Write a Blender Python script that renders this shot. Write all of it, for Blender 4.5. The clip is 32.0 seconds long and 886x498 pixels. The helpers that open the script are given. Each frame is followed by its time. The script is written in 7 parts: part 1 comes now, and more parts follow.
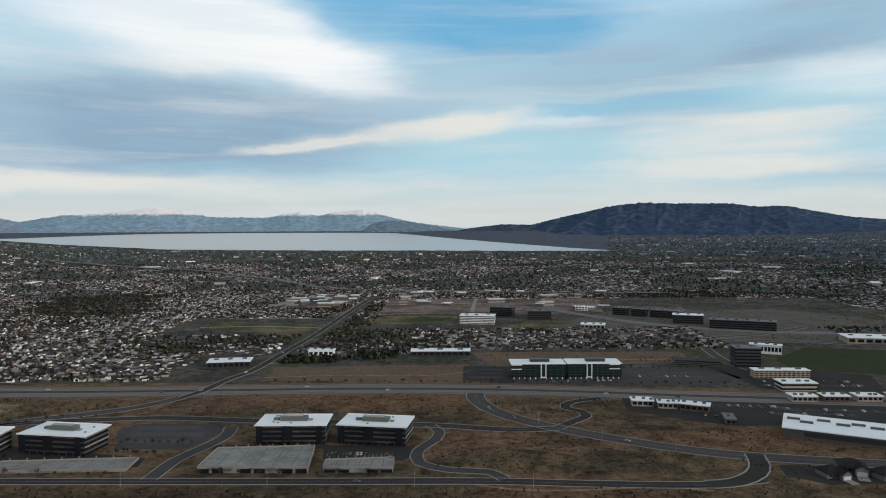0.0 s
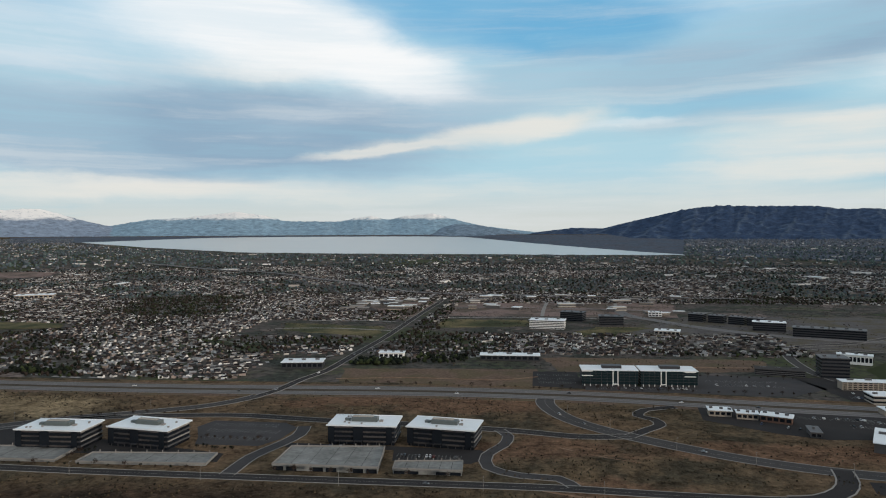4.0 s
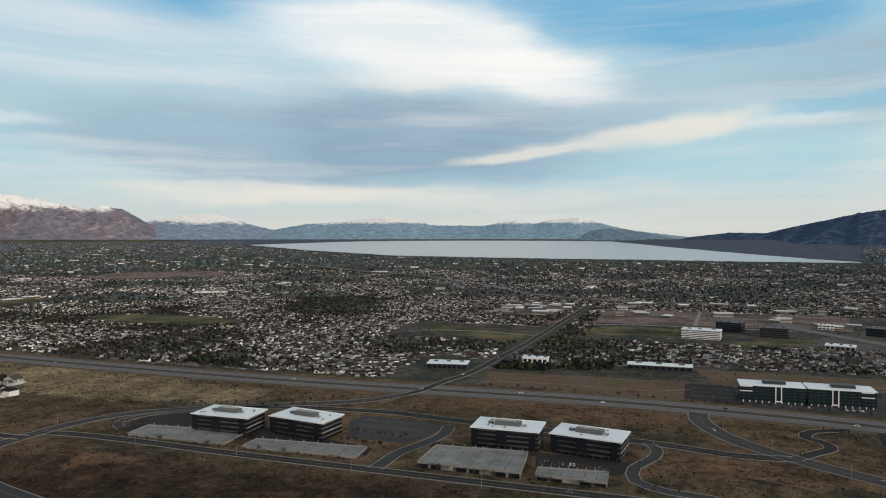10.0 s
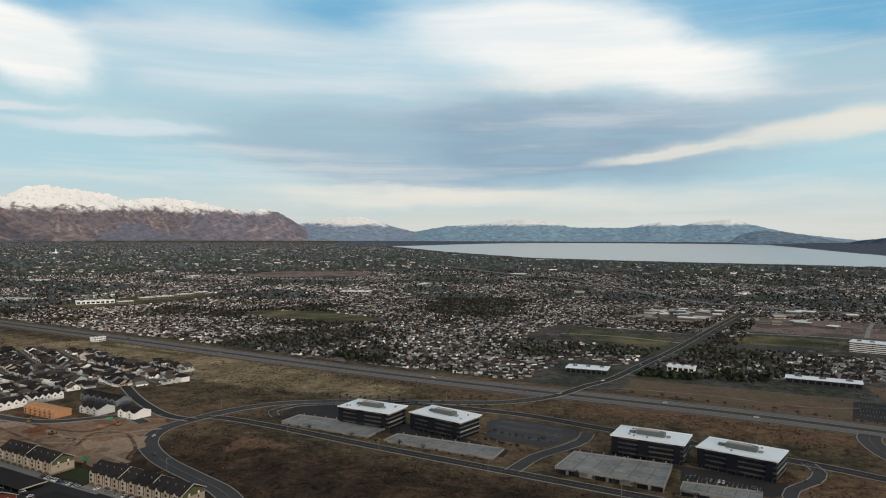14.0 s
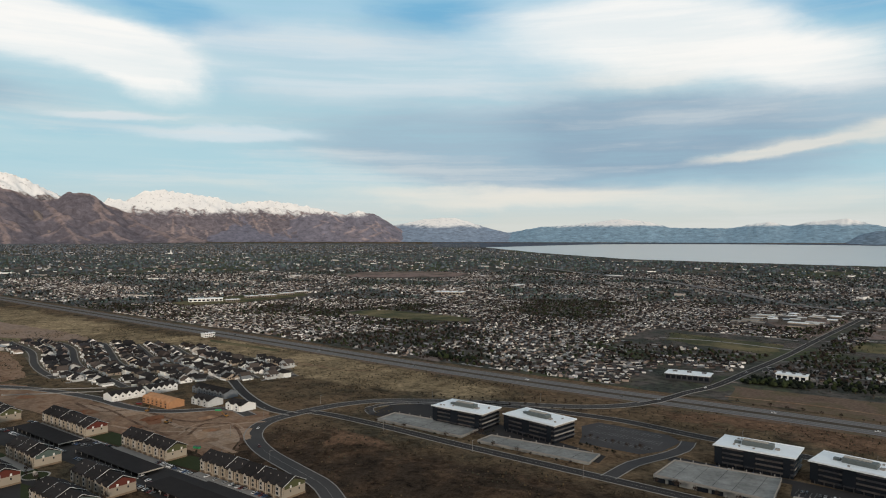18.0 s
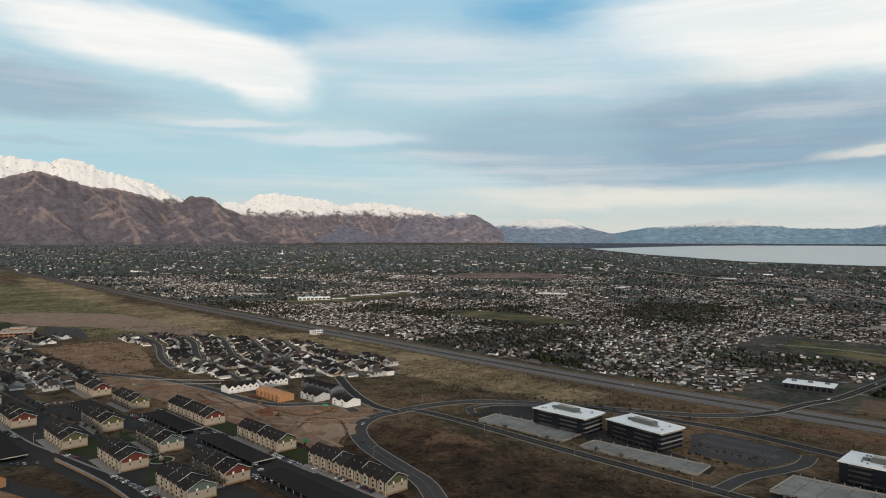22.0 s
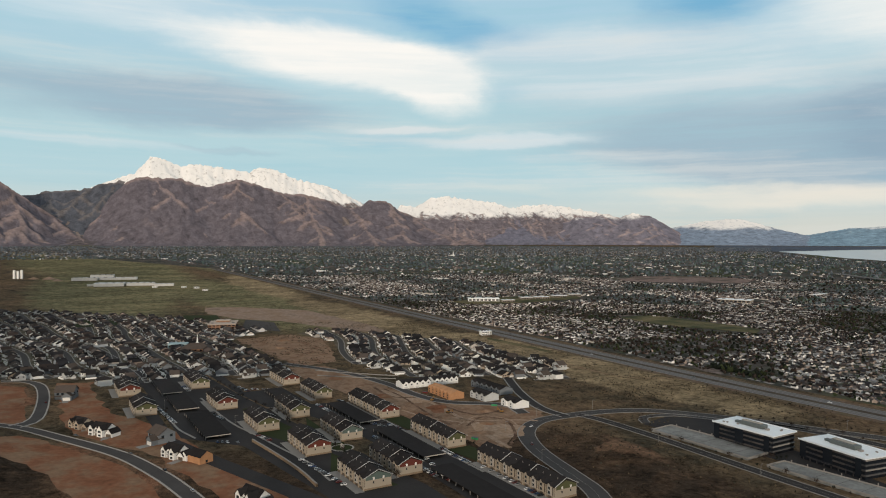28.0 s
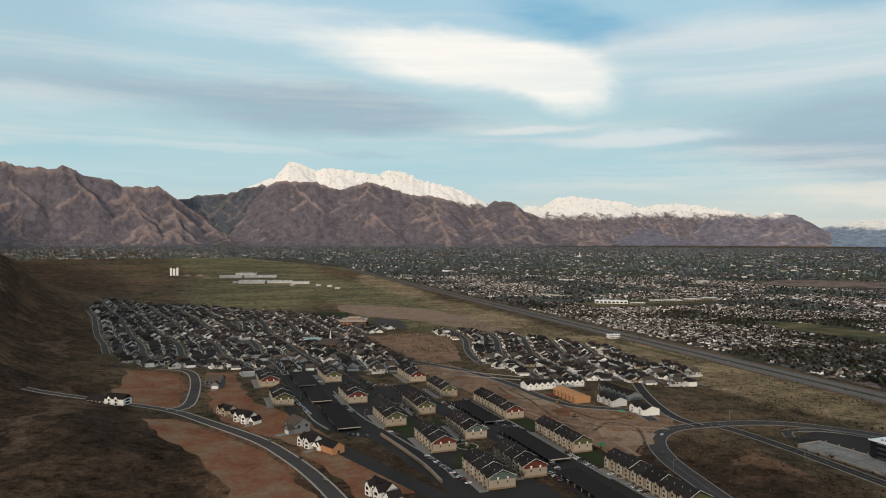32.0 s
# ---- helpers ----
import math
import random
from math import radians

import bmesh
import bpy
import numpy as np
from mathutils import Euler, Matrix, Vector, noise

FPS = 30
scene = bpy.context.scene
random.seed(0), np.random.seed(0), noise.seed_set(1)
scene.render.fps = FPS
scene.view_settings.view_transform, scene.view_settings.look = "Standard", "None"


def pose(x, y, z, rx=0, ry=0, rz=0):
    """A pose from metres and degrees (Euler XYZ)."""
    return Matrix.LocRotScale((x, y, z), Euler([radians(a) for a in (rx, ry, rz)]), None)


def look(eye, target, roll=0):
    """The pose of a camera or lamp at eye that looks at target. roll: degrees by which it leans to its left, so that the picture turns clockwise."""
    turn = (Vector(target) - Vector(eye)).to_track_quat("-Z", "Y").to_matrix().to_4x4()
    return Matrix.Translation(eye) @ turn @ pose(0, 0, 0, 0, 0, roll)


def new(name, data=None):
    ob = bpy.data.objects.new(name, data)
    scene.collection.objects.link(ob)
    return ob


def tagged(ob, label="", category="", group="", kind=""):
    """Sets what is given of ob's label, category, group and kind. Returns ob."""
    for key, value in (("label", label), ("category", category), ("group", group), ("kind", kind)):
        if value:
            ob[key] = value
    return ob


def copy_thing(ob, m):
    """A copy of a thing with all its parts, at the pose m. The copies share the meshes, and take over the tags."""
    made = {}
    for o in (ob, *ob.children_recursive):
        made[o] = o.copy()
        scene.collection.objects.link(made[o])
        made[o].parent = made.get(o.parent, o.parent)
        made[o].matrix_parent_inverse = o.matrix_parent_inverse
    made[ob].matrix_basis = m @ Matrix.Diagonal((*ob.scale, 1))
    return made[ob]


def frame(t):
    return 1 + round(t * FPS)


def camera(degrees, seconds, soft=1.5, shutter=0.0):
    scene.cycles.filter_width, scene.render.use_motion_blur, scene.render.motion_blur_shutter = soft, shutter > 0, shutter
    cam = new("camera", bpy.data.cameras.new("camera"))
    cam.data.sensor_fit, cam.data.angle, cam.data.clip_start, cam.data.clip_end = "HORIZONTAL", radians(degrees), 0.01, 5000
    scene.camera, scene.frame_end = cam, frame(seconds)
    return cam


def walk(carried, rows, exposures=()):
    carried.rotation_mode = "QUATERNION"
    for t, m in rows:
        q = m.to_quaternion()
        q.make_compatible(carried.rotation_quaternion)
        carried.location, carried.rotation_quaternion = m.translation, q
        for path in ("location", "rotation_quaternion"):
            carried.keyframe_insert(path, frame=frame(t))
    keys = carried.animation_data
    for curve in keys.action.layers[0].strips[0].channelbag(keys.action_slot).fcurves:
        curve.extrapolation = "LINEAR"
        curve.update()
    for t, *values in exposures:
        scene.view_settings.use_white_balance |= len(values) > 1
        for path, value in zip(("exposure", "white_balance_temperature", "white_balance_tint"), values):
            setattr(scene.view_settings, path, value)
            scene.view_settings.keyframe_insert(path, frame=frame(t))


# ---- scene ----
# ---- camera: a drone that hovers and turns on the spot ----
EYE_H = 175.0
TURNS = [  # seconds, yaw, pitch, roll
    (0, 0.00, -1.77, 0.24),
    (1, 1.39, -1.69, 0.29),
    (2, 2.78, -1.60, 0.29),
    (3, 4.28, -1.50, 0.30),
    (3.5, 5.04, -1.47, 0.27),
    (5.5, 7.91, -1.34, 0.27),
    (6, 8.62, -1.31, 0.29),
    (7, 10.17, -1.25, 0.26),
    (8, 12.18, -1.18, 0.23),
    (9, 14.55, -1.13, 0.16),
    (9.5, 16.20, -1.09, 0.09),
    (10, 17.79, -1.06, 0.03),
    (10.5, 19.37, -1.04, -0.07),
    (11, 20.97, -0.99, -0.09),
    (11.5, 22.65, -0.96, -0.10),
    (12, 24.24, -0.94, -0.13),
    (12.5, 25.73, -0.94, -0.17),
    (13, 27.10, -0.93, -0.20),
    (13.5, 28.15, -0.90, -0.15),
    (14, 29.30, -0.90, -0.18),
    (14.5, 30.31, -0.88, -0.17),
    (16.5, 34.24, -0.84, -0.16),
    (17, 35.29, -0.82, -0.15),
    (18, 37.09, -0.83, -0.11),
    (19, 39.08, -0.81, -0.09),
    (20, 41.25, -0.79, -0.12),
    (21, 43.37, -0.78, -0.14),
    (22, 45.52, -0.76, -0.12),
    (23, 47.75, -0.74, -0.11),
    (24, 50.01, -0.71, -0.09),
    (25, 52.31, -0.69, -0.15),
    (25.5, 53.48, -0.68, -0.10),
    (27.5, 58.37, -0.64, -0.17),
    (28, 59.54, -0.63, -0.16),
    (29, 62.15, -0.61, -0.20),
    (30, 64.72, -0.60, -0.23),
    (31, 67.37, -0.61, -0.25),
    (32, 69.93, -0.62, -0.23),
]
cam = camera(65.6, 32.0, soft=1.1)
walk(cam, [(t, pose(0, 0, EYE_H, 90 + p, r, y)) for t, y, p, r in TURNS],
     exposures=[(0, 0.0, 6280, 10), (6, 0.0, 6360, 10), (9, 0.0, 6500, 10), (23, 0.0, 6600, 10), (32, 0.0, 6800, 10)])


# ---- sky, clouds and sun ----
SUN_AZ, SUN_EL = -125.0, 7.0     # behind the viewer's right shoulder, low in the west, hazy


def lin(r, g, b):
    f = lambda c: (c / 255 / 12.92) if c < 10 else ((c / 255 + 0.055) / 1.055) ** 2.4
    return (f(r), f(g), f(b), 1.0)


class Nodes:
    """Short hand for node trees."""
    def __init__(self, tree):
        self.t = tree

    def add(self, kind):
        return self.t.nodes.new(kind)

    def put(self, socket, value):
        if isinstance(value, bpy.types.NodeSocket):
            self.t.links.new(value, socket)
        else:
            if isinstance(value, tuple) and socket.type == "VECTOR":
                value = value[:3]
            socket.default_value = value

    def math(self, op, a, b=0.0, clamp=False):
        n = self.add("ShaderNodeMath")
        n.operation, n.use_clamp = op, clamp
        self.put(n.inputs[0], a)
        self.put(n.inputs[1], b)
        return n.outputs[0]

    def vec(self, op, a, b=(0, 0, 0), scale=None):
        n = self.add("ShaderNodeVectorMath")
        n.operation = op
        self.put(n.inputs[0], a)
        self.put(n.inputs[1], b)
        if scale is not None:
            self.put(n.inputs["Scale"], scale)
        return n.outputs[0]

    def noise(self, vector, scale, detail=4.0, rough=0.55, distortion=0.0, color=False):
        n = self.add("ShaderNodeTexNoise")
        if vector is not None:
            self.put(n.inputs["Vector"], vector)
        n.inputs["Scale"].default_value = scale
        n.inputs["Detail"].default_value = detail
        n.inputs["Roughness"].default_value = rough
        n.inputs["Distortion"].default_value = distortion
        return n.outputs["Color" if color else "Fac"]

    def mix(self, fac, a, b, blend="MIX"):
        n = self.add("ShaderNodeMix")
        n.data_type, n.blend_type = "RGBA", blend
        self.put(n.inputs[0], fac)
        self.put(n.inputs[6], a)
        self.put(n.inputs[7], b)
        return n.outputs[2]

    def ramp(self, fac, lo, hi, a=0.0, b=1.0):
        n = self.add("ShaderNodeMapRange")
        n.interpolation_type = "SMOOTHSTEP"
        self.put(n.inputs[0], fac)
        for k, v in zip((1, 2, 3, 4), (lo, hi, a, b)):
            n.inputs[k].default_value = v
        return n.outputs[0]


world = bpy.data.worlds.new("evening_sky")
scene.world = world
world.use_nodes = True
W = Nodes(world.node_tree)
world.node_tree.nodes.clear()
direction = W.add("ShaderNodeTexCoord").outputs["Generated"]
split = W.add("ShaderNodeSeparateXYZ")
W.put(split.inputs[0], direction)
azimuth = W.math("MULTIPLY", W.math("ARCTAN2", W.math("MULTIPLY", split.outputs[0], -1.0), split.outputs[1]), 57.2958)
height = W.math("MULTIPLY", W.math("ARCSINE", split.outputs[2]), 57.2958)
flat = W.add("ShaderNodeCombineXYZ")
W.put(flat.inputs[0], azimuth)
W.put(flat.inputs[1], height)
# the clouds' edges are drawn out along the wind, in wisps
stretched = W.vec("MULTIPLY", flat.outputs[0], (0.075, 0.20, 1.0))
wisp = W.noise(stretched, 1.0, 7.0, 0.6, 0.3, color=True)
warp = W.vec("MULTIPLY", W.vec("SUBTRACT", wisp, (0.5, 0.5, 0.5)), (9.0, 2.6, 0.0))
place = W.vec("ADD", flat.outputs[0], warp)
grain = W.noise(W.vec("ADD", W.vec("MULTIPLY", flat.outputs[0], (0.055, 0.30, 1.0)), W.vec("SCALE", wisp, scale=0.35)), 1.0, 9.0, 0.62, 0.2)
swing = W.math("SUBTRACT", grain, 0.5)


def lobes(rows):
    """Soft ellipses of sky: azimuth, height, half width, half height, tilt, strength; their sum."""
    total = 0.0
    for az, el, ra, re, tilt, strength in rows:
        m = W.add("ShaderNodeMapping")
        m.vector_type = "TEXTURE"
        W.put(m.inputs[0], place)
        m.inputs[1].default_value = (az, el, 0)
        m.inputs[2].default_value = (0, 0, radians(tilt))
        m.inputs[3].default_value = (ra, re, 1)
        g = W.add("ShaderNodeTexGradient")
        g.gradient_type = "SPHERICAL"
        W.put(g.inputs[0], m.outputs[0])
        total = W.math("ADD", W.math("MULTIPLY", W.ramp(g.outputs[1], 0.0, 0.8), strength), total)
    return total


# soft shapes of the sky: azimuth, height, half width, half height, tilt, strength
BLUE = [(0.6, 17.3, 20.2, 5.8, 6, 1), (-7.8, 16.1, 12, 4.06, 0, 0.6), (-15.4, 9.8, 16.5, 1.71, -2, 0.9), (1.1, 5.5, 12.2, 1.64, 0, 0.5), (31.9, 13.5, 2.6, 2.89, 0, 0.3), (35.6, 18.2, 10, 3.01, 0, 0.6), (54.9, 11.9, 4.1, 3.52, 0, 0.25), (58.2, 17.2, 14.2, 2.82, 14, 1), (39.6, 18.4, 10.8, 3.38, 0, 0.5), (65.7, 8.3, 10.5, 1.69, 0, 0.75), (97.4, 7.1, 16.4, 1.94, 0, 0.6), (43.6, 14.8, 8.8, 2.75, 0, 0.45), (49.1, 12.5, 9.1, 2.55, 0, 0.4), (57.2, 8.8, 13.4, 1.6, 0, 0.4), (52.5, 6.5, 15.7, 1.68, 0, 0.5), (38.8, 5.5, 7.4, 1.59, 0, 0.4)]
GREY = [(20.3, 8.5, 27.9, 6.72, 3, 1), (29.6, 6.3, 15.2, 4.75, 0, 0.8), (-0.8, 11.7, 25.7, 4.23, -10, 0.75), (-22.9, 13.8, 22.3, 4.72, -12, 0.9), (-30.3, 14.6, 12.7, 4.71, 0, 0.7), (-16.7, 8.3, 16.8, 1.7, -4, 0.55), (44.7, 9.6, 19.3, 5.44, 0, 0.45), (-31.4, 4.2, 12.5, 1.4, 0, 0.6), (77.4, 10.7, 16.6, 3.56, 4, 0.8), (19.8, 7.3, 20.5, 5.13, 2, 0.9), (35.4, 5.8, 19.3, 2.67, 4, 0.5), (100, 12, 19.3, 2.25, 0, 0.7), (85.3, 10.6, 29.6, 2.77, 0, 0.75), (39.5, 8.1, 15.5, 4.71, 0, 0.6), (100.7, 15.5, 12.7, 3.52, 0, 0.5), (41.4, 16.4, 9.4, 3.59, 0, 0.3)]
DEEP = [(17.4, 8.4, 18.4, 4.04, 6, 0.8), (20.4, 6.1, 17.7, 2.05, 8, 0.6), (26.6, 9.4, 11.2, 2.56, 8, 0.5), (17.4, 9.1, 19.9, 4.07, 4, 0.55), (28.2, 5.7, 15.2, 2.86, 0, 0.5), (-22.5, 13, 12.5, 2.27, -14, 0.6), (-28.5, 13.6, 9, 2.16, -10, 0.6), (19.5, 9.3, 14.2, 2.89, 0, 0.6), (23.6, 7, 15.3, 2.62, 4, 0.5), (95.6, 9, 14.9, 1.23, 0, 0.35), (77.1, 7.2, 6, 0.54, 4, 0.5), (78.1, 7.3, 7.2, 0.47, 4, 0.4)]
PALE = [(39.6, 13.3, 18.8, 5.93, 0, 0.6), (49.8, 14.5, 12.9, 3.69, 6, 0.7), (46.1, 14, 17.1, 6.14, 0, 0.5), (53.9, 8.3, 9.7, 1.19, 0, 0.8), (44.7, 6.7, 17.7, 0.83, 0, 0.5), (55.4, 8.3, 14.4, 1.08, 2, 0.7), (99.6, 10.1, 8.8, 2.37, 0, 0.7), (86.6, 7.4, 23.6, 0.65, 1, 0.7), (62.2, 9.5, 9, 0.61, -3, 0.7), (7.6, 10.5, 25.3, 3.72, -6, 0.45), (-30.4, 8, 13.6, 1.18, 0, 0.5), (54.1, 14.3, 12.5, 1.31, 0, 0.6), (98.5, 13.2, 14.2, 0.84, -4, 0.4), (63.5, 9.5, 6.2, 0.46, -2, 0.7), (34.7, 12.3, 17.8, 2.69, 6, 0.35)]
WHITE = [(16, 14.7, 16.9, 5.57, 10, 1), (21.4, 16.3, 15.9, 5.08, 4, 0.9), (9.8, 13.3, 13.7, 3.5, 14, 1), (30.5, 12.9, 11.8, 4.11, 0, 0.45), (-31.4, 10.7, 8.5, 2.91, 4, 0.85), (25.4, 17.3, 18.4, 4.78, 0, 0.5), (65.2, 14.8, 15, 2.74, 7, 1), (60, 12.4, 8.2, 2.8, 14, 0.7), (71.4, 14.9, 16.9, 2.81, 4, 0.7), (84, 16.7, 19, 3.31, -4, 0.8), (66.4, 14.2, 18.3, 3.27, 6, 1), (59, 12.7, 6.5, 2.82, 14, 0.5), (-9.6, 8.7, 6.5, 0.74, -2, 0.8), (28.5, 4, 12.3, 0.54, -3, 0.4)]
CREAM = [(4.4, 7.7, 15.8, 1.5, -8, 1), (-3.1, 8.7, 10.4, 1.77, -6, 0.7), (-21.7, 6, 13.2, 3.93, 0, 0.9), (-22.9, 4.5, 17.1, 1.13, 0, 0.9), (-27.5, 7.7, 10.6, 1.21, 3, 0.6), (10.4, 6.7, 10.1, 0.6, -9, 0.8), (-3.6, 6.6, 7.9, 0.95, 0, 0.6), (-12.3, 2.6, 19.3, 1.47, 0, 0.55), (21.6, 3.1, 22.2, 1.4, 0, 0.5), (14.2, 3.5, 24.9, 1.75, 0, 0.5), (34.7, 3.3, 21.3, 1.34, 0, 0.45), (33.2, 3.7, 24.1, 1.19, -2, 0.5), (49, 4.2, 19.2, 0.89, 0, 0.6), (18.4, 14.1, 10.7, 3.57, -4, 0.75), (-5.5, 3.6, 18.2, 0.82, 0, 0.4), (-30.4, 2.5, 9.1, 0.82, 0, 0.6)]
away = W.ramp(W.math("ABSOLUTE", W.math("SUBTRACT", azimuth, 35.0)), 72, 95)
high = W.ramp(height, 19, 28)
beyond = W.math("MAXIMUM", away, high)
general = W.ramp(grain, 0.38, 0.62)
streak = W.noise(W.vec("ADD", W.vec("MULTIPLY", flat.outputs[0], (0.030, 0.55, 1.0)), W.vec("SCALE", wisp, scale=0.5)), 1.0, 7.0, 0.6)


def layer(under, rows, colour, uneven, low=0.0, full=1.0, most=1.0):
    """Lays one colour of cloud or clear sky over what is under it, with drawn-out uneven edges."""
    cover = W.ramp(W.math("ADD", lobes(rows), W.math("MULTIPLY", swing, uneven)), low, full)
    cover = W.math("MULTIPLY", cover, W.ramp(streak, 0.34, 0.62, 0.74, 1.0))
    return W.mix(W.math("MULTIPLY", cover, most), under, colour)


sky = W.add("ShaderNodeTexSky")
sky.sky_type, sky.sun_disc = "NISHITA", False
sky.sun_elevation, sky.sun_rotation = radians(SUN_EL), radians(-SUN_AZ)
clear = W.mix(0.95, W.vec("SCALE", sky.outputs[0], scale=0.1), W.mix(W.ramp(height, 2, 17), lin(168, 214, 226), lin(104, 174, 214)))
veil = W.mix(W.ramp(height, 0.5, 5.5), lin(210, 213, 207), lin(180, 212, 222))
veil = W.mix(W.ramp(height, 9, 19), veil, lin(168, 205, 226))
top = veil
top = layer(top, BLUE, clear, 1.0, 0.1, 1.3)
top = layer(top, GREY, lin(156, 182, 200), 0.9, 0.05, 1.35, 0.95)
top = layer(top, DEEP, lin(138, 164, 186), 0.9, 0.1, 1.5, 0.7)
top = layer(top, PALE, lin(212, 225, 232), 1.0, 0.1, 1.3, 0.9)
top = W.mix(W.math("MULTIPLY", W.ramp(streak, 0.48, 0.70), W.ramp(height, 5, 12, 0.5, 0.32)), top, lin(222, 225, 224))
top = W.mix(W.math("MULTIPLY", W.ramp(streak, 0.50, 0.28), 0.30), top, lin(150, 200, 216))
top = layer(top, CREAM, lin(234, 230, 220), 1.4, 0.1, 1.5, 0.9)
overhead = W.mix(general, lin(172, 188, 200), lin(204, 204, 202))
top = layer(top, WHITE, lin(251, 250, 247), 1.1, 0.2, 1.95, 0.97)
top = W.mix(beyond, top, overhead)
background = W.add("ShaderNodeBackground")
W.put(background.inputs[0], top)
background.inputs[1].default_value = 1.0
W.t.links.new(background.outputs[0], W.add("ShaderNodeOutputWorld").inputs[0])

sun_dir = Vector((-math.sin(radians(SUN_AZ)) * math.cos(radians(SUN_EL)), math.cos(radians(SUN_AZ)) * math.cos(radians(SUN_EL)), math.sin(radians(SUN_EL))))
sun = new("sun", bpy.data.lights.new("sun", "SUN"))
sun.data.energy, sun.data.angle, sun.data.color = 2.5, radians(5.0), (1.0, 0.86, 0.70)
sun.matrix_world = look(sun_dir * 3000, (0, 0, 0))


# ---- materials ----
def material(name, color, rough=0.8, metal=0.0, vary=0.25, scale=0.2, fine=3.0, bump=0.0, second=None, island=0.0, each=0.0, gloss=None):
    """A surface of one main colour, varied at two scales (per metre), with fine relief; second: a colour that it turns to in patches."""
    m = bpy.data.materials.new(name)
    m.use_nodes = True
    n = Nodes(m.node_tree)
    shader = m.node_tree.nodes["Principled BSDF"]
    where = n.add("ShaderNodeNewGeometry").outputs["Position"]
    big = n.noise(where, scale, 4.0, 0.6)
    small = n.noise(where, fine, 3.0, 0.6)
    base = color
    if second is not None:
        base = n.mix(n.ramp(big, 0.4, 0.62), color, second)
    value = n.math("ADD", n.math("MULTIPLY", big, 0.6), n.math("MULTIPLY", small, 0.4))
    value = n.math("ADD", n.math("MULTIPLY", n.math("SUBTRACT", value, 0.5), 3.0 * vary), 1.0)
    if island:
        spread = n.add("ShaderNodeNewGeometry").outputs["Random Per Island"]
        value = n.math("MULTIPLY", value, n.math("ADD", n.math("MULTIPLY", spread, 2 * island), 1.0 - island))
    if each:
        spread = n.add("ShaderNodeObjectInfo").outputs["Random"]
        value = n.math("MULTIPLY", value, n.math("ADD", n.math("MULTIPLY", spread, 2 * each), 1.0 - each))
    n.put(shader.inputs["Base Color"], n.vec("SCALE", base, scale=n.math("MAXIMUM", value, 0.1)))
    shader.inputs["Roughness"].default_value = rough
    shader.inputs["Metallic"].default_value = metal
    shader.inputs["Specular IOR Level"].default_value = gloss if gloss is not None else (0.04 if rough >= 0.75 else 0.4)
    if bump:
        b = n.add("ShaderNodeBump")
        b.inputs["Strength"].default_value = bump
        b.inputs["Distance"].default_value = 0.5
        n.put(b.inputs["Height"], small)
        n.put(shader.inputs["Normal"], b.outputs[0])
    return m


def rgb(r, g, b):
    return (r, g, b, 1.0)


ASPHALT = material("asphalt", rgb(0.040, 0.0375, 0.0375), 0.95, vary=0.35, scale=0.03, fine=0.6)
OLD_ASPHALT = material("worn_asphalt", rgb(0.064, 0.060, 0.059), 0.95, vary=0.3, scale=0.02, fine=0.4)
STREET = material("grey_street_asphalt", rgb(0.070, 0.064, 0.062), 0.95, vary=0.25, scale=0.05, fine=0.5)
PALE_KERB = material("pale_concrete_kerb", rgb(0.34, 0.31, 0.28), 0.9, vary=0.15, scale=0.1)
FREEWAY = material("freeway_concrete", rgb(0.155, 0.148, 0.147), 0.9, vary=0.25, scale=0.015, fine=0.3)
KERB = material("concrete_kerb", rgb(0.25, 0.235, 0.22), 0.9, vary=0.15, scale=0.1)
DECK = material("parking_deck_concrete", rgb(0.205, 0.205, 0.196), 0.9, vary=0.75, scale=0.06, fine=0.35)
WHITE_ROOF = material("white_membrane_roof", rgb(0.74, 0.77, 0.79), 0.6, vary=0.1, scale=0.05, fine=0.4)
DARK_GLASS = material("dark_glass", rgb(0.012, 0.015, 0.02), 0.08, vary=0.1, gloss=0.25)
GREY_PANEL = material("grey_metal_panel", rgb(0.085, 0.083, 0.085), 0.55, vary=0.12)
DARK_PANEL = material("charcoal_panel", rgb(0.032, 0.032, 0.036), 0.5, vary=0.12)
LIGHT_PANEL = material("light_stone_panel", rgb(0.38, 0.35, 0.31), 0.8, vary=0.12)
WHITE_PAINT = material("white_paint", rgb(0.74, 0.74, 0.72), 0.6, vary=0.06, each=0.08)
BEIGE = material("beige_siding", rgb(0.33, 0.285, 0.23), 0.8, vary=0.1, each=0.1)
RAKE = material("off_white_trim_board", rgb(0.50, 0.50, 0.49), 0.7, vary=0.1)
STONE = material("brown_stone_base", rgb(0.22, 0.16, 0.11), 0.9, vary=0.3, fine=2.0)
RED_SIDING = material("barn_red_siding", rgb(0.115, 0.036, 0.028), 0.8, vary=0.12)
OLIVE_SIDING = material("olive_green_siding", rgb(0.085, 0.088, 0.045), 0.8, vary=0.12)
BLUE_SIDING = material("slate_green_siding", rgb(0.09, 0.12, 0.11), 0.8, vary=0.12)
SHINGLE = material("charcoal_shingles", rgb(0.026, 0.0235, 0.0235), 0.9, vary=0.3, fine=1.5, each=0.25)
BROWN_SHINGLE = material("brown_shingles", rgb(0.075, 0.06, 0.052), 0.9, vary=0.3, fine=1.5, each=0.25)
DIRT = material("bare_dirt", rgb(0.285, 0.185, 0.125), 0.95, vary=1.0, scale=0.05, fine=0.25, bump=0.8, second=rgb(0.150, 0.088, 0.056))
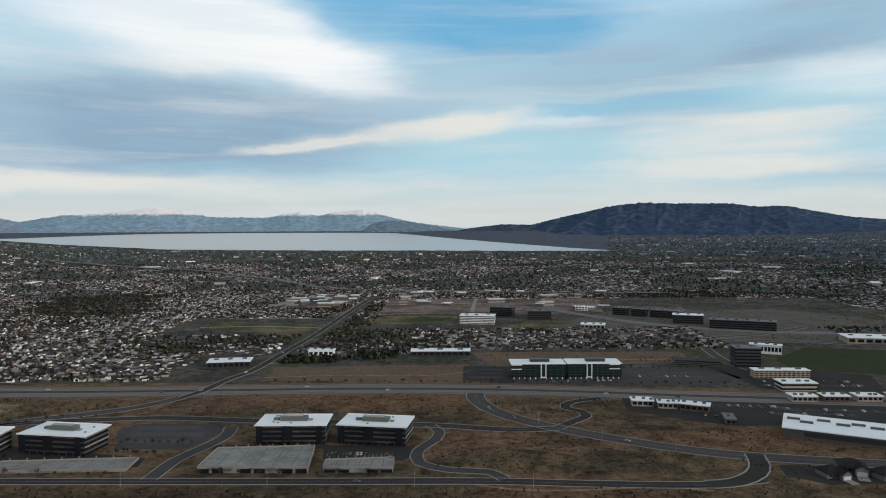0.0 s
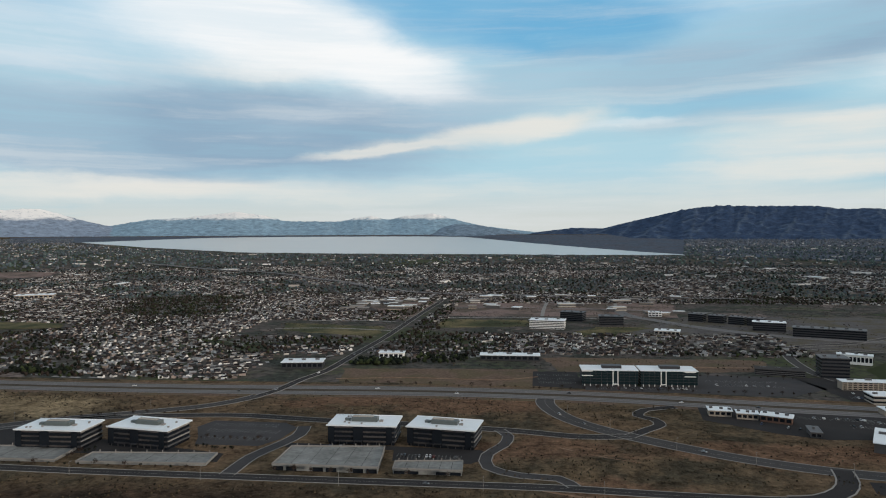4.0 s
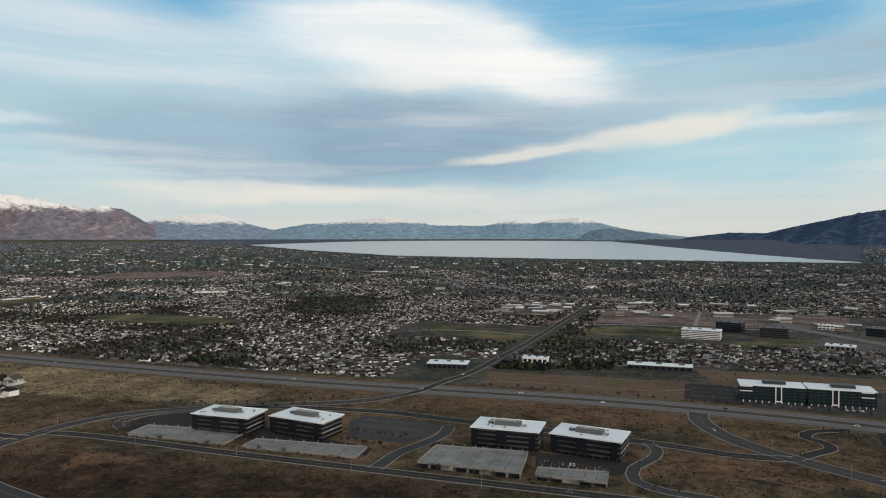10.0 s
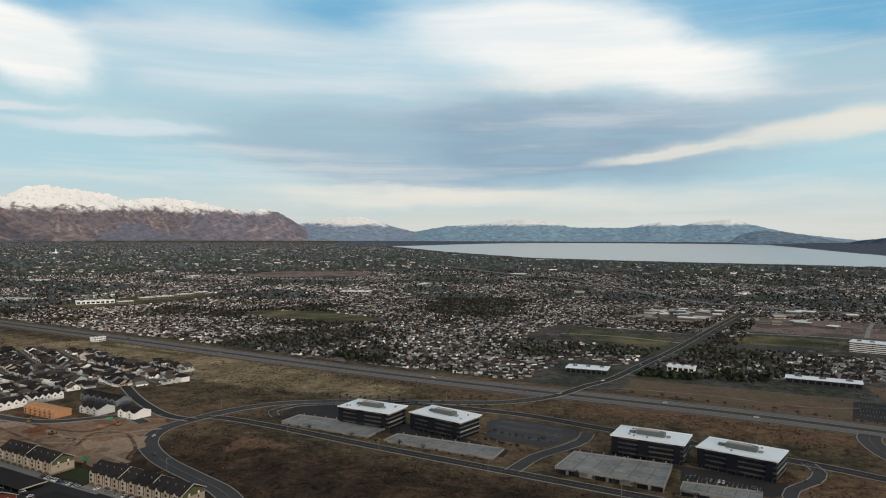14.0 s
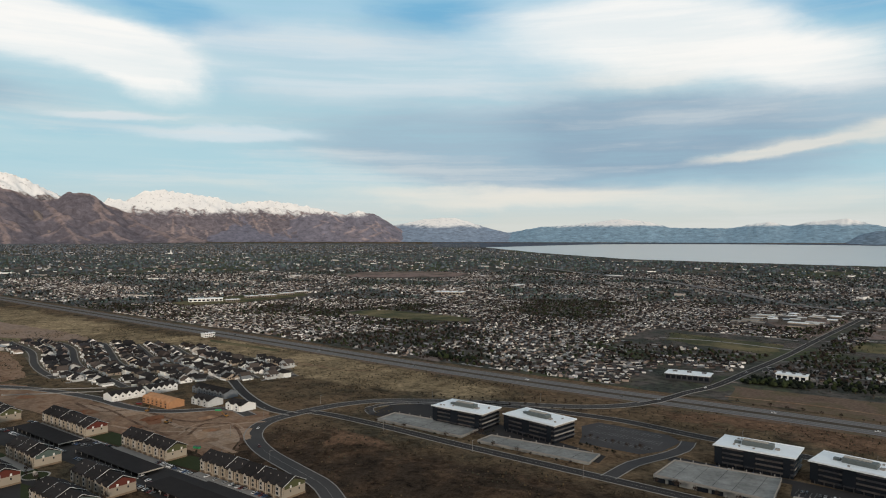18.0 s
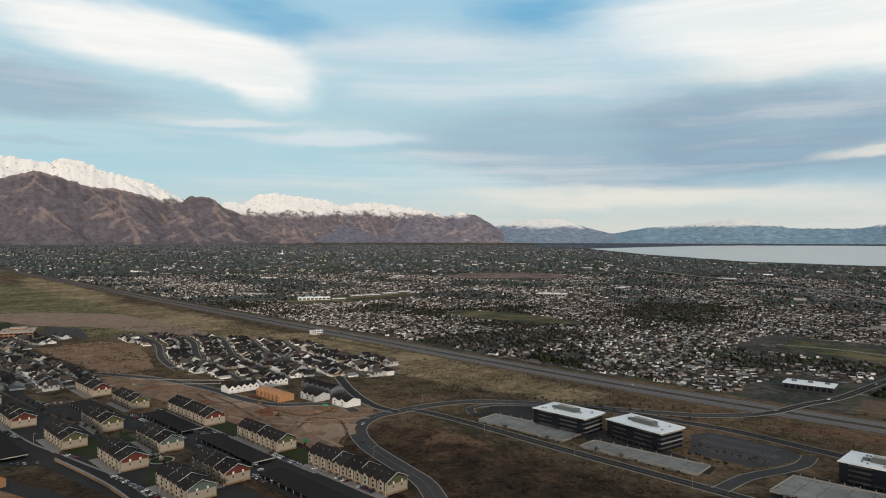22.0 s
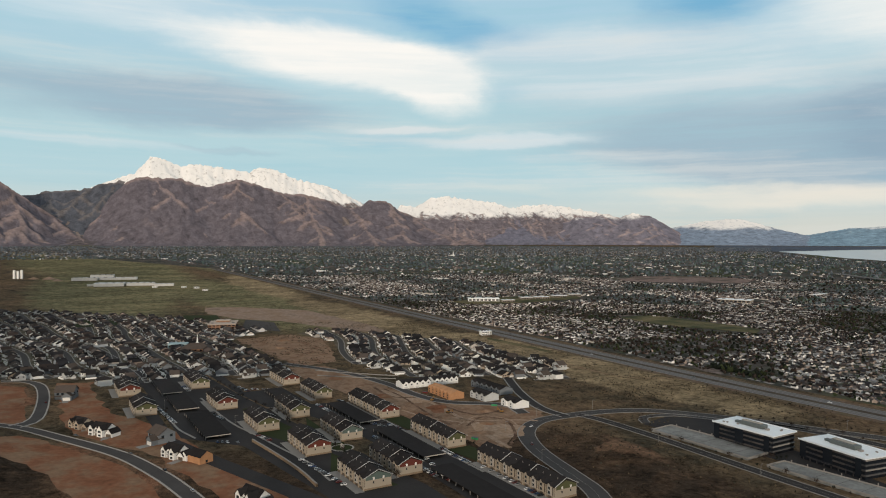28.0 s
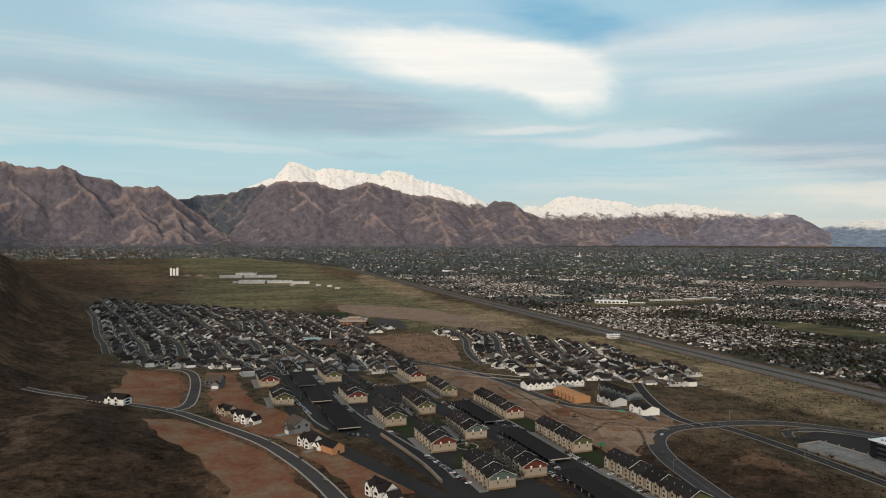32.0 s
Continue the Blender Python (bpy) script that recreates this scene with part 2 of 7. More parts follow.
RED_DIRT = material("red_graded_dirt", rgb(0.225, 0.098, 0.055), 0.95, vary=0.7, scale=0.03, fine=0.2, bump=0.8, second=rgb(0.19, 0.118, 0.075))
LAWN = material("green_lawn", rgb(0.034, 0.042, 0.020), 0.95, vary=0.3, scale=0.03, fine=0.4)
FIELD = material("dry_brown_field", rgb(0.160, 0.110, 0.082), 0.95, vary=1.1, scale=0.022, fine=0.25, second=rgb(0.090, 0.070, 0.044))
GREEN_FIELD = material("green_field", rgb(0.068, 0.072, 0.038), 0.95, vary=1.0, scale=0.015, fine=0.15, second=rgb(0.125, 0.102, 0.055))
CONSTRUCTION_WOOD = material("raw_orange_sheathing", rgb(0.40, 0.215, 0.115), 0.85, vary=0.3)


def ground_material():
    m = bpy.data.materials.new("dry_grassland")
    m.use_nodes = True
    n = Nodes(m.node_tree)
    shader = m.node_tree.nodes["Principled BSDF"]
    where = n.add("ShaderNodeNewGeometry").outputs["Position"]
    warped = n.vec("ADD", where, n.vec("MULTIPLY", n.vec("SUBTRACT", n.noise(where, 0.012, 5.0, 0.65, color=True), (0.5, 0.5, 0.5)), (140.0, 140.0, 0.0)))
    huge = n.noise(where, 0.0045, 5.0, 0.6)
    mid = n.noise(where, 0.025, 6.0, 0.65, 0.4)
    small = n.noise(where, 0.22, 5.0, 0.75)
    streak = n.noise(n.vec("MULTIPLY", where, (0.012, 0.0022, 0.0)), 1.0, 7.0, 0.68, 0.6)
    clump = n.noise(where, 0.9, 3.0, 0.6)
    c = n.mix(n.ramp(mid, 0.38, 0.62), rgb(0.122, 0.083, 0.049), rgb(0.058, 0.046, 0.030))
    c = n.mix(n.ramp(huge, 0.46, 0.62), c, rgb(0.138, 0.088, 0.052))

    def blots(c, colour, rows, strength=0.85):
        total = 0.0
        for x, y, rx, ry in rows:
            k = n.add("ShaderNodeMapping")
            k.vector_type = "TEXTURE"
            n.put(k.inputs[0], n.vec("MULTIPLY", warped, (1.0, 1.0, 0.0)))
            k.inputs[1].default_value = (x, y, 0)
            k.inputs[3].default_value = (rx, ry, 1)
            g = n.add("ShaderNodeTexGradient")
            g.gradient_type = "SPHERICAL"
            n.put(g.inputs[0], k.outputs[0])
            total = n.math("MAXIMUM", n.ramp(g.outputs[1], 0.05, 0.4), total)
        return n.mix(n.math("MULTIPLY", total, strength), c, colour)

    # sagebrush slopes, reddish bare soil, new grass, sandy ground
    # Near foreground darkened beyond its brush, partly to imitate dim lens corners.
    c = blots(c, n.mix(n.ramp(mid, 0.44, 0.60), rgb(0.034, 0.023, 0.0165), rgb(0.074, 0.044, 0.027)), [(-1100, -420, 950, 400), (-330, 60, 330, 200), (-2300, -700, 1300, 600), (-150, 330, 560, 150), (-640, -170, 400, 160), (-420, -80, 400, 160)], 0.9)
    c = blots(c, rgb(0.145, 0.082, 0.050), [(-50, 690, 110, 45), (-150, 690, 130, 30), (330, 560, 300, 40), (30, 545, 70, 40), (90, 430, 110, 50), (-420, 425, 60, 25), (-900, -35, 90, 45), (-560, 40, 120, 50)])
    c = blots(c, n.mix(n.ramp(streak, 0.42, 0.58), rgb(0.205, 0.170, 0.090), rgb(0.120, 0.110, 0.058)), [(-1900, 480, 900, 160), (-2900, 300, 1200, 260), (-3400, 700, 900, 200), (-2300, 160, 900, 240), (-3600, 150, 1100, 330)])
    c = blots(c, n.mix(n.ramp(streak, 0.40, 0.60), rgb(0.33, 0.235, 0.135), rgb(0.19, 0.135, 0.078)), [(-1500, 640, 480, 90), (-900, 680, 400, 60), (-2300, 640, 500, 90), (-650, 640, 300, 75), (-1100, 560, 420, 90)], 0.85)
    # Ridge crests painted lighter, for relief that the light doesn't bring out.
    c = blots(c, rgb(0.125, 0.080, 0.052), [(-1330, -318, 200, 16), (-1130, -180, 130, 14), (-1500, -420, 200, 20), (-860, -218, 130, 12), (-770, -118, 70, 10), (-2100, -420, 300, 30), (-640, -120, 110, 14)], 0.6)
    c = blots(c, rgb(0.215, 0.098, 0.056), [(-600, 25, 70, 20), (-660, -5, 60, 16), (-530, 50, 50, 16), (-870, -45, 90, 40)], 0.7)
    v = n.math("ADD", n.math("MULTIPLY", n.math("SUBTRACT", n.math("ADD", n.math("MULTIPLY", n.math("ADD", small, n.noise(where, 0.055, 5.0, 0.7, 0.5)), 0.40), n.math("MULTIPLY", clump, 0.2)), 0.5), 7.0), 1.0)
    c = n.vec("SCALE", c, scale=n.math("MINIMUM", n.math("MAXIMUM", v, 0.22), 2.2))
    n.put(shader.inputs["Base Color"], n.vec("MULTIPLY", c, (0.95, 1.0, 1.05)))
    shader.inputs["Roughness"].default_value = 1.0
    shader.inputs["Specular IOR Level"].default_value = 0.03
    b = n.add("ShaderNodeBump")
    b.inputs["Strength"].default_value = 0.8
    b.inputs["Distance"].default_value = 2.5
    n.put(b.inputs["Height"], n.math("ADD", small, n.math("MULTIPLY", mid, 3.0)))
    n.put(shader.inputs["Normal"], b.outputs[0])
    return m


GROUND = ground_material()


# ---- the lie of the land ----
NEAR, REACH = 1500.0, 3000.0     # flat to 1.5 km; beyond, squeezed and bent up to fit the camera's view within its clip range


def smooth(a, b, v):
    v = np.clip((v - a) / (b - a), 0, 1)
    return v * v * (3 - 2 * v)


def relief(x, y):
    """Rises of the near ground: the foothills beside the housing estate, and low folds in the fields."""
    x, y = np.asarray(x, float), np.asarray(y, float)
    g = lambda cx, cy, rx, ry, h: h * np.exp(-((x - cx) / rx) ** 2 - ((y - cy) / ry) ** 2)
    z = g(-846, -308, 250, 170, 40) + g(-1712, -556, 520, 250, 170) + g(-430, -120, 170, 90, 12) + g(-1150, -620, 420, 260, 110) + g(-560, -330, 200, 160, 30)
    # rounded ridges of the hillside, running down to the edge of the estate
    z = z + g(-1330, -330, 190, 42, 34) + g(-1120, -250, 120, 30, 10) + g(-860, -225, 130, 34, 16) + g(-640, -90, 120, 62, 13) + g(-2300, -560, 700, 130, 30) + g(-1750, -400, 260, 60, 22)
    z = z + g(60, 515, 60, 22, 3.0) + g(-420, 420, 60, 26, 4) + g(-250, 400, 90, 30, 4) - g(-330, 425, 40, 16, 3)
    return z


def lie(x, y, z=0.0):
    """Where a place of the valley plan lies, far ones squeezed along the camera's sight lines: x, y, z and the scale
    there.
    """
    x, y = np.asarray(x, float), np.asarray(y, float)
    d = np.maximum(np.hypot(x, y), 1e-6)
    u = np.maximum(d - NEAR, 0)
    e = np.where(d < NEAR, d, NEAR + REACH * u / (u + REACH))
    s = e / d
    return x * s, y * s, EYE_H * (1 - s) + (relief(x, y) + z) * s, s


def over(x, y, lift):
    """How high a ground cover is laid: a little more where the ground is far and coarse."""
    return lift * (1 + np.maximum(np.hypot(x, y) - 1200, 0) / 150)


def spot(x, y, z=0.0):
    a, b, c, s = lie(x, y, z)
    return Vector((float(a), float(b), float(c)))


def polar(az, d):
    return -d * math.sin(radians(az)), d * math.cos(radians(az))


class Shape:
    """Gathers simple solids into one mesh."""
    def __init__(self):
        self.v, self.f = [], []

    def solid(self, pts, faces):
        k = len(self.v)
        self.v += [tuple(p) for p in pts]
        self.f += [tuple(k + i for i in f) for f in faces]
        return self

    def box(self, x0, y0, z0, x1, y1, z1):
        return self.solid([(x0, y0, z0), (x1, y0, z0), (x1, y1, z0), (x0, y1, z0), (x0, y0, z1), (x1, y0, z1), (x1, y1, z1), (x0, y1, z1)],
                          [(3, 2, 1, 0), (4, 5, 6, 7), (0, 1, 5, 4), (1, 2, 6, 5), (2, 3, 7, 6), (3, 0, 4, 7)])

    def gable(self, x0, y0, x1, y1, z, rise, over=0.5, thick=0.25, axis="x"):
        """A gabled roof slab over a rectangle, its ridge along axis."""
        if axis == "x":
            m, e = (y0 + y1) / 2, over
            k = rise / ((y1 - y0) / 2)
            p = [(x, y, w) for x in (x0 - e, x1 + e) for y, w in ((y0 - e, z - k * e), (m, z + rise), (y1 + e, z - k * e), (y1 + e, z - k * e + thick), (m, z + rise + thick), (y0 - e, z - k * e + thick))]
        else:
            m, e = (x0 + x1) / 2, over
            k = rise / ((x1 - x0) / 2)
            p = [(x, y, w) for y in (y1 + e, y0 - e) for x, w in ((x0 - e, z - k * e), (m, z + rise), (x1 + e, z - k * e), (x1 + e, z - k * e + thick), (m, z + rise + thick), (x0 - e, z - k * e + thick))]
        return self.solid(p, [(0, 1, 4, 5), (1, 2, 3, 4), (11, 10, 7, 6), (10, 9, 8, 7), (5, 4, 10, 11), (4, 3, 9, 10), (0, 6, 7, 1), (1, 7, 8, 2), (0, 5, 11, 6), (2, 8, 9, 3)])

    def tent(self, x0, y0, x1, y1, z, rise, axis="x"):
        """The triangular wall prism under a gabled roof."""
        if axis == "x":
            m = (y0 + y1) / 2
            p = [(x0, y0, z), (x0, y1, z), (x0, m, z + rise), (x1, y0, z), (x1, y1, z), (x1, m, z + rise)]
        else:
            m = (x0 + x1) / 2
            p = [(x0, y1, z), (x1, y1, z), (m, y1, z + rise), (x0, y0, z), (x1, y0, z), (m, y0, z + rise)]
        return self.solid(p, [(0, 2, 1), (3, 4, 5), (0, 3, 5, 2), (1, 2, 5, 4), (0, 1, 4, 3)])

    def hip(self, x0, y0, x1, y1, z, rise, over=0.5, thick=0.2):
        x0, y0, x1, y1 = x0 - over, y0 - over, x1 + over, y1 + over
        r = min(x1 - x0, y1 - y0) / 2
        if x1 - x0 >= y1 - y0:
            a, b = (x0 + r, (y0 + y1) / 2, z + rise), (x1 - r + 0.01, (y0 + y1) / 2, z + rise)
            f = [(4, 5, 9, 8), (5, 6, 9), (6, 7, 8, 9), (7, 4, 8)]
        else:
            a, b = ((x0 + x1) / 2, y0 + r, z + rise), ((x0 + x1) / 2, y1 - r + 0.01, z + rise)
            f = [(4, 5, 8), (5, 6, 9, 8), (6, 7, 9), (7, 4, 8, 9)]
        p = [(x0, y0, z - thick), (x1, y0, z - thick), (x1, y1, z - thick), (x0, y1, z - thick), (x0, y0, z), (x1, y0, z), (x1, y1, z), (x0, y1, z), a, b]
        return self.solid(p, f + [(3, 2, 1, 0), (0, 1, 5, 4), (1, 2, 6, 5), (2, 3, 7, 6), (3, 0, 4, 7)])

    def drum(self, x, y, z0, z1, r0, r1=None, n=12):
        r1 = r0 if r1 is None else r1
        p = [(x + r * math.cos(2 * math.pi * i / n), y + r * math.sin(2 * math.pi * i / n), z) for r, z in ((r0, z0), (r1, z1)) for i in range(n)]
        return self.solid(p, [(i, (i + 1) % n, n + (i + 1) % n, n + i) for i in range(n)] + [tuple(range(n, 2 * n)), tuple(reversed(range(n)))])

    def data(self, name, mat):
        me = bpy.data.meshes.new(name)
        me.from_pydata(self.v, [], self.f)
        me.materials.append(mat)
        return me


def part(name, shape, mat, parent=None, label=""):
    ob = new(name, shape.data(name, mat) if isinstance(shape, Shape) else shape)
    ob.parent = parent
    return tagged(ob, label)


def grid_mesh(name, X, Y, Z, mat, soft=True):
    """A sheet through an array of points."""
    r, c = X.shape
    me = bpy.data.meshes.new(name)
    i = np.arange(r * c).reshape(r, c)
    f = np.stack([i[:-1, :-1], i[:-1, 1:], i[1:, 1:], i[1:, :-1]], -1).reshape(-1, 4)
    me.from_pydata(np.stack([X, Y, Z], -1).reshape(-1, 3).tolist(), [], f.tolist())
    me.materials.append(mat)
    if soft:
        me.polygons.foreach_set("use_smooth", [True] * len(me.polygons))
    return me


# ground: one sheet from under the drone to the mountains
az = np.radians(np.concatenate([np.arange(-40, 110, 0.75), np.arange(110, 321, 5.0)]))
dist = np.concatenate([np.linspace(0, 900, 61), 900 * 1.055 ** np.arange(1, 72)])
A, D = np.meshgrid(az, dist)
gx, gy, gz, _ = lie(-D * np.sin(A), D * np.cos(A))
ground = new("ground", grid_mesh("ground", gx, gy, gz, GROUND))
tagged(ground, "dry brown grassland with green patches on the valley floor", "ground", kind="structure")


def patch(name, outline, mat, lift=0.05, label="", category="", step=30.0, kind="structure", ragged=0.0):
    """A piece of ground cover inside an outline, laid just over the ground."""
    rough = []
    for i, (a, b) in enumerate(zip(outline, outline[1:] + outline[:1])):
        k = max(1, int(math.dist(a, b) / 14)) if ragged else 1
        for j in range(k):
            x, y = a[0] + (b[0] - a[0]) * j / k, a[1] + (b[1] - a[1]) * j / k
            w = noise.noise_vector(Vector((x / 26, y / 26, 1.0))) * ragged
            rough.append((x + w.x, y + w.y))
    outline = rough
    bm = bmesh.new()
    bm.faces.new([bm.verts.new((x, y, 0)) for x, y in outline])
    lo = np.min(outline, 0)
    hi = np.max(outline, 0)
    for axis in (0, 1):
        count = int((hi[axis] - lo[axis]) / step)
        for i in range(1, min(count, 120) + 1):
            co, no = [0, 0, 0], [0, 0, 0]
            co[axis], no[axis] = lo[axis] + (hi[axis] - lo[axis]) * i / (min(count, 120) + 1), 1
            bmesh.ops.bisect_plane(bm, geom=bm.verts[:] + bm.edges[:] + bm.faces[:], plane_co=co, plane_no=no)
    for v in bm.verts:
        v.co = spot(v.co.x, v.co.y, float(over(v.co.x, v.co.y, lift)))
    bmesh.ops.recalc_face_normals(bm, faces=bm.faces)
    if bm.faces and sum(f.normal.z for f in bm.faces) < 0:
        bmesh.ops.reverse_faces(bm, faces=bm.faces)
    me = bpy.data.meshes.new(name)
    bm.to_mesh(me)
    bm.free()
    me.materials.append(mat)
    return tagged(new(name, me), label, category, kind=kind)


def smoothed(points, step=12.0):
    """A smooth line through the points (Catmull-Rom)."""
    p = [np.array(q, float) for q in points]
    p = [2 * p[0] - p[1]] + p + [2 * p[-1] - p[-2]]
    out = []
    for a, b, c, d in zip(p, p[1:], p[2:], p[3:]):
        n = max(2, int(np.linalg.norm(c - b) / step))
        for i in range(n):
            t = i / n
            out.append(0.5 * (2 * b + (c - a) * t + (2 * a - 5 * b + 4 * c - d) * t * t + (3 * b - a - 3 * c + d) * t ** 3))
    return np.array(out + [p[-2]])


def ribbon(name, line, left, right, mat, lift, parent=None, thick=0.0):
    """A strip along a line, between two offsets from it."""
    t = np.gradient(line, axis=0)
    t /= np.maximum(np.linalg.norm(t, axis=1)[:, None], 1e-9)
    side = np.stack([-t[:, 1], t[:, 0]], 1)
    a, b = line + side * left, line + side * right
    la, lb = over(a[:, 0], a[:, 1], lift), over(b[:, 0], b[:, 1], lift)
    rows = [lie(a[:, 0], a[:, 1], la - thick), lie(a[:, 0], a[:, 1], la), lie(b[:, 0], b[:, 1], lb), lie(b[:, 0], b[:, 1], lb - thick)]
    rows = rows if thick else rows[1:3]
    X, Y, Z = (np.stack([r[k] for r in rows]) for k in range(3))
    ob = new(name, grid_mesh(name, X, Y, Z, mat, False))
    ob.parent = parent
    return ob


def road(name, points, width, mat, label, kerb=0.8, centre=None, lift=0.10, edge=None):
    """A road with raised pale kerbs and walks on both sides, and painted lines."""
    line = smoothed(points)
    top = ribbon(name, line, width / 2, -width / 2, mat, lift)
    tagged(top, label, "road", kind="structure")
    if kerb:
        ribbon("kerb", line, width / 2 + kerb, width / 2, edge or KERB, lift + 0.15, top, 0.3)
        ribbon("kerb", line, -width / 2, -width / 2 - kerb, edge or KERB, lift + 0.15, top, 0.3)
    if centre:
        ribbon("painted_line", line, 0.1, -0.1, centre, lift + 0.02, top)
    return top


# ---- lake ----
def water_material():
    m = bpy.data.materials.new("lake_water")
    m.use_nodes = True
    n = Nodes(m.node_tree)
    shader = m.node_tree.nodes["Principled BSDF"]
    where = n.add("ShaderNodeNewGeometry").outputs["Position"]
    # The silvery shine of the sky is put into this pale base colour.
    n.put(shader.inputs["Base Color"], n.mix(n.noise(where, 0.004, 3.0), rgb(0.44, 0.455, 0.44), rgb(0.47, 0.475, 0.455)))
    shader.inputs["Roughness"].default_value = 0.25
    shader.inputs["IOR"].default_value = 1.33
    b = n.add("ShaderNodeBump")
    b.inputs["Strength"].default_value = 0.15
    b.inputs["Distance"].default_value = 0.5
    n.put(b.inputs["Height"], n.noise(where, 0.08, 4.0))
    n.put(shader.inputs["Normal"], b.outputs[0])
    return m


shore_az = np.array([-14.2, -10, -5, 0, 4, 8, 15, 22, 25, 29, 31.5, 33.5])
near_el = np.array([1.955, 1.96, 1.97, 1.93, 1.90, 1.88, 1.78, 1.63, 1.42, 1.17, 0.92, 0.74])
far_el = np.array([1.945, 1.68, 1.30, 0.86, 0.46, 0.42, 0.40, 0.42, 0.46, 0.58, 0.66, 0.72])
la = np.linspace(-14.2, 33.5, 240)
wob = np.array([noise.fractal(Vector((a * 0.9, 3.1, 0)), 1.0, 2.0, 5) for a in la]) * 0.035
ne, fe = np.interp(la, shore_az, near_el) + wob, np.interp(la, shore_az, far_el) + wob * 0.4
le = ne[None, :] + (fe - ne)[None, :] * np.linspace(0, 1, 24)[:, None]
ld = EYE_H / np.tan(np.radians(np.maximum(le, 0.05)))
lr = np.radians(np.broadcast_to(la[None, :], ld.shape))
lx, ly = -ld * np.sin(lr), ld * np.cos(lr)
lx, ly, lz, _ = lie(lx, ly, over(lx, ly, 0.10))
tagged(new("lake", grid_mesh("lake", lx, ly, lz, water_material())), "wide calm lake under an evening sky, its pale sheen put into the colour", "lake", kind="structure")


# the plain between the lake and the dark mountain
pa = np.linspace(-42, 38, 200)
pn = np.where(pa > -14.2, np.interp(pa, shore_az, far_el) - 0.004, np.interp(pa, [-42, -30, -14.2], [2.6, 2.3, 1.96]))
pe = pn[None, :] + (0.31 - pn)[None, :] * np.linspace(0, 1, 30)[:, None]
pd = EYE_H / np.tan(np.radians(np.maximum(pe, 0.3)))
pr = np.radians(np.broadcast_to(pa[None, :], pd.shape))
qx, qy = -pd * np.sin(pr), pd * np.cos(pr)
qx, qy, qz, _ = lie(qx, qy, over(qx, qy, 0.06))
# The plain's grey-blue is haze, put into the base colour.
PLAIN = material("haze_blue_sage_plain", rgb(0.088, 0.098, 0.124), 0.95, vary=0.8, scale=0.012, fine=0.06, second=rgb(0.062, 0.078, 0.104))
tagged(new("far_plain", grid_mesh("far_plain", qx, qy, qz, PLAIN)), "sage plain below the mountain, tinted grey-blue for haze", "ground", kind="structure")


# ---- mountains ----
def mountain_material(name, low, high, snow_at, snow_soft, snow=True):
    m = bpy.data.materials.new(name)
    m.use_nodes = True
    n = Nodes(m.node_tree)
    shader = m.node_tree.nodes["Principled BSDF"]
    geo = n.add("ShaderNodeNewGeometry")
    where = geo.outputs["Position"]
    z = n.add("ShaderNodeSeparateXYZ")
    n.put(z.inputs[0], where)
    gully = n.add("ShaderNodeAttribute")
    gully.attribute_name = "gully"
    hollow = gully.outputs["Fac"]
    drawn = n.vec("MULTIPLY", where, (1.0, 1.0, 0.45))
    big = n.noise(drawn, 0.006, 5.0, 0.6)
    small = n.noise(drawn, 0.028, 8.0, 0.72, 0.5)
    # ribs lighter, gullies darker: crease shade put into the rock colour
    c = n.mix(n.ramp(n.math("ADD", n.math("MULTIPLY", big, 0.7), n.math("MULTIPLY", n.math("SUBTRACT", 1.0, hollow), 0.3)), 0.38, 0.66), low, high)
    c = n.vec("SCALE", c, scale=n.math("MAXIMUM", n.math("ADD", n.math("MULTIPLY", n.math("SUBTRACT", small, 0.5), 2.4), 1.0), 0.4))
    if snow:
        line = n.math("ADD", z.outputs[2], n.math("MULTIPLY", n.math("SUBTRACT", n.math("ADD", n.math("MULTIPLY", big, 0.5), n.math("MULTIPLY", small, 0.5)), 0.5), snow_soft * 4.0))
        line = n.math("ADD", line, n.math("MULTIPLY", n.math("SUBTRACT", hollow, 0.4), snow_soft * 0.7))
        ribs = n.noise(n.vec("MULTIPLY", where, (1.0, 1.0, 0.30)), 0.040, 7.0, 0.72, 0.5)
        bare = n.ramp(ribs, 0.54, 0.68)
        cover = n.ramp(line, snow_at - snow_soft * 0.5, snow_at + snow_soft * 0.5)
        c = n.mix(n.math("MULTIPLY", cover, n.math("SUBTRACT", 1.0, n.math("MULTIPLY", bare, 0.62))), c, rgb(0.84, 0.815, 0.79))
    n.put(shader.inputs["Base Color"], c)
    shader.inputs["Roughness"].default_value = 0.95
    shader.inputs["Specular IOR Level"].default_value = 0.03
    b = n.add("ShaderNodeBump")
    b.inputs["Strength"].default_value = 0.5
    b.inputs["Distance"].default_value = 5.0
    n.put(b.inputs["Height"], small)
    n.put(shader.inputs["Normal"], b.outputs[0])
    return m


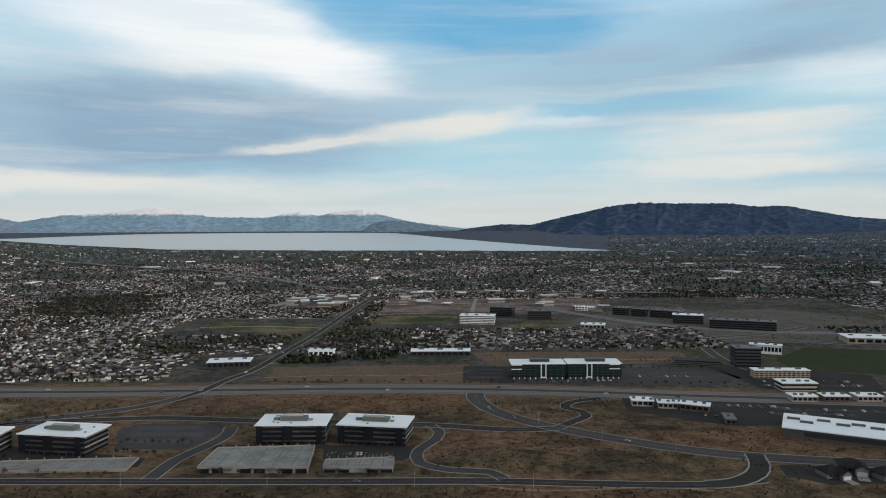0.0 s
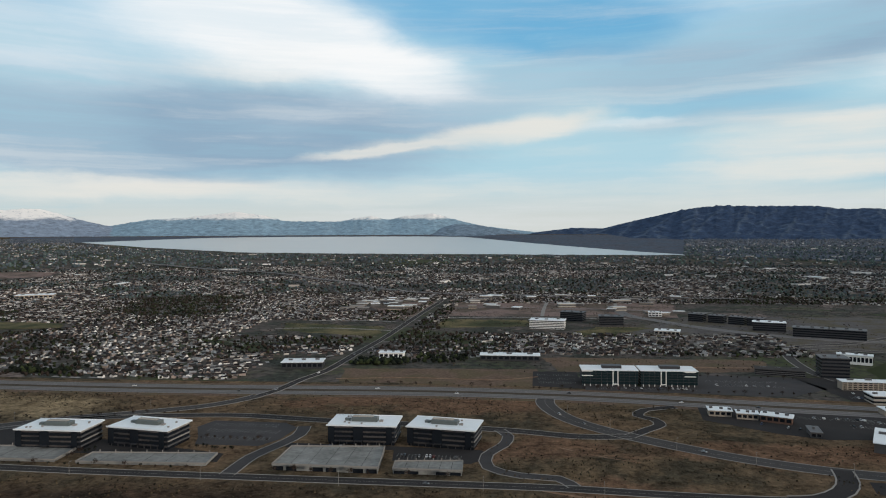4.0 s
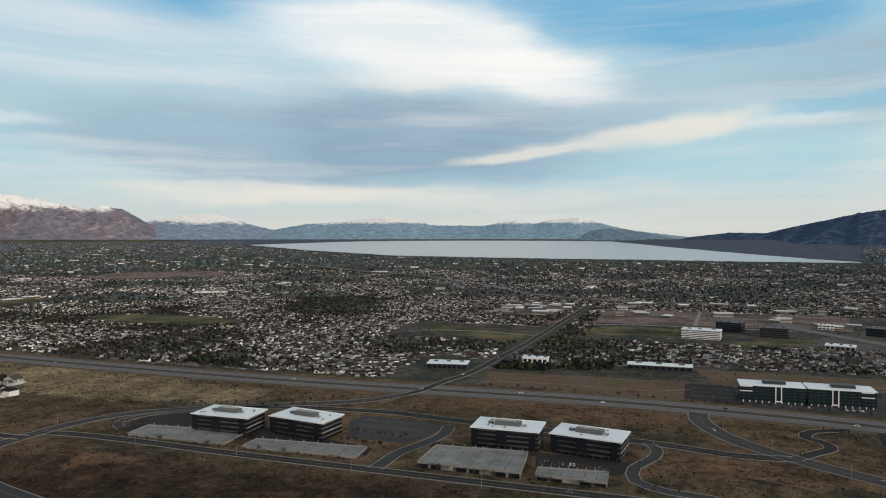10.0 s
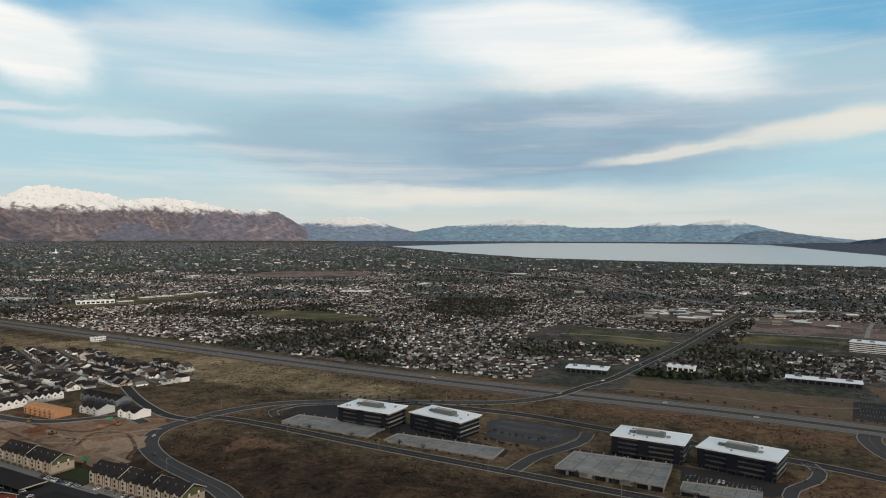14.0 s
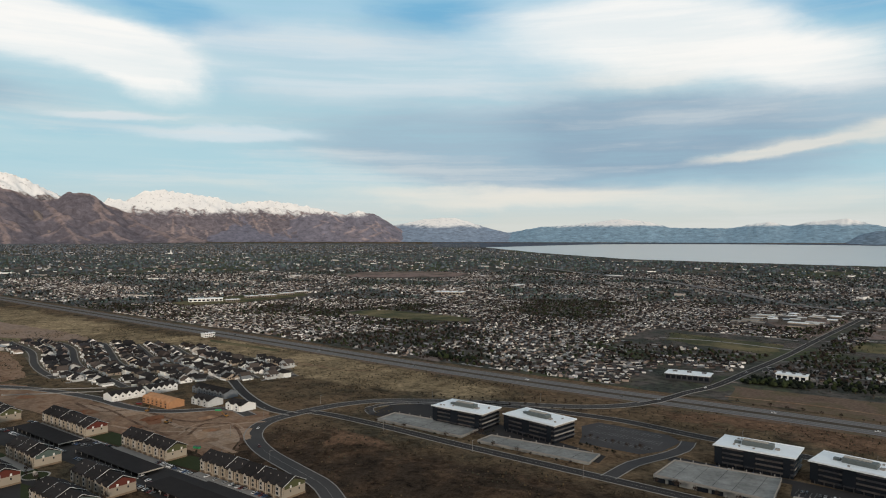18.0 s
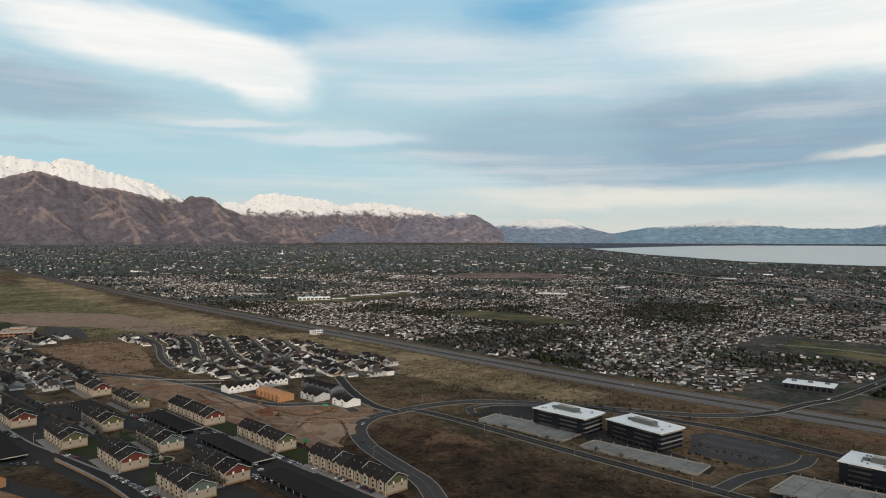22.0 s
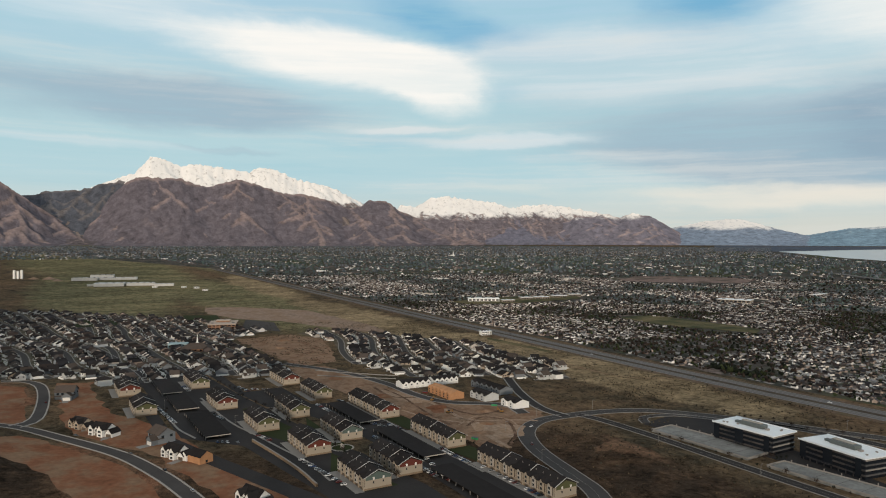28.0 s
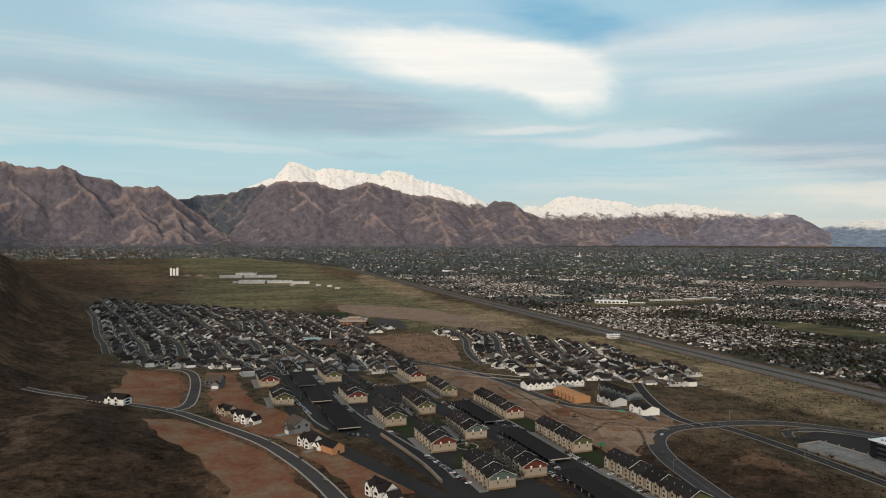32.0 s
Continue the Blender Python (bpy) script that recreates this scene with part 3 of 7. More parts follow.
def mountain(name, crest, dist, mat, label, foot=-0.5, seed=1, lean=0.0, every=230.0, jag=0.04, steep=0.8, step=0.12, front=None, calm=0.6):
    """A range whose skyline rises to the given heights (degrees) along the azimuths. Spurs branch from the crest and run down to the valley floor, with gullies between them."""
    rnd = random.Random(seed)
    pts = sorted(crest)
    az = np.arange(pts[0][0], pts[-1][0] + step, step)
    el = np.interp(az, [p[0] for p in pts], [p[1] for p in pts])
    el = el + np.array([noise.fractal(Vector((a * 2.6, seed * 1.7, 7.0)), 0.8, 2.0, 6) for a in az]) * jag * np.clip(el - foot, 0.2, 4)
    begin = front or float(lie(0, EYE_H / math.tan(radians(-foot)))[1])
    span = dist - begin
    base = EYE_H + begin * math.tan(radians(foot)) - 6
    S = np.radians(az) * dist
    top = EYE_H + dist * np.tan(np.radians(el))
    height = lambda s: float(np.interp(s, S, top))
    steep = steep * 1.75 * (float(np.percentile(top, 85)) - base) / span
    ridges = []

    def run(s, d, z, ds, dd, z_end, pieces, wander):
        """One spur as a wandering chain; gives its knots."""
        knots = [(s, d, z)]
        for k in range(1, pieces + 1):
            u = k / pieces
            zz = z + (z_end - z) * (u ** rnd.uniform(0.8, 1.15))
            knots.append((s + ds * u + rnd.uniform(-wander, wander), d + dd * u, zz))
        ridges.extend(zip(knots, knots[1:]))
        return knots

    for i in range(0, len(S) - 1, 5):
        j = min(i + 5, len(S) - 1)
        ridges.append(((S[i], 0.0, top[i]), (S[j], 0.0, top[j])))
    s = S[0] + rnd.uniform(0, every)
    while s < S[-1]:
        t = height(s)
        reach = span * rnd.uniform(0.75, 0.97) * min(1.0, 0.4 + (t - base) / 300)
        knots = run(s, 0.0, t, reach * (lean + rnd.uniform(-0.3, 0.3)), reach, base - 4, 7, every * 0.09)
        for k in (1, 2, 3, 4, 5):
            a, d, z = knots[k]
            for side in (-1, 1):
                if rnd.random() < 0.8:
                    far = every * rnd.uniform(0.3, 0.62)
                    run(a, d, z - 2, side * far, far * rnd.uniform(0.5, 1.1), z - far * steep * rnd.uniform(0.5, 0.85), 3, every * 0.04)
        s += every * rnd.uniform(0.7, 1.35)
    rows, back = 74, 6
    v = np.linspace(0, 1, rows)
    D = np.repeat((span * (1 - v))[:, None], len(S), 1)
    SS = np.repeat(S[None, :], rows, 0)
    Z = np.full(D.shape, base)
    near = np.full(D.shape, 1e9)
    wob = np.array([[noise.fractal(Vector((a / 90, d / 90, seed * 3.1)), 0.7, 2.1, 5) for a in S] for d in span * (1 - v)])
    SW, DW = SS + wob * 16, D + np.roll(wob, 37, 1) * 16
    for (s0, d0, z0), (s1, d1, z1) in ridges:
        lo, hi = np.searchsorted(S, [min(s0, s1) - every * 1.3, max(s0, s1) + every * 1.3])
        if hi <= lo:
            continue
        es, ed = s1 - s0, d1 - d0
        u = np.clip(((SW[:, lo:hi] - s0) * es + (DW[:, lo:hi] - d0) * ed) / (es * es + ed * ed + 1e-6), 0, 1)
        away = np.hypot(SW[:, lo:hi] - s0 - u * es, DW[:, lo:hi] - d0 - u * ed)
        zz = z0 + (z1 - z0) * u - steep * away
        better = zz > Z[:, lo:hi]
        Z[:, lo:hi] = np.where(better, zz, Z[:, lo:hi])
        near[:, lo:hi] = np.where(better, away, near[:, lo:hi])
    # aprons of scree at the foot, and a floor under the gullies
    apron = base + (top[None, :] - base) * (v ** 1.6)[:, None] * 0.36
    Z = np.maximum(Z, apron) + wob * 7 * np.clip(v * 6, 0, 1)[:, None] * (1 - v ** 8)[:, None]
    flank = base + (top[None, :] - base) * (v ** 1.25)[:, None]
    Z = flank * calm + Z * (1 - calm)
    Z = base + (Z - base) * np.clip(v * 9, 0, 1)[:, None]
    R = begin + span * v
    Z = np.minimum(Z, EYE_H + R[:, None] * (top[None, :] - EYE_H) / dist)
    Z[-1] = top
    sin, cos = np.sin(np.radians(az)), np.cos(np.radians(az))
    X, Y = -R[:, None] * sin[None, :], R[:, None] * cos[None, :]
    w = np.linspace(0, 1, back)
    B = dist + 140 * w
    XB, YB, ZB = -B[:, None] * sin[None, :], B[:, None] * cos[None, :], top[None, :] - (top[None, :] - base) * 0.8 * w[:, None]
    verts = np.concatenate([np.stack([X, Y, Z], -1).reshape(-1, 3), np.stack([XB, YB, ZB], -1).reshape(-1, 3)])
    n = len(az)
    quads = lambda first, r: (lambda i: np.stack([i[:-1, :-1], i[:-1, 1:], i[1:, 1:], i[1:, :-1]], -1).reshape(-1, 4))(first + np.arange(r * n).reshape(r, n))
    me = bpy.data.meshes.new(name)
    me.from_pydata(verts.tolist(), [], np.concatenate([quads(0, rows), quads(rows * n, back)]).tolist())
    me.materials.append(mat)
    me.polygons.foreach_set("use_smooth", [True] * len(me.polygons))
    hollow = me.attributes.new("gully", 'FLOAT', 'POINT')
    hollow.data.foreach_set("value", np.concatenate([np.clip(near / (every * 0.16), 0, 1).reshape(-1), np.zeros(back * n)]).astype(np.float32))
    return tagged(new(name, me), label, "mountain", kind="structure")


# Blue and violet in the rock colours below stand in for distance haze.
BROWN_ROCK = mountain_material("brown_rock", rgb(0.125, 0.110, 0.126), rgb(0.235, 0.182, 0.176), 600, 30, False)
CANYON_ROCK = mountain_material("canyon_rock", rgb(0.080, 0.086, 0.104), rgb(0.140, 0.128, 0.130), 600, 30, False)
HAZE_PURPLE_ROCK = mountain_material("haze_purple_rock", rgb(0.155, 0.150, 0.188), rgb(0.245, 0.205, 0.222), 600, 30, False)
# Cloud shade and blue haze are both put into this hill's colour.
SHADED_HAZE_HILL = mountain_material("cloud_shade_hill", rgb(0.036, 0.058, 0.106), rgb(0.066, 0.092, 0.138), 600, 30, False)
BIG_SNOW = mountain_material("snow_over_brown_rock", rgb(0.11, 0.095, 0.10), rgb(0.22, 0.175, 0.155), 440, 45)
MID_SNOW = mountain_material("snow_over_grey_rock", rgb(0.15, 0.13, 0.145), rgb(0.27, 0.21, 0.20), 365, 50)
PEAK_SNOW = mountain_material("snow_over_haze_blue_rock", rgb(0.21, 0.26, 0.335), rgb(0.265, 0.305, 0.37), 276, 30)
END_SNOW = mountain_material("light_snow_on_haze_purple_rock", rgb(0.17, 0.158, 0.19), rgb(0.30, 0.238, 0.236), 345, 30)
FAR_SNOW = mountain_material("far_snow_over_haze_blue_rock", rgb(0.215, 0.315, 0.395), rgb(0.275, 0.365, 0.435), 274, 20)

mountain("snowy_main_mountain", [(90, 3.0), (87.45, 3.6), (85.72, 4.32), (83.75, 5.09), (83.08, 5.79), (82.59, 6.4), (82.05, 6.42), (81.28, 6.11), (80.37, 5.72), (79.65, 5.96), (78.54, 5.89), (77.39, 5.78), (76.0, 5.57), (75.3, 5.5), (74.6, 5.86), (73.66, 5.78), (72.73, 5.56), (71.78, 5.05), (70.61, 4.83), (69.2, 4.51), (68.02, 4.09), (66.84, 3.39), (65, 2.6), (61, 0.5)],
         4850, BIG_SNOW, "high jagged mountain crest covered in sunlit snow", -0.45, 3, -0.5, 120, 0.045, 0.85)
mountain("dark_canyon_mountain", [(93, 2.6), (92.03, 3.1), (90.4, 3.22), (89.56, 3.55), (88.3, 3.67), (87.45, 3.65), (86.16, 4.13), (84.6, 4.5), (83.5, 4.4), (82, 3.4), (80, 2.0)],
         4790, CANYON_ROCK, "dark rocky canyon side with scrub and ledges", -0.3, 11, 0.5, 150, 0.03, 0.9)
mountain("brown_foothill_range", [(88.4, -0.4), (87.23, 0.69), (86.16, 2.1), (85.29, 3.38), (84.41, 4.26), (83.52, 4.84), (81.28, 4.80), (80.37, 4.85), (79.46, 4.4), (78.54, 4.19), (76.23, 4.87), (74.83, 4.51), (73.89, 4.24), (72.49, 3.83), (71.07, 3.84), (69.19, 3.43), (67.31, 2.68), (66.27, 2.92), (65.67, 3.34), (64.97, 3.43), (64.27, 3.34), (63.1, 2.5), (61.94, 2.03), (59.87, 1.52), (57.15, 1.24), (55.37, 0.78), (53.19, 0.2), (50, -0.35)],
         4650, BROWN_ROCK, "steep purple-brown mountain front with spurs and gullies", -0.52, 5, -0.45, 210, 0.03, 0.75)
mountain("rocky_brown_mountain", [(125, 3.0), (115, 5.0), (108, 5.6), (102.72, 5.51), (101.88, 5.25), (101.02, 5.18), (100.33, 5.3), (99.8, 5.09), (99.37, 5.11), (98.84, 5.5), (98.18, 5.14), (97.45, 4.72), (95.76, 4.54), (94.99, 4.03), (94.33, 4.01), (94.02, 4.15), (93.43, 4.04), (92.43, 4.16), (91.62, 3.62), (91.01, 3.11), (89.98, 2.39), (88.72, 1.52), (87.45, 0.69), (85.28, -0.29), (84.4, -0.61)],
         4520, BROWN_ROCK, "dark rocky brown mountain with sharp ridges", -0.52, 8, -0.35, 240, 0.025, 0.8)
mountain("snowy_second_mountain", [(67, 1.5), (63.63, 2.53), (63.0, 2.99), (62.37, 2.91), (61.82, 2.79), (60.89, 3.39), (59.72, 3.75), (58.81, 3.66), (56.82, 3.47), (55.3, 3.26), (54.53, 2.86), (52.62, 2.97), (51.05, 3.08), (49.48, 2.86), (48.5, 2.59), (47.52, 2.5), (46.39, 2.2), (45.12, 1.7), (43.57, 1.2), (41, 0)],
         4850, MID_SNOW, "snow-capped mountain with streaked rock faces", -0.3, 2, -0.15, 85, 0.045, 0.9)
mountain("haze_purple_foothills", [(63, 0.2), (60.38, 1.0), (59.16, 1.25), (57.0, 1.18), (55.17, 1.47), (53.58, 1.85), (51.98, 1.73), (51.05, 1.55), (48.96, 1.56), (47.33, 1.14), (44, 0.3), (42, -0.3)],
         4700, HAZE_PURPLE_ROCK, "foothills below the snow, haze put in as purple colour", -0.32, 14, -0.2, 130, 0.03, 0.7)
mountain("haze_purple_end_mountain", [(52.5, 0.4), (50.13, 1.5), (48.96, 1.79), (48.5, 2.12), (47.23, 1.99), (46.39, 2.32), (45.12, 1.95), (44.13, 2.33), (43.52, 2.14), (42.86, 2.1), (42.06, 1.67), (40.93, 0.97), (39.28, 0.13), (38.0, -0.4)],
         4640, END_SNOW, "bare brown mountain tinted purple for haze, with a light snow dusting", -0.3, 6, -0.5, 130, 0.03, 0.75)
mountain("haze_blue_snowy_peak", [(44.5, 0.3), (42.3, 0.85), (40.7, 1.2), (38.6, 1.65), (36.1, 1.78), (34.3, 1.2), (32.8, 0.8), (31.4, 0.45), (29, 0.1), (27, -0.3)],
         4780, PEAK_SNOW, "distant mountain tinted blue-grey for haze, dusted with snow", -0.3, 21, -0.2, 90, 0.03, 0.7, calm=0.8)
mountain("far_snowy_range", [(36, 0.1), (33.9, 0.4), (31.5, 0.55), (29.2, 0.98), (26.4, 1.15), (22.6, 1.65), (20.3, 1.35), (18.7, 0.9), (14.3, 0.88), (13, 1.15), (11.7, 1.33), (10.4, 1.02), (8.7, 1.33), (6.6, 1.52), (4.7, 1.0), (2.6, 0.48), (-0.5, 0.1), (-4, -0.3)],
         4850, FAR_SNOW, "far mountain range tinted blue for haze, with snowy summits beyond the lake", -0.36, 26, 0.0, 80, 0.04, 0.7, calm=0.8)
# This hill's blue is distance haze, put into its base colour.
mountain("low_haze_blue_hill", [(8.4, -0.4), (7.4, -0.2), (4.9, 0.62), (2.9, 0.57), (0.3, 0.06), (-1.2, -0.2), (-2.5, -0.42)],
         4500, mountain_material("haze_blue_hill", rgb(0.155, 0.21, 0.27), rgb(0.195, 0.24, 0.29), 900, 10, False), "low hill tinted blue for haze on the far lake shore", -0.40, 9, 0.0, 80, 0.03, 0.5)
mountain("shade_toned_lake_mountain", [(1.5, -0.75), (0.65, -0.6), (-2.2, -0.04), (-5, 0.28), (-7.3, 0.22), (-10.1, 0.9), (-13.7, 1.7), (-15.9, 1.94), (-18.9, 1.85), (-22.6, 1.79), (-24.6, 1.5), (-26.5, 1.55), (-28.7, 1.06), (-30.8, 0.65), (-34, 0.4), (-40, 0.3)],
         4500, SHADED_HAZE_HILL, "mountain beside the lake, coloured dark blue for cloud shade and haze", -0.85, 17, 0.25, 120, 0.03, 1.0, calm=0.7)

# the low ridge behind the viewer
mountain("western_ridge", [(-42, 1), (-55, 2.5), (-75, 3.5), (-100, 3.2), (-120, 3.6), (-135, 3.4), (-160, 4.2), (-190, 7), (-215, 8), (-235, 6)],
         3300, BROWN_ROCK, "brown mountain ridge closing the valley behind", -3.0, 12, 0.0, 400, 0.03, 0.6, 1.5, 2600)


# ---- freeway and roads ----
ONE_WAY = [(-4300, 925), (-3000, 862), (-2171, 812), (-1315, 768), (-1005, 756), (-731, 742), (-523, 735), (-359, 735), (-224, 740), (-106, 744), (9, 741), (129, 729), (243, 709), (354, 693), (700, 640), (1400, 520)]
freeway = road("freeway", ONE_WAY, 42, FREEWAY, "wide pale freeway with two carriageways and a median", kerb=0)
line = smoothed(ONE_WAY)
ribbon("median", line, 4.6, -4.6, material("dark_grassy_median", rgb(0.070, 0.056, 0.042), 0.95, vary=0.8, scale=0.05, fine=0.4), 0.16, freeway)
for a, b in ((29, 22.5), (-22.5, -31)):
    ribbon("gravel_verge", line, max(a, b), min(a, b), FIELD, 0.07, freeway)
LANE = material("rubbed_freeway_lane", rgb(0.122, 0.112, 0.108), 0.9, vary=0.3, scale=0.02, fine=0.3)
for off in (-15.8, -9.4, 9.4, 15.8):
    ribbon("running_lane", line, off + 1.1, off - 1.1, LANE, 0.125, freeway)
for off in (-20, -11.5, -7.4, 7.4, 11.5, 20):
    ribbon("lane_line", line, off + 0.22, off - 0.22, KERB, 0.13, freeway)
road("cross_street", [(-271, 708), (-260, 735), (-250, 790), (-234, 850), (-224, 973), (-211, 1121), (-198, 1382), (-176, 1752)], 10, ASPHALT, "dark straight street running to the far suburbs", 1.1, KERB, 0.3)
road("frontage_road", [(-528, 470), (-504, 476), (-437, 477), (-338, 473), (-190, 471), (-72, 470), (30, 469), (110, 463), (182, 461), (220, 470)], 11, ASPHALT, "dark two-lane frontage road with pale kerbs", 0.8, KERB)
road("loop_road", [(-300, 300), (-356, 334), (-394, 345), (-456, 361), (-503, 385), (-528, 419), (-531, 455), (-524, 505), (-505, 545), (-470, 574), (-420, 606), (-376, 627), (-313, 660), (-282, 692), (-272, 711)], 15, OLD_ASPHALT, "curving grey road with pale kerbs", 0.8, KERB)
road("back_road", [(-430, 596), (-370, 618), (-302, 628), (-254, 631), (-182, 622), (-94, 615), (-3, 603), (56, 590), (99, 594)], 13, ASPHALT, "dark road behind the office buildings", 0.8, KERB)
road("arterial_road", [(34, 721), (33, 700), (42, 665), (62, 630), (99, 594), (146, 560), (186, 537), (232, 519), (281, 508), (340, 497), (500, 470)], 18, OLD_ASPHALT, "wide dark arterial road with pale kerbs", 0.8, KERB)
road("side_street", [(99, 594), (118, 616), (132, 632), (130, 650), (118, 662), (128, 684), (160, 698)], 10, ASPHALT, "winding side street with pale kerbs", 0.7)

# ---- office buildings ----
mixer = random.Random(4)
OFFICE_BAND = material("brown_grey_metal_band", rgb(0.062, 0.055, 0.053), 0.5, vary=0.2, each=0.3)
SCREEN = material("grey_green_plant_screen", rgb(0.095, 0.110, 0.108), 0.6, vary=0.15)


def office(x, y, turn, label, length=56.0, width=31.0, storeys=4, tall=16.0):
    """A dark glass office block: banded walls, overhanging white roof, plant room on top."""
    top = tagged(new("office_building"), label, "office building", "office park blocks")
    L2, W2 = length / 2, width / 2
    part("glass_core", Shape().box(-L2 + 0.6, -W2 + 0.6, 0, L2 - 0.6, W2 - 0.6, tall - 0.6), DARK_GLASS, top, "dark reflective glazing")
    step = (tall - 1.2) / storeys
    for i in range(storeys):
        z = i * step + (0.2 if i else 0.0)
        band = part("spandrel_band", Shape().box(-L2, -W2, z + step * 0.70, L2, W2, z + step * 0.98), DARK_PANEL, top)
        c, k = -L2, 0
        while c < L2 - 3:
            w = min(mixer.uniform(6, 15), L2 - c)
            if mixer.random() < 0.85:
                part("panel", Shape().box(c + 0.2, -W2 - 0.25, z + step * 0.66, c + w - 0.2, -W2 + 0.1, z + step * 0.99), OFFICE_BAND if mixer.random() < 0.8 else DARK_PANEL, band)
            c += w
        part("panel", Shape().box(L2 - 0.1, -W2 + 1, z + step * 0.66, L2 + 0.2, W2 - 1, z + step * 0.96), KERB if i % 2 else GREY_PANEL, band)
    for g0, g1 in ((-L2 - 0.1, -L2 + 5.5), (-7.0, 1.5), (L2 - 7.5, L2 - 2.5)):
        part("glass_bay", Shape().box(g0, -W2 - 0.4, step * 0.6, g1, -W2 + 1, tall - 0.7), DARK_GLASS, top, "dark glass bay over all storeys")
    part("entrance_canopy", Shape().box(-6, -W2 - 3.2, 3.4, 1, -W2, 3.8), DARK_PANEL, top)
    cap = part("roof", Shape().box(-L2 - 1.2, -W2 - 1.2, tall - 0.6, L2 + 1.2, W2 + 1.2, tall), WHITE_ROOF, top, "white flat roof")
    for y0 in (-W2 - 1.2, W2 + 0.8):
        part("parapet", Shape().box(-L2 - 1.2, y0, tall, L2 + 1.2, y0 + 0.4, tall + 0.5), WHITE_ROOF, cap)
    plant = part("plant_room", Shape().box(-11, -4, tall, 11, 3.5, tall + 3.2), SCREEN, cap, "grey-green plant screen")
    part("plant_cover", Shape().box(-10.7, -1.0, tall + 3.2, 7, 3.2, tall + 3.7), LIGHT_PANEL, plant)
    part("roof_unit", Shape().box(-17, -2, tall, -12.5, 1.5, tall + 1.8), SCREEN, cap)
    part("roof_unit", Shape().box(12.5, -3, tall, 15.5, 0, tall + 1.2), KERB, cap)
    for k in range(5):
        ux, uy = mixer.uniform(-L2 + 4, L2 - 4), mixer.choice((-1, 1)) * mixer.uniform(6, 11)
        part("roof_vent", Shape().box(ux - 0.7, uy - 0.7, tall, ux + 0.7, uy + 0.7, tall + 0.9), KERB, cap)
    for k in range(9):
        cx = -L2 + 3 + k * (length - 6) / 8
        part("column", Shape().box(cx - 0.25, -W2 - 0.2, 0, cx + 0.25, -W2 + 0.5, step * 0.7), DARK_PANEL, top)
    top.matrix_world = Matrix.Translation(spot(x, y)) @ pose(0, 0, 0, 0, 0, turn)
    return top


DARK_OFFICE = "dark banded four-storey office block with white flat roof"
office(-375, 533, 0, DARK_OFFICE)
office(-302, 543, -9, DARK_OFFICE)
office(-124, 567, 0, DARK_OFFICE)
office(-56, 564, -9, DARK_OFFICE)

# ---- suburbs ----
rng = np.random.default_rng(5)


def bulk_houses(name, X, Y, turn, w, l, h, rise, label, wall_mat, roof_mats):
    """Many small gabled houses in one mesh."""
    n = len(X)
    px, py, pz, s = lie(X, Y)
    w, l, h, rise = w * s, l * s, h * s, rise * s
    unit = np.array([(-1, -1, 0), (1, -1, 0), (1, 1, 0), (-1, 1, 0), (-1, -1, 1), (1, -1, 1), (1, 1, 1), (-1, 1, 1), (-1, 0, 2), (1, 0, 2)], float)
    eave = np.array([(-1.08, -1.15, 0.93), (1.08, -1.15, 0.93), (1.08, 1.15, 0.93), (-1.08, 1.15, 0.93), (-1.08, 0, 2.05), (1.08, 0, 2.05)], float)
    c, q = np.cos(turn), np.sin(turn)
    out = []
    for pts in (unit, eave):
        x, y = pts[None, :, 0] * l[:, None] / 2, pts[None, :, 1] * w[:, None] / 2
        z = np.minimum(pts[None, :, 2], 1) * h[:, None] + np.maximum(pts[None, :, 2] - 1, 0) * rise[:, None]
        out.append(np.stack([px[:, None] + c[:, None] * x - q[:, None] * y, py[:, None] + q[:, None] * x + c[:, None] * y, pz[:, None] + z], -1))
    V = np.concatenate(out, 1).reshape(-1, 3)
    faces = []
    slots = []
    walls = [(0, 1, 5, 4), (2, 3, 7, 6), (1, 2, 6, 9, 5), (3, 0, 4, 8, 7)]
    roofs = [(10, 11, 15, 14), (12, 13, 14, 15)]
    pick = rng.integers(0, len(roof_mats), n)
    tone = rng.integers(0, len(wall_mat), n)
    for i in range(n):
        k = 16 * i
        faces += [tuple(k + j for j in f) for f in walls] + [tuple(k + j for j in f) for f in roofs]
        slots += [int(tone[i])] * 4 + [len(wall_mat) + int(pick[i])] * 2
    me = bpy.data.meshes.new(name)
    me.from_pydata(V.tolist(), [], faces)
    for m in (*wall_mat, *roof_mats):
        me.materials.append(m)
    me.polygons.foreach_set("material_index", slots)
    return tagged(new(name, me), label, "houses", kind="stuff")


def freeway_y(x):
    p = sorted(ONE_WAY)
    return np.interp(x, [a for a, _ in p], [b for _, b in p])


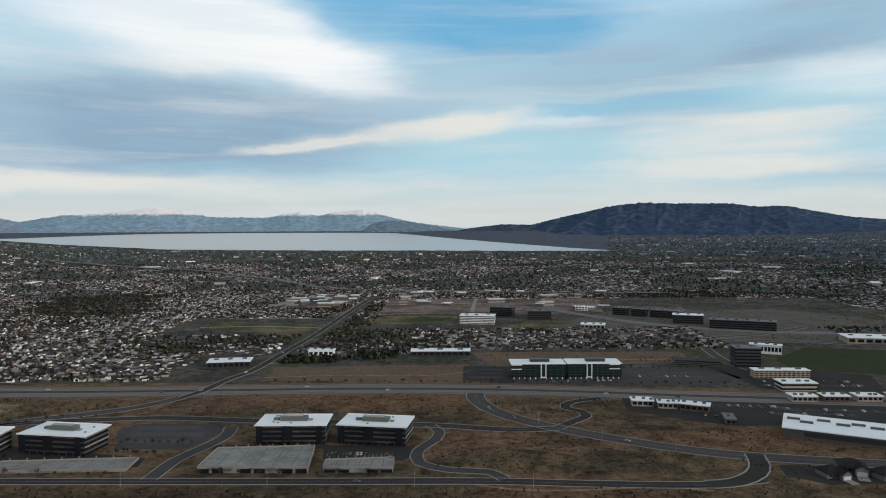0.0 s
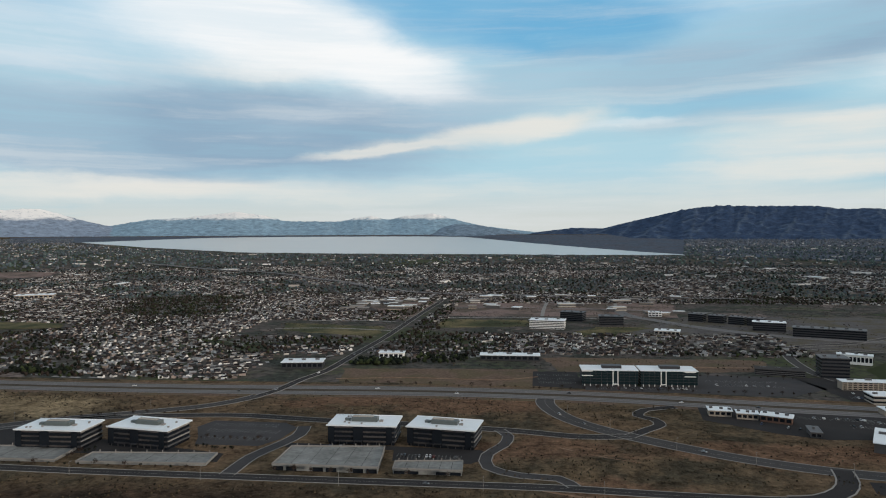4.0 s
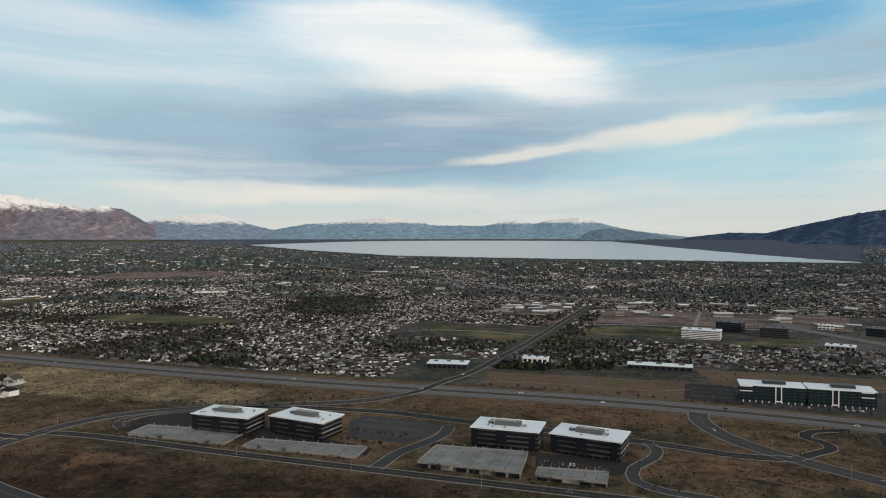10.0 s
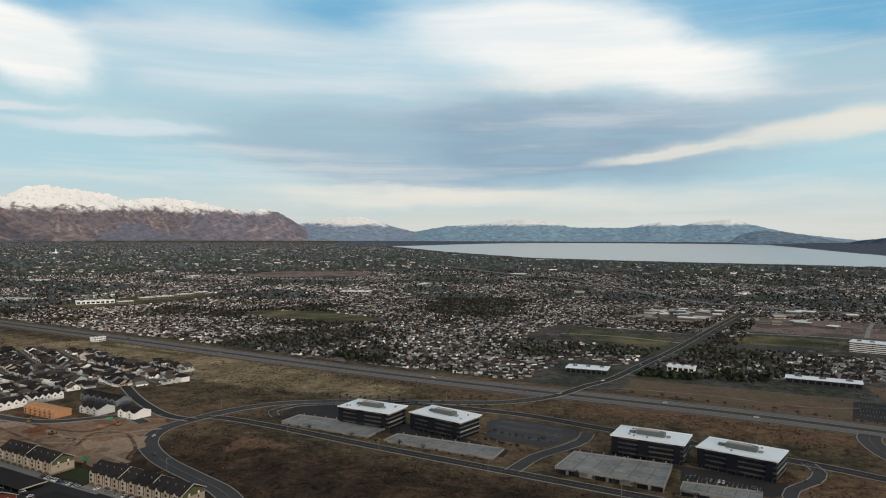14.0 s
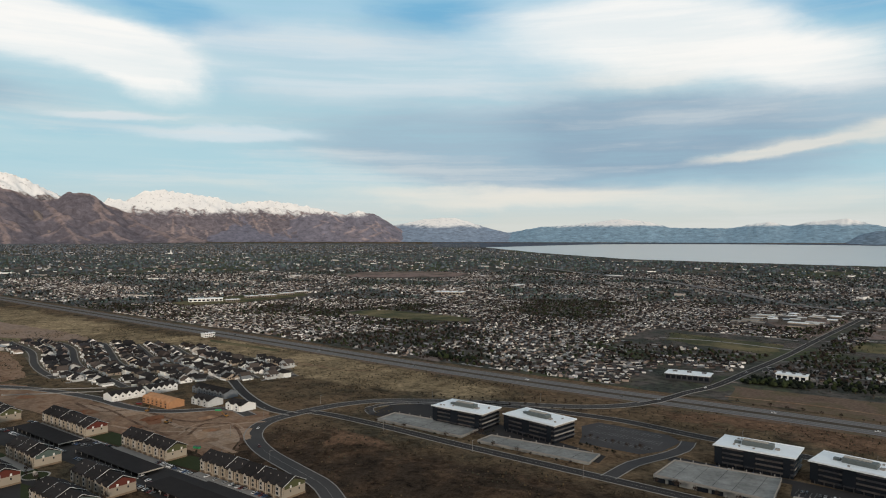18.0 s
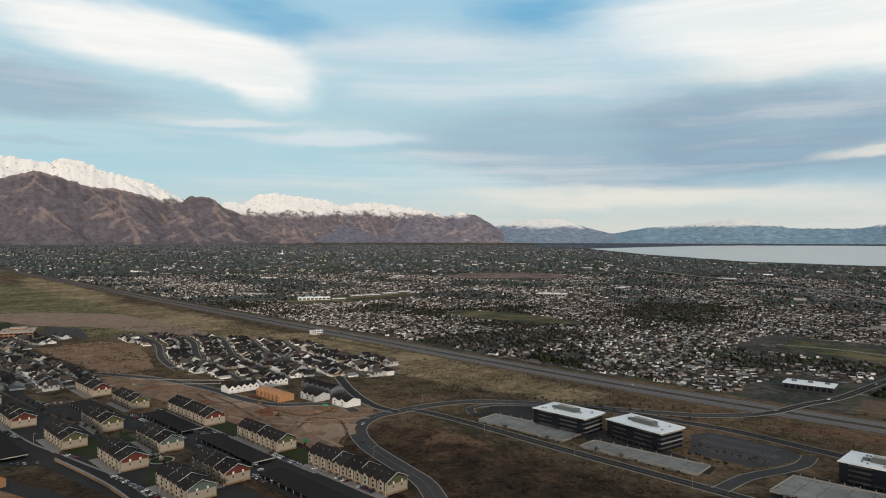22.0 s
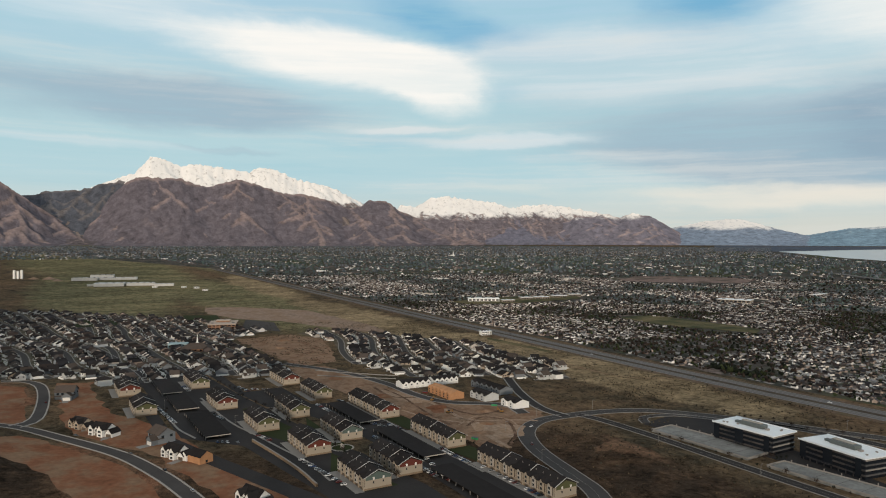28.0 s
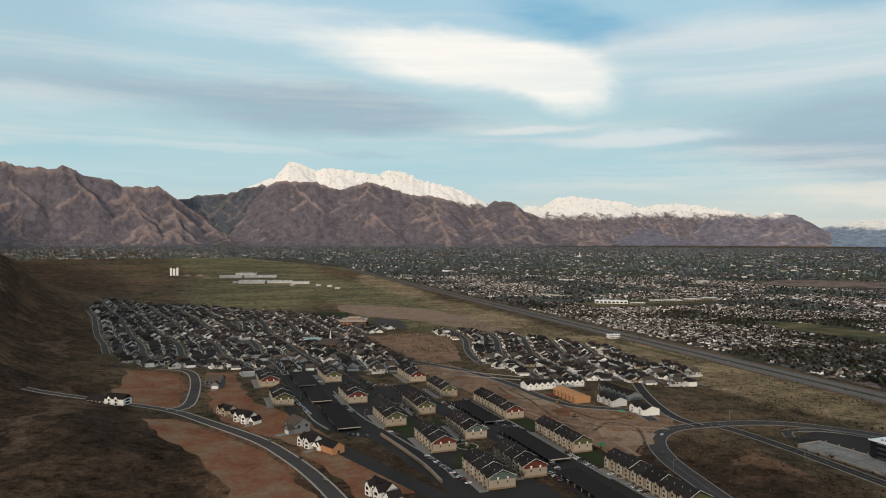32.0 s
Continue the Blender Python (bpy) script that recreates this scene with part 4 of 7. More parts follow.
def open_land(x, y):
    """True where no house stands: fields, freeway, roads, offices, water."""
    d = np.hypot(x, y)
    a = np.degrees(np.arctan2(-x, y))
    bad = y < freeway_y(x) + 45
    street = np.interp(y, [700, 850, 1000, 1300, 1660, 2200], [-262, -234, -220, -198, -177, -150])
    bad |= (np.abs(x - street) < 18) & (y < 1770)
    def box(x0, y0, x1, y1):
        return (x > x0) & (x < x1) & (y > y0) & (y < y1)
    bad |= box(-330, 700, 110, 950) | box(20, 700, 900, 1120) & ~box(20, 980, 420, 1110)
    bad |= box(-130, 1180, 900, 1680) | box(-480, 1120, -200, 1330) | box(420, 900, 640, 1500) | box(640, 900, 3000, 1050)
    # fields, a school and a quarry among the houses
    for cx, cy, rx, ry in ((-1000, 1195, 185, 72), (-1650, 1270, 110, 260), (-2170, 2560, 330, 330), (-1340, 1830, 90, 60), (-300, 1620, 85, 130)):
        bad |= ((x - cx) / rx) ** 2 + ((y - cy) / ry) ** 2 < 1
    # lake
    el = np.degrees(np.arctan2(EYE_H, d))
    bad |= (el < np.interp(a, shore_az, near_el) + 0.12) & (a < 34) & (a > -13.5)
    bad |= el < 0.42
    bad &= ~((a > 34) & (el < 1.42) & (el > 0.42))
    return bad


def rows_of_lots(n, r0, r1, a0, a1, lot=24.0, rows=38.0):
    """House places in rows along streets, within a sector of the valley."""
    d = np.sqrt(rng.uniform(r0 ** 2, r1 ** 2, n))
    a = np.radians(rng.uniform(a0, a1, n))
    x, y = -d * np.sin(a), d * np.cos(a)
    district = np.floor(x / 420) * 7 + np.floor(y / 420) * 13
    t = (np.sin(district * 12.9898) * 0.5) * 0.9
    c, q = np.cos(t), np.sin(t)
    u, v = c * x + q * y, -q * x + c * y
    u, v = np.round(u / lot) * lot + rng.normal(0, 2, n), np.round(v / rows) * rows + rng.normal(0, 2.5, n)
    key = np.unique(np.stack([np.round(u / lot), np.round(v / rows), district]), axis=1, return_index=True)[1]
    u, v, t = u[key], v[key], t[key]
    c, q = np.cos(t), np.sin(t)
    x, y = c * u - q * v, q * u + c * v
    keep = ~open_land(x, y)
    return x[keep], y[keep], t[keep] + rng.choice([0, math.pi / 2], keep.sum(), p=[0.7, 0.3])


def wooded(x, y):
    """Where tree belts stand instead of houses: a slow pattern over the valley."""
    return np.array([noise.fractal(Vector((a / 330, b / 330, 2.0)), 0.8, 2.0, 4) for a, b in zip(x, y)])


HOUSE_WALLS = [material("pale_siding", rgb(0.66, 0.65, 0.64), 0.8, island=0.3), material("cream_siding", rgb(0.43, 0.40, 0.37), 0.8, island=0.3), material("tan_stucco", rgb(0.25, 0.205, 0.18), 0.8, island=0.35), material("grey_brown_brick", rgb(0.10, 0.083, 0.08), 0.85, island=0.3)]
HOUSE_ROOFS = [material("dark_roof", rgb(0.020, 0.019, 0.020), 0.9, island=0.5), material("grey_roof", rgb(0.050, 0.048, 0.050), 0.9, island=0.5), material("brown_roof", rgb(0.046, 0.035, 0.031), 0.9, island=0.4), material("dark_grey_roof", rgb(0.030, 0.029, 0.032), 0.9, island=0.5), material("pale_roof", rgb(0.22, 0.215, 0.215), 0.8, island=0.3)]
for name, n, r0, r1, size in (("near_suburb_houses", 110000, 780, 2000, 0.5), ("middle_suburb_houses", 80000, 2000, 3600, 0.66), ("far_suburb_houses", 42000, 3600, 22000, 1.0)):
    x, y, t = rows_of_lots(n, r0, r1, -36, 105, (10.5 if r0 < 1000 else 15.0) if r0 < 3000 else 30.0, (17.0 if r0 < 1000 else 25.0) if r0 < 3000 else 42.0)
    keep = wooded(x, y) < (0.22 if r0 < 1000 else 0.06)
    x, y, t = x[keep], y[keep], t[keep]
    k = len(x)
    walls = HOUSE_WALLS if r0 < 3000 else HOUSE_WALLS[:3]
    bulk_houses(name, x, y, t, rng.uniform(8, 11.5, k) * size, rng.uniform(10, 17, k) * size, rng.uniform(3.2, 6.2, k) * size, rng.uniform(2, 3.4, k) * size, "dense rows of pale-walled, dark-roofed suburban houses", walls, HOUSE_ROOFS)
# flat-roofed stores and schools among them
x, y, t = rows_of_lots(420, 2000, 11000, -34, 100, 160.0, 160.0)
k = len(x)
bulk_houses("far_commercial_buildings", x, y, t, rng.uniform(12, 34, k), rng.uniform(20, 80, k), rng.uniform(5, 8, k), np.full(k, 0.4), "scattered pale flat-roofed commercial buildings", [HOUSE_WALLS[0], HOUSE_WALLS[1]], [WHITE_ROOF, HOUSE_ROOFS[4], HOUSE_ROOFS[1]])

# the darker, gardened ground of the suburbs
def suburb_material():
    """Yards, lawns, bare lots and tree shade, mottled at three scales."""
    m = bpy.data.materials.new("suburban_gardens")
    m.use_nodes = True
    n = Nodes(m.node_tree)
    shader = m.node_tree.nodes["Principled BSDF"]
    where = n.add("ShaderNodeNewGeometry").outputs["Position"]
    wide, mid, fine = n.noise(where, 0.0035, 4.0, 0.6, 0.4), n.noise(where, 0.016, 5.0, 0.65, 0.3), n.noise(where, 0.09, 4.0, 0.7)
    c = n.mix(n.ramp(mid, 0.40, 0.60), rgb(0.046, 0.049, 0.042), rgb(0.090, 0.077, 0.070))
    c = n.mix(n.math("MULTIPLY", n.ramp(wide, 0.50, 0.62), n.ramp(fine, 0.35, 0.6)), c, rgb(0.054, 0.064, 0.030))
    c = n.mix(n.ramp(n.noise(where, 0.010, 3.0, 0.5, 0.8), 0.60, 0.68), c, rgb(0.158, 0.126, 0.113))
    n.put(shader.inputs["Base Color"], n.vec("SCALE", c, scale=n.math("MAXIMUM", n.math("ADD", n.math("MULTIPLY", n.math("SUBTRACT", fine, 0.5), 3.0), 1.0), 0.25)))
    shader.inputs["Roughness"].default_value = 0.95
    shader.inputs["Specular IOR Level"].default_value = 0.03
    return m


SUBURB = suburb_material()
sx = np.concatenate([np.linspace(-26000, -4500, 40), np.linspace(-4300, 1400, 90), np.linspace(1600, 20000, 40)])
sv = np.concatenate([[0.0], 40 * 1.13 ** np.arange(0, 52)])
SX, SV = np.meshgrid(sx, sv)
SY = np.where(SX < -4300, freeway_y(-4300) - (-4300 - SX) * 0.16, freeway_y(SX)) + 40 + SV
gx, gy, gz, _ = lie(SX, SY, over(SX, SY, 0.03))
tagged(new("suburb_ground", grid_mesh("suburb_ground", gx, gy, gz, SUBURB)), "dark gardens and yards between suburban houses", "ground", kind="structure")


def bulk_trees(name, X, Y, size, mats, label, sides=5):
    """Many small uneven crowns in one mesh."""
    n = len(X)
    px, py, pz, s = lie(X, Y)
    r = size * s
    ring = []
    for lev, (rr, zz) in enumerate(((0.55, 0.25), (1.0, 0.75), (0.75, 1.4), (0.0, 1.9))):
        for i in range(sides if rr else 1):
            ring.append((rr, 2 * math.pi * (i + lev * 0.5) / sides, zz))
    ring = np.array(ring)
    m = len(ring)
    jit = rng.uniform(0.65, 1.35, (n, m))
    ang = ring[None, :, 1] + rng.uniform(0, 6.28, n)[:, None]
    rad = ring[None, :, 0] * jit * r[:, None]
    V = np.stack([px[:, None] + rad * np.cos(ang), py[:, None] + rad * np.sin(ang), pz[:, None] + ring[None, :, 2] * r[:, None] * rng.uniform(0.85, 1.15, (n, m))], -1).reshape(-1, 3)
    f = []
    for lev in (0, 1):
        for i in range(sides):
            a, b = lev * sides + i, lev * sides + (i + 1) % sides
            f.append((a, b, b + sides)), f.append((a, b + sides, a + sides))
    for i in range(sides):
        f.append((2 * sides + i, 2 * sides + (i + 1) % sides, 3 * sides))
    f = np.array(f)
    F = (f[None] + (np.arange(n) * m)[:, None, None]).reshape(-1, 3)
    me = bpy.data.meshes.new(name)
    me.from_pydata(V.tolist(), [], F.tolist())
    for k in mats:
        me.materials.append(k)
    me.polygons.foreach_set("material_index", np.repeat(rng.integers(0, len(mats), n), len(f)).tolist())
    return tagged(new(name, me), label, "trees", kind="stuff")


TREES = [material("dark_evergreen", rgb(0.013, 0.016, 0.012), 0.95, island=0.3), material("budding_brown_crown", rgb(0.031, 0.024, 0.020), 0.95, island=0.35), material("bare_brown_crown", rgb(0.042, 0.032, 0.027), 0.95, island=0.35), material("fresh_green_crown", rgb(0.030, 0.038, 0.018), 0.95, island=0.4)]
# Crowns turn paler and bluer by tier: haze put into the tree colours.
FAR_HAZE_TREES = [material("hazed_dark_woods", rgb(0.070, 0.092, 0.104), 0.95, island=0.5), material("hazed_grey_woods", rgb(0.105, 0.115, 0.130), 0.95, island=0.5), material("hazed_green_woods", rgb(0.084, 0.116, 0.106), 0.95, island=0.5)]
DISTANT_HAZE_TREES = [material("distant_haze_blue_woods", rgb(0.092, 0.116, 0.136), 0.95, island=0.5), material("distant_haze_grey_woods", rgb(0.128, 0.138, 0.156), 0.95, island=0.5)]
for name, n, r0, r1, size in (("near_suburb_trees", 46000, 790, 2000, 2.1), ("middle_suburb_trees", 44000, 2000, 3800, 3.0), ("far_suburb_trees", 30000, 3800, 8000, 6.5), ("distant_suburb_trees", 46000, 8000, 24000, 10.0)):
    d = np.sqrt(rng.uniform(r0 ** 2, r1 ** 2, n))
    a = np.radians(rng.uniform(-36, 105, n))
    x, y = -d * np.sin(a), d * np.cos(a)
    k = ~open_land(x, y)
    x, y = x[k], y[k]
    k = wooded(x, y) + rng.uniform(-0.35, 0.35, len(x)) > -0.1
    x, y = x[k], y[k]
    bulk_trees(name, x, y, rng.uniform(0.6, 1.35, len(x)) * size, TREES if r0 < 1500 else TREES[:2] + FAR_HAZE_TREES if r0 < 3000 else FAR_HAZE_TREES if r0 < 7000 else DISTANT_HAZE_TREES, "scattered suburban trees, some just budding, far ones tinted for haze")


def bulk_strips(name, X, Y, turn, l, w, mat, label):
    """Many short flat strips of paving in one mesh."""
    n = len(X)
    c, q = np.cos(turn), np.sin(turn)
    quad = []
    for sx, sy in ((-1, -1), (1, -1), (1, 1), (-1, 1)):
        a, b = sx * l / 2, sy * w / 2
        gx, gy = X + c * a - q * b, Y + q * a + c * b
        px, py, pz, _ = lie(gx, gy, over(gx, gy, 0.16))
        quad.append(np.stack([px, py, pz], -1))
    me = bpy.data.meshes.new(name)
    me.from_pydata(np.stack(quad, 1).reshape(-1, 3).tolist(), [], np.arange(4 * n).reshape(-1, 4).tolist())
    me.materials.append(mat)
    return tagged(new(name, me), label, "paving", kind="stuff")


# driveways and bits of street between the houses
x, y, t = rows_of_lots(26000, 800, 3000, -36, 105, 16.0, 25.0)
k = len(x)
bulk_strips("suburb_driveways", x + rng.normal(0, 5, k), y + rng.normal(0, 5, k), t, rng.uniform(6, 26, k), rng.uniform(3, 7, k), material("pale_driveway_concrete", rgb(0.21, 0.195, 0.188), 0.9, island=0.5), "pale driveways and street pieces between houses")


# ---- the housing estate ----
def inside(x, y, outline):
    x, y = np.asarray(x, float), np.asarray(y, float)
    odd = np.zeros(x.shape, bool)
    for (x0, y0), (x1, y1) in zip(outline, outline[1:] + outline[:1]):
        cross = ((y0 > y) != (y1 > y)) & (x < (x1 - x0) * (y - y0) / ((y1 - y0) or 1e-9) + x0)
        odd ^= cross
    return odd


def stand(ob, x, y, turn=0.0, z=0.0):
    s = float(lie(x, y)[3])
    ob.matrix_world = Matrix.Translation(spot(x, y, z)) @ pose(0, 0, 0, 0, 0, turn) @ Matrix.Scale(s, 4)
    return ob


def place_at(x, y, turn=0.0, z=0.0):
    s = float(lie(x, y)[3])
    return Matrix.Translation(spot(x, y, z)) @ pose(0, 0, 0, 0, 0, turn) @ Matrix.Scale(s, 4)


patch("building_site_dirt", [(-925, 296), (-915, 345), (-800, 368), (-740, 362), (-700, 380), (-640, 384), (-600, 420), (-560, 450), (-535, 432), (-522, 385), (-480, 345), (-470, 326), (-600, 319), (-705, 316), (-800, 290)], DIRT, 0.06, "churned brown dirt of a building site", "dirt", ragged=9.0)
patch("cleared_lots", [(-1240, 300), (-1250, 411), (-1156, 438), (-940, 372), (-928, 314), (-1068, 304)], DIRT, 0.06, "bare dirt lots between new houses", "dirt", ragged=9.0)
PALE_DIRT = material("pale_pink_dirt", rgb(0.30, 0.215, 0.165), 0.95, vary=0.9, scale=0.02, fine=0.12, bump=0.6, second=rgb(0.20, 0.135, 0.095))
patch("graded_land", [(-1850, 440), (-1677, 580), (-1328, 600), (-1180, 580), (-1247, 528), (-1476, 456), (-1548, 386), (-1706, 348), (-1862, 370)], PALE_DIRT, 0.06, "graded pale dirt beyond the houses", "dirt", ragged=9.0)
patch("red_lot", [(-978, -75), (-942, -14), (-745, -12), (-778, -85), (-868, -80)], RED_DIRT, 0.12, "red graded dirt lot beside the road", "dirt", ragged=9.0)
patch("house_lots", [(-956, 18), (-943, 55), (-780, 60), (-700, 92), (-680, 100), (-565, 123), (-498, 148), (-455, 146), (-450, 108), (-546, 92), (-618, 72), (-699, 26), (-775, 18)], RED_DIRT, 0.06, "bare dirt lots round new houses", "dirt", ragged=9.0)
patch("roadside_dirt", [(-704, -14), (-627, 34), (-574, 58), (-512, 72), (-440, 80), (-380, 62), (-395, 30), (-470, 26), (-550, 14), (-635, -22), (-690, -45)], RED_DIRT, 0.06, "orange bare soil beside the road", "dirt", ragged=9.0)
patch("estate_paving", [(-1010, 105), (-1000, 180), (-790, 196), (-640, 212), (-430, 240), (-330, 240), (-330, 200), (-440, 170), (-590, 150), (-640, 108)], ASPHALT, 0.07, "dark asphalt streets and parking aisles", "asphalt")
patch("parking_aisle", [(-930, 205), (-800, 205), (-800, 250), (-705, 252), (-700, 286), (-560, 294), (-470, 296), (-340, 298), (-320, 250), (-440, 252), (-560, 250), (-650, 236), (-720, 206), (-800, 196), (-930, 190)], ASPHALT, 0.09, "dark parking aisle between the townhouses", "asphalt")
patch("north_lane", [(-1000, 100), (-640, 104), (-560, 128), (-430, 172), (-330, 205), (-330, 190), (-430, 155), (-560, 112), (-640, 92), (-1000, 88)], ASPHALT, 0.08, "dark lane along the townhouses", "asphalt")
LAWNS = [[(-725, 190), (-590, 210), (-585, 186), (-625, 170), (-720, 182)], [(-655, 228), (-555, 228), (-535, 215), (-590, 208)], [(-535, 208), (-440, 222), (-440, 196), (-490, 190)], [(-495, 296), (-457, 300), (-457, 322), (-495, 318)], [(-612, 292), (-566, 296), (-566, 316), (-612, 314)]]
for outline in LAWNS:
    patch("courtyard_lawn", outline, LAWN, 0.11, "dark green lawn between townhouses", "lawn")
road("hill_street", [(-800, -160), (-784, -110), (-765, -70), (-738, -20), (-694, 12), (-618, 55), (-553, 76), (-507, 86), (-466, 92), (-400, 98), (-300, 100)], 11, STREET, "grey street with pale kerbs past new houses", 1.4, edge=PALE_KERB, lift=0.2)
road("hill_lane", [(-738, -20), (-770, -3), (-869, 4), (-950, 0), (-985, -18), (-990, -40)], 10, STREET, "short grey street with pale kerbs", 1.4, edge=PALE_KERB, lift=0.22)
road("site_street", [(-560, 425), (-600, 430), (-640, 384), (-690, 370), (-760, 368), (-860, 348), (-960, 300)], 11, OLD_ASPHALT, "pale new street through the building site", 1.5, lift=0.2)
road("estate_entry", [(-530, 455), (-570, 455), (-640, 480), (-720, 520), (-800, 560)], 10, ASPHALT, "street from the loop road into the estate", 1.5, lift=0.2)

GARAGE = material("brown_garage_door", rgb(0.10, 0.075, 0.055), 0.6, vary=0.1)
PANE = material("window_glass", rgb(0.02, 0.025, 0.03), 0.1, vary=0.05, gloss=0.12)
BALCONY_SHADE = material("brown_balcony_shade", rgb(0.11, 0.085, 0.06), 0.85, vary=0.15)
PALE_DOOR = material("pale_garage_door", rgb(0.62, 0.60, 0.57), 0.6, vary=0.08)


def townhouse(x0, x1, y0, y1, siding, label):
    """A row of three-storey units: garages and stone below, bays with small gables, a stepped roof with white rakes."""
    top = tagged(new("townhouse_row"), label, "townhouse", "townhouse rows")
    L, Wd, H = x1 - x0, y1 - y0, 8.9
    units = max(3, round(L / 8.5))
    u = L / units
    part("wall", Shape().box(-L / 2, -Wd / 2, 0, L / 2, Wd / 2, H), BEIGE, top)
    part("stone_base", Shape().box(-L / 2 - 0.2, -Wd / 2 - 0.2, 0, L / 2 + 0.2, Wd / 2 + 0.2, 1.3), STONE, top, "brown stone base")
    part("apron", Shape().box(-L / 2, -Wd / 2 - 7.5, 0.0, L / 2 + 2, -Wd / 2 - 0.5, 0.18), KERB, top, "pale concrete apron before the garages")
    part("end_siding", Shape().box(L / 2 - 0.3, -Wd / 2 + 1.0, 6.9, L / 2 + 0.25, Wd / 2 - 0.4, H).tent(L / 2 - 0.3, -Wd / 2 + 1, L / 2 + 0.25, Wd / 2 - 0.4, H, 3.4), siding, top, "coloured siding in the gable end")
    for dy in (-3.4, 4.2):
        part("end_window", Shape().box(L / 2 + 0.2, dy - 0.7, 7.0, L / 2 + 0.36, dy + 0.7, 8.7), WHITE_PAINT if siding is RED_SIDING else PALE_DOOR, top)
        part("end_window", Shape().box(L / 2, dy - 0.5, 4.2, L / 2 + 0.12, dy + 0.5, 5.6), PANE, top)
    sections = max(2, round(units / 2))
    sl = L / sections
    for i in range(sections):
        a = -L / 2 + i * sl
        lift = 0.9 * (sections - 1 - i) / max(1, sections - 1) + (0.5 if i % 2 else 0.0)
        slope = part("roof", Shape().gable(a, -Wd / 2, a + sl, Wd / 2, H + lift, 4.8, 0.9, 0.35).tent(a + 0.1, -Wd / 2, a + sl - 0.1, Wd / 2, H + lift - 0.05, 4.7).box(a, -Wd / 2, H - 0.2, a + sl, Wd / 2, H + lift), SHINGLE, top, "charcoal shingle roof")
        rake = Shape()
        e, k = 0.9, 4.8 / (Wd / 2)
        xx = a + sl + 0.95
        for sgn in (-1, 1):
            lo, hi = (xx, sgn * (Wd / 2 + e), H + lift - k * e + 0.1), (xx, 0, H + lift + 4.8 + 0.1)
            rake.solid([(xx - 0.16, lo[1], lo[2]), (xx + 0.1, lo[1], lo[2]), (xx + 0.1, 0, hi[2]), (xx - 0.16, 0, hi[2]), (xx - 0.16, lo[1], lo[2] + 0.32), (xx + 0.1, lo[1], lo[2] + 0.32), (xx + 0.1, 0, hi[2] + 0.32), (xx - 0.16, 0, hi[2] + 0.32)],
                       [(3, 2, 1, 0), (4, 5, 6, 7), (0, 1, 5, 4), (1, 2, 6, 5), (2, 3, 7, 6), (3, 0, 4, 7)])
        part("rake_board", rake, RAKE, slope, "white rake board")
        for j in range(3):
            vx, vy = a + sl * (0.25 + 0.25 * j), (-1, 1, -1)[j] * Wd * 0.2
            part("roof_vent", Shape().drum(vx, vy, H + lift + 1.4, H + lift + 4.2, 0.22, n=6), KERB, slope)
    for i in range(units):
        c = -L / 2 + (i + 0.5) * u
        part("garage_door", Shape().box(c - 2.4, -Wd / 2 - 0.3, 0, c + 0.4, -Wd / 2 - 0.15, 2.3), GARAGE, top)
        # A flat brown panel stands in for the shade of a balcony.
        part("balcony", Shape().box(c + 1.7, -Wd / 2 - 0.2, 2.6, c + 4.1, -Wd / 2 + 0.1, H - 0.4), BALCONY_SHADE, top, "flat brown panel standing in for balcony shade")
        bay = part("bay", Shape().box(c - 2.2, -Wd / 2 - 1.3, 2.6, c + 1.4, -Wd / 2 + 0.5, H + 0.6).tent(c - 2.2, -Wd / 2 - 1.3, c + 1.4, -Wd / 2 + 2, H + 0.6, 1.7, "y"), BEIGE if i % 2 else LIGHT_PANEL, top)
        part("bay_roof", Shape().gable(c - 2.2, -Wd / 2 - 1.3, c + 1.4, -Wd / 2 + 5, H + 0.6, 1.7, 0.4, 0.25, "y"), SHINGLE, bay)
        for z in (3.6, 6.6):
            part("window", Shape().box(c - 1.3, -Wd / 2 - 1.42, z, c + 0.5, -Wd / 2 - 1.25, z + 1.7), PANE, bay)
            part("window", Shape().box(c + 2.2, -Wd / 2 - 0.3, z, c + 3.4, -Wd / 2 + 0.1, z + 1.6), PANE, top)
        part("post", Shape().box(c + 3.7, -Wd / 2 - 1.0, 0, c + 4.1, -Wd / 2 - 0.3, H - 0.3), BEIGE, top)
    return stand(top, (x0 + x1) / 2, (y0 + y1) / 2)


TOWN = [(-673, -625, 172, 192, OLIVE_SIDING), (-583, -535, 187, 208, RED_SIDING), (-490, -441, 196, 217, BLUE_SIDING), (-892, -842, 77, 99, RED_SIDING),
        (-785, -739, 82, 102, OLIVE_SIDING), (-898, -845, 155, 175, OLIVE_SIDING), (-776, -727, 158, 179, RED_SIDING), (-712, -658, 214, 233, OLIVE_SIDING),
        (-610, -560, 227, 247, BLUE_SIDING), (-507, -455, 230, 250, RED_SIDING), (-870, -813, 255, 275, RED_SIDING), (-773, -723, 263, 282, OLIVE_SIDING),
        (-695, -612, 290, 310, RED_SIDING), (-563, -496, 297, 315, OLIVE_SIDING), (-455, -360, 300, 319, OLIVE_SIDING)]
for x0, x1, y0, y1, siding in TOWN:
    tone = {RED_SIDING: "barn-red", OLIVE_SIDING: "olive-green", BLUE_SIDING: "slate-green"}[siding]
    townhouse(x0, x1, y0, y1, siding, "beige three-storey townhouse row with %s gable and charcoal roof" % tone)


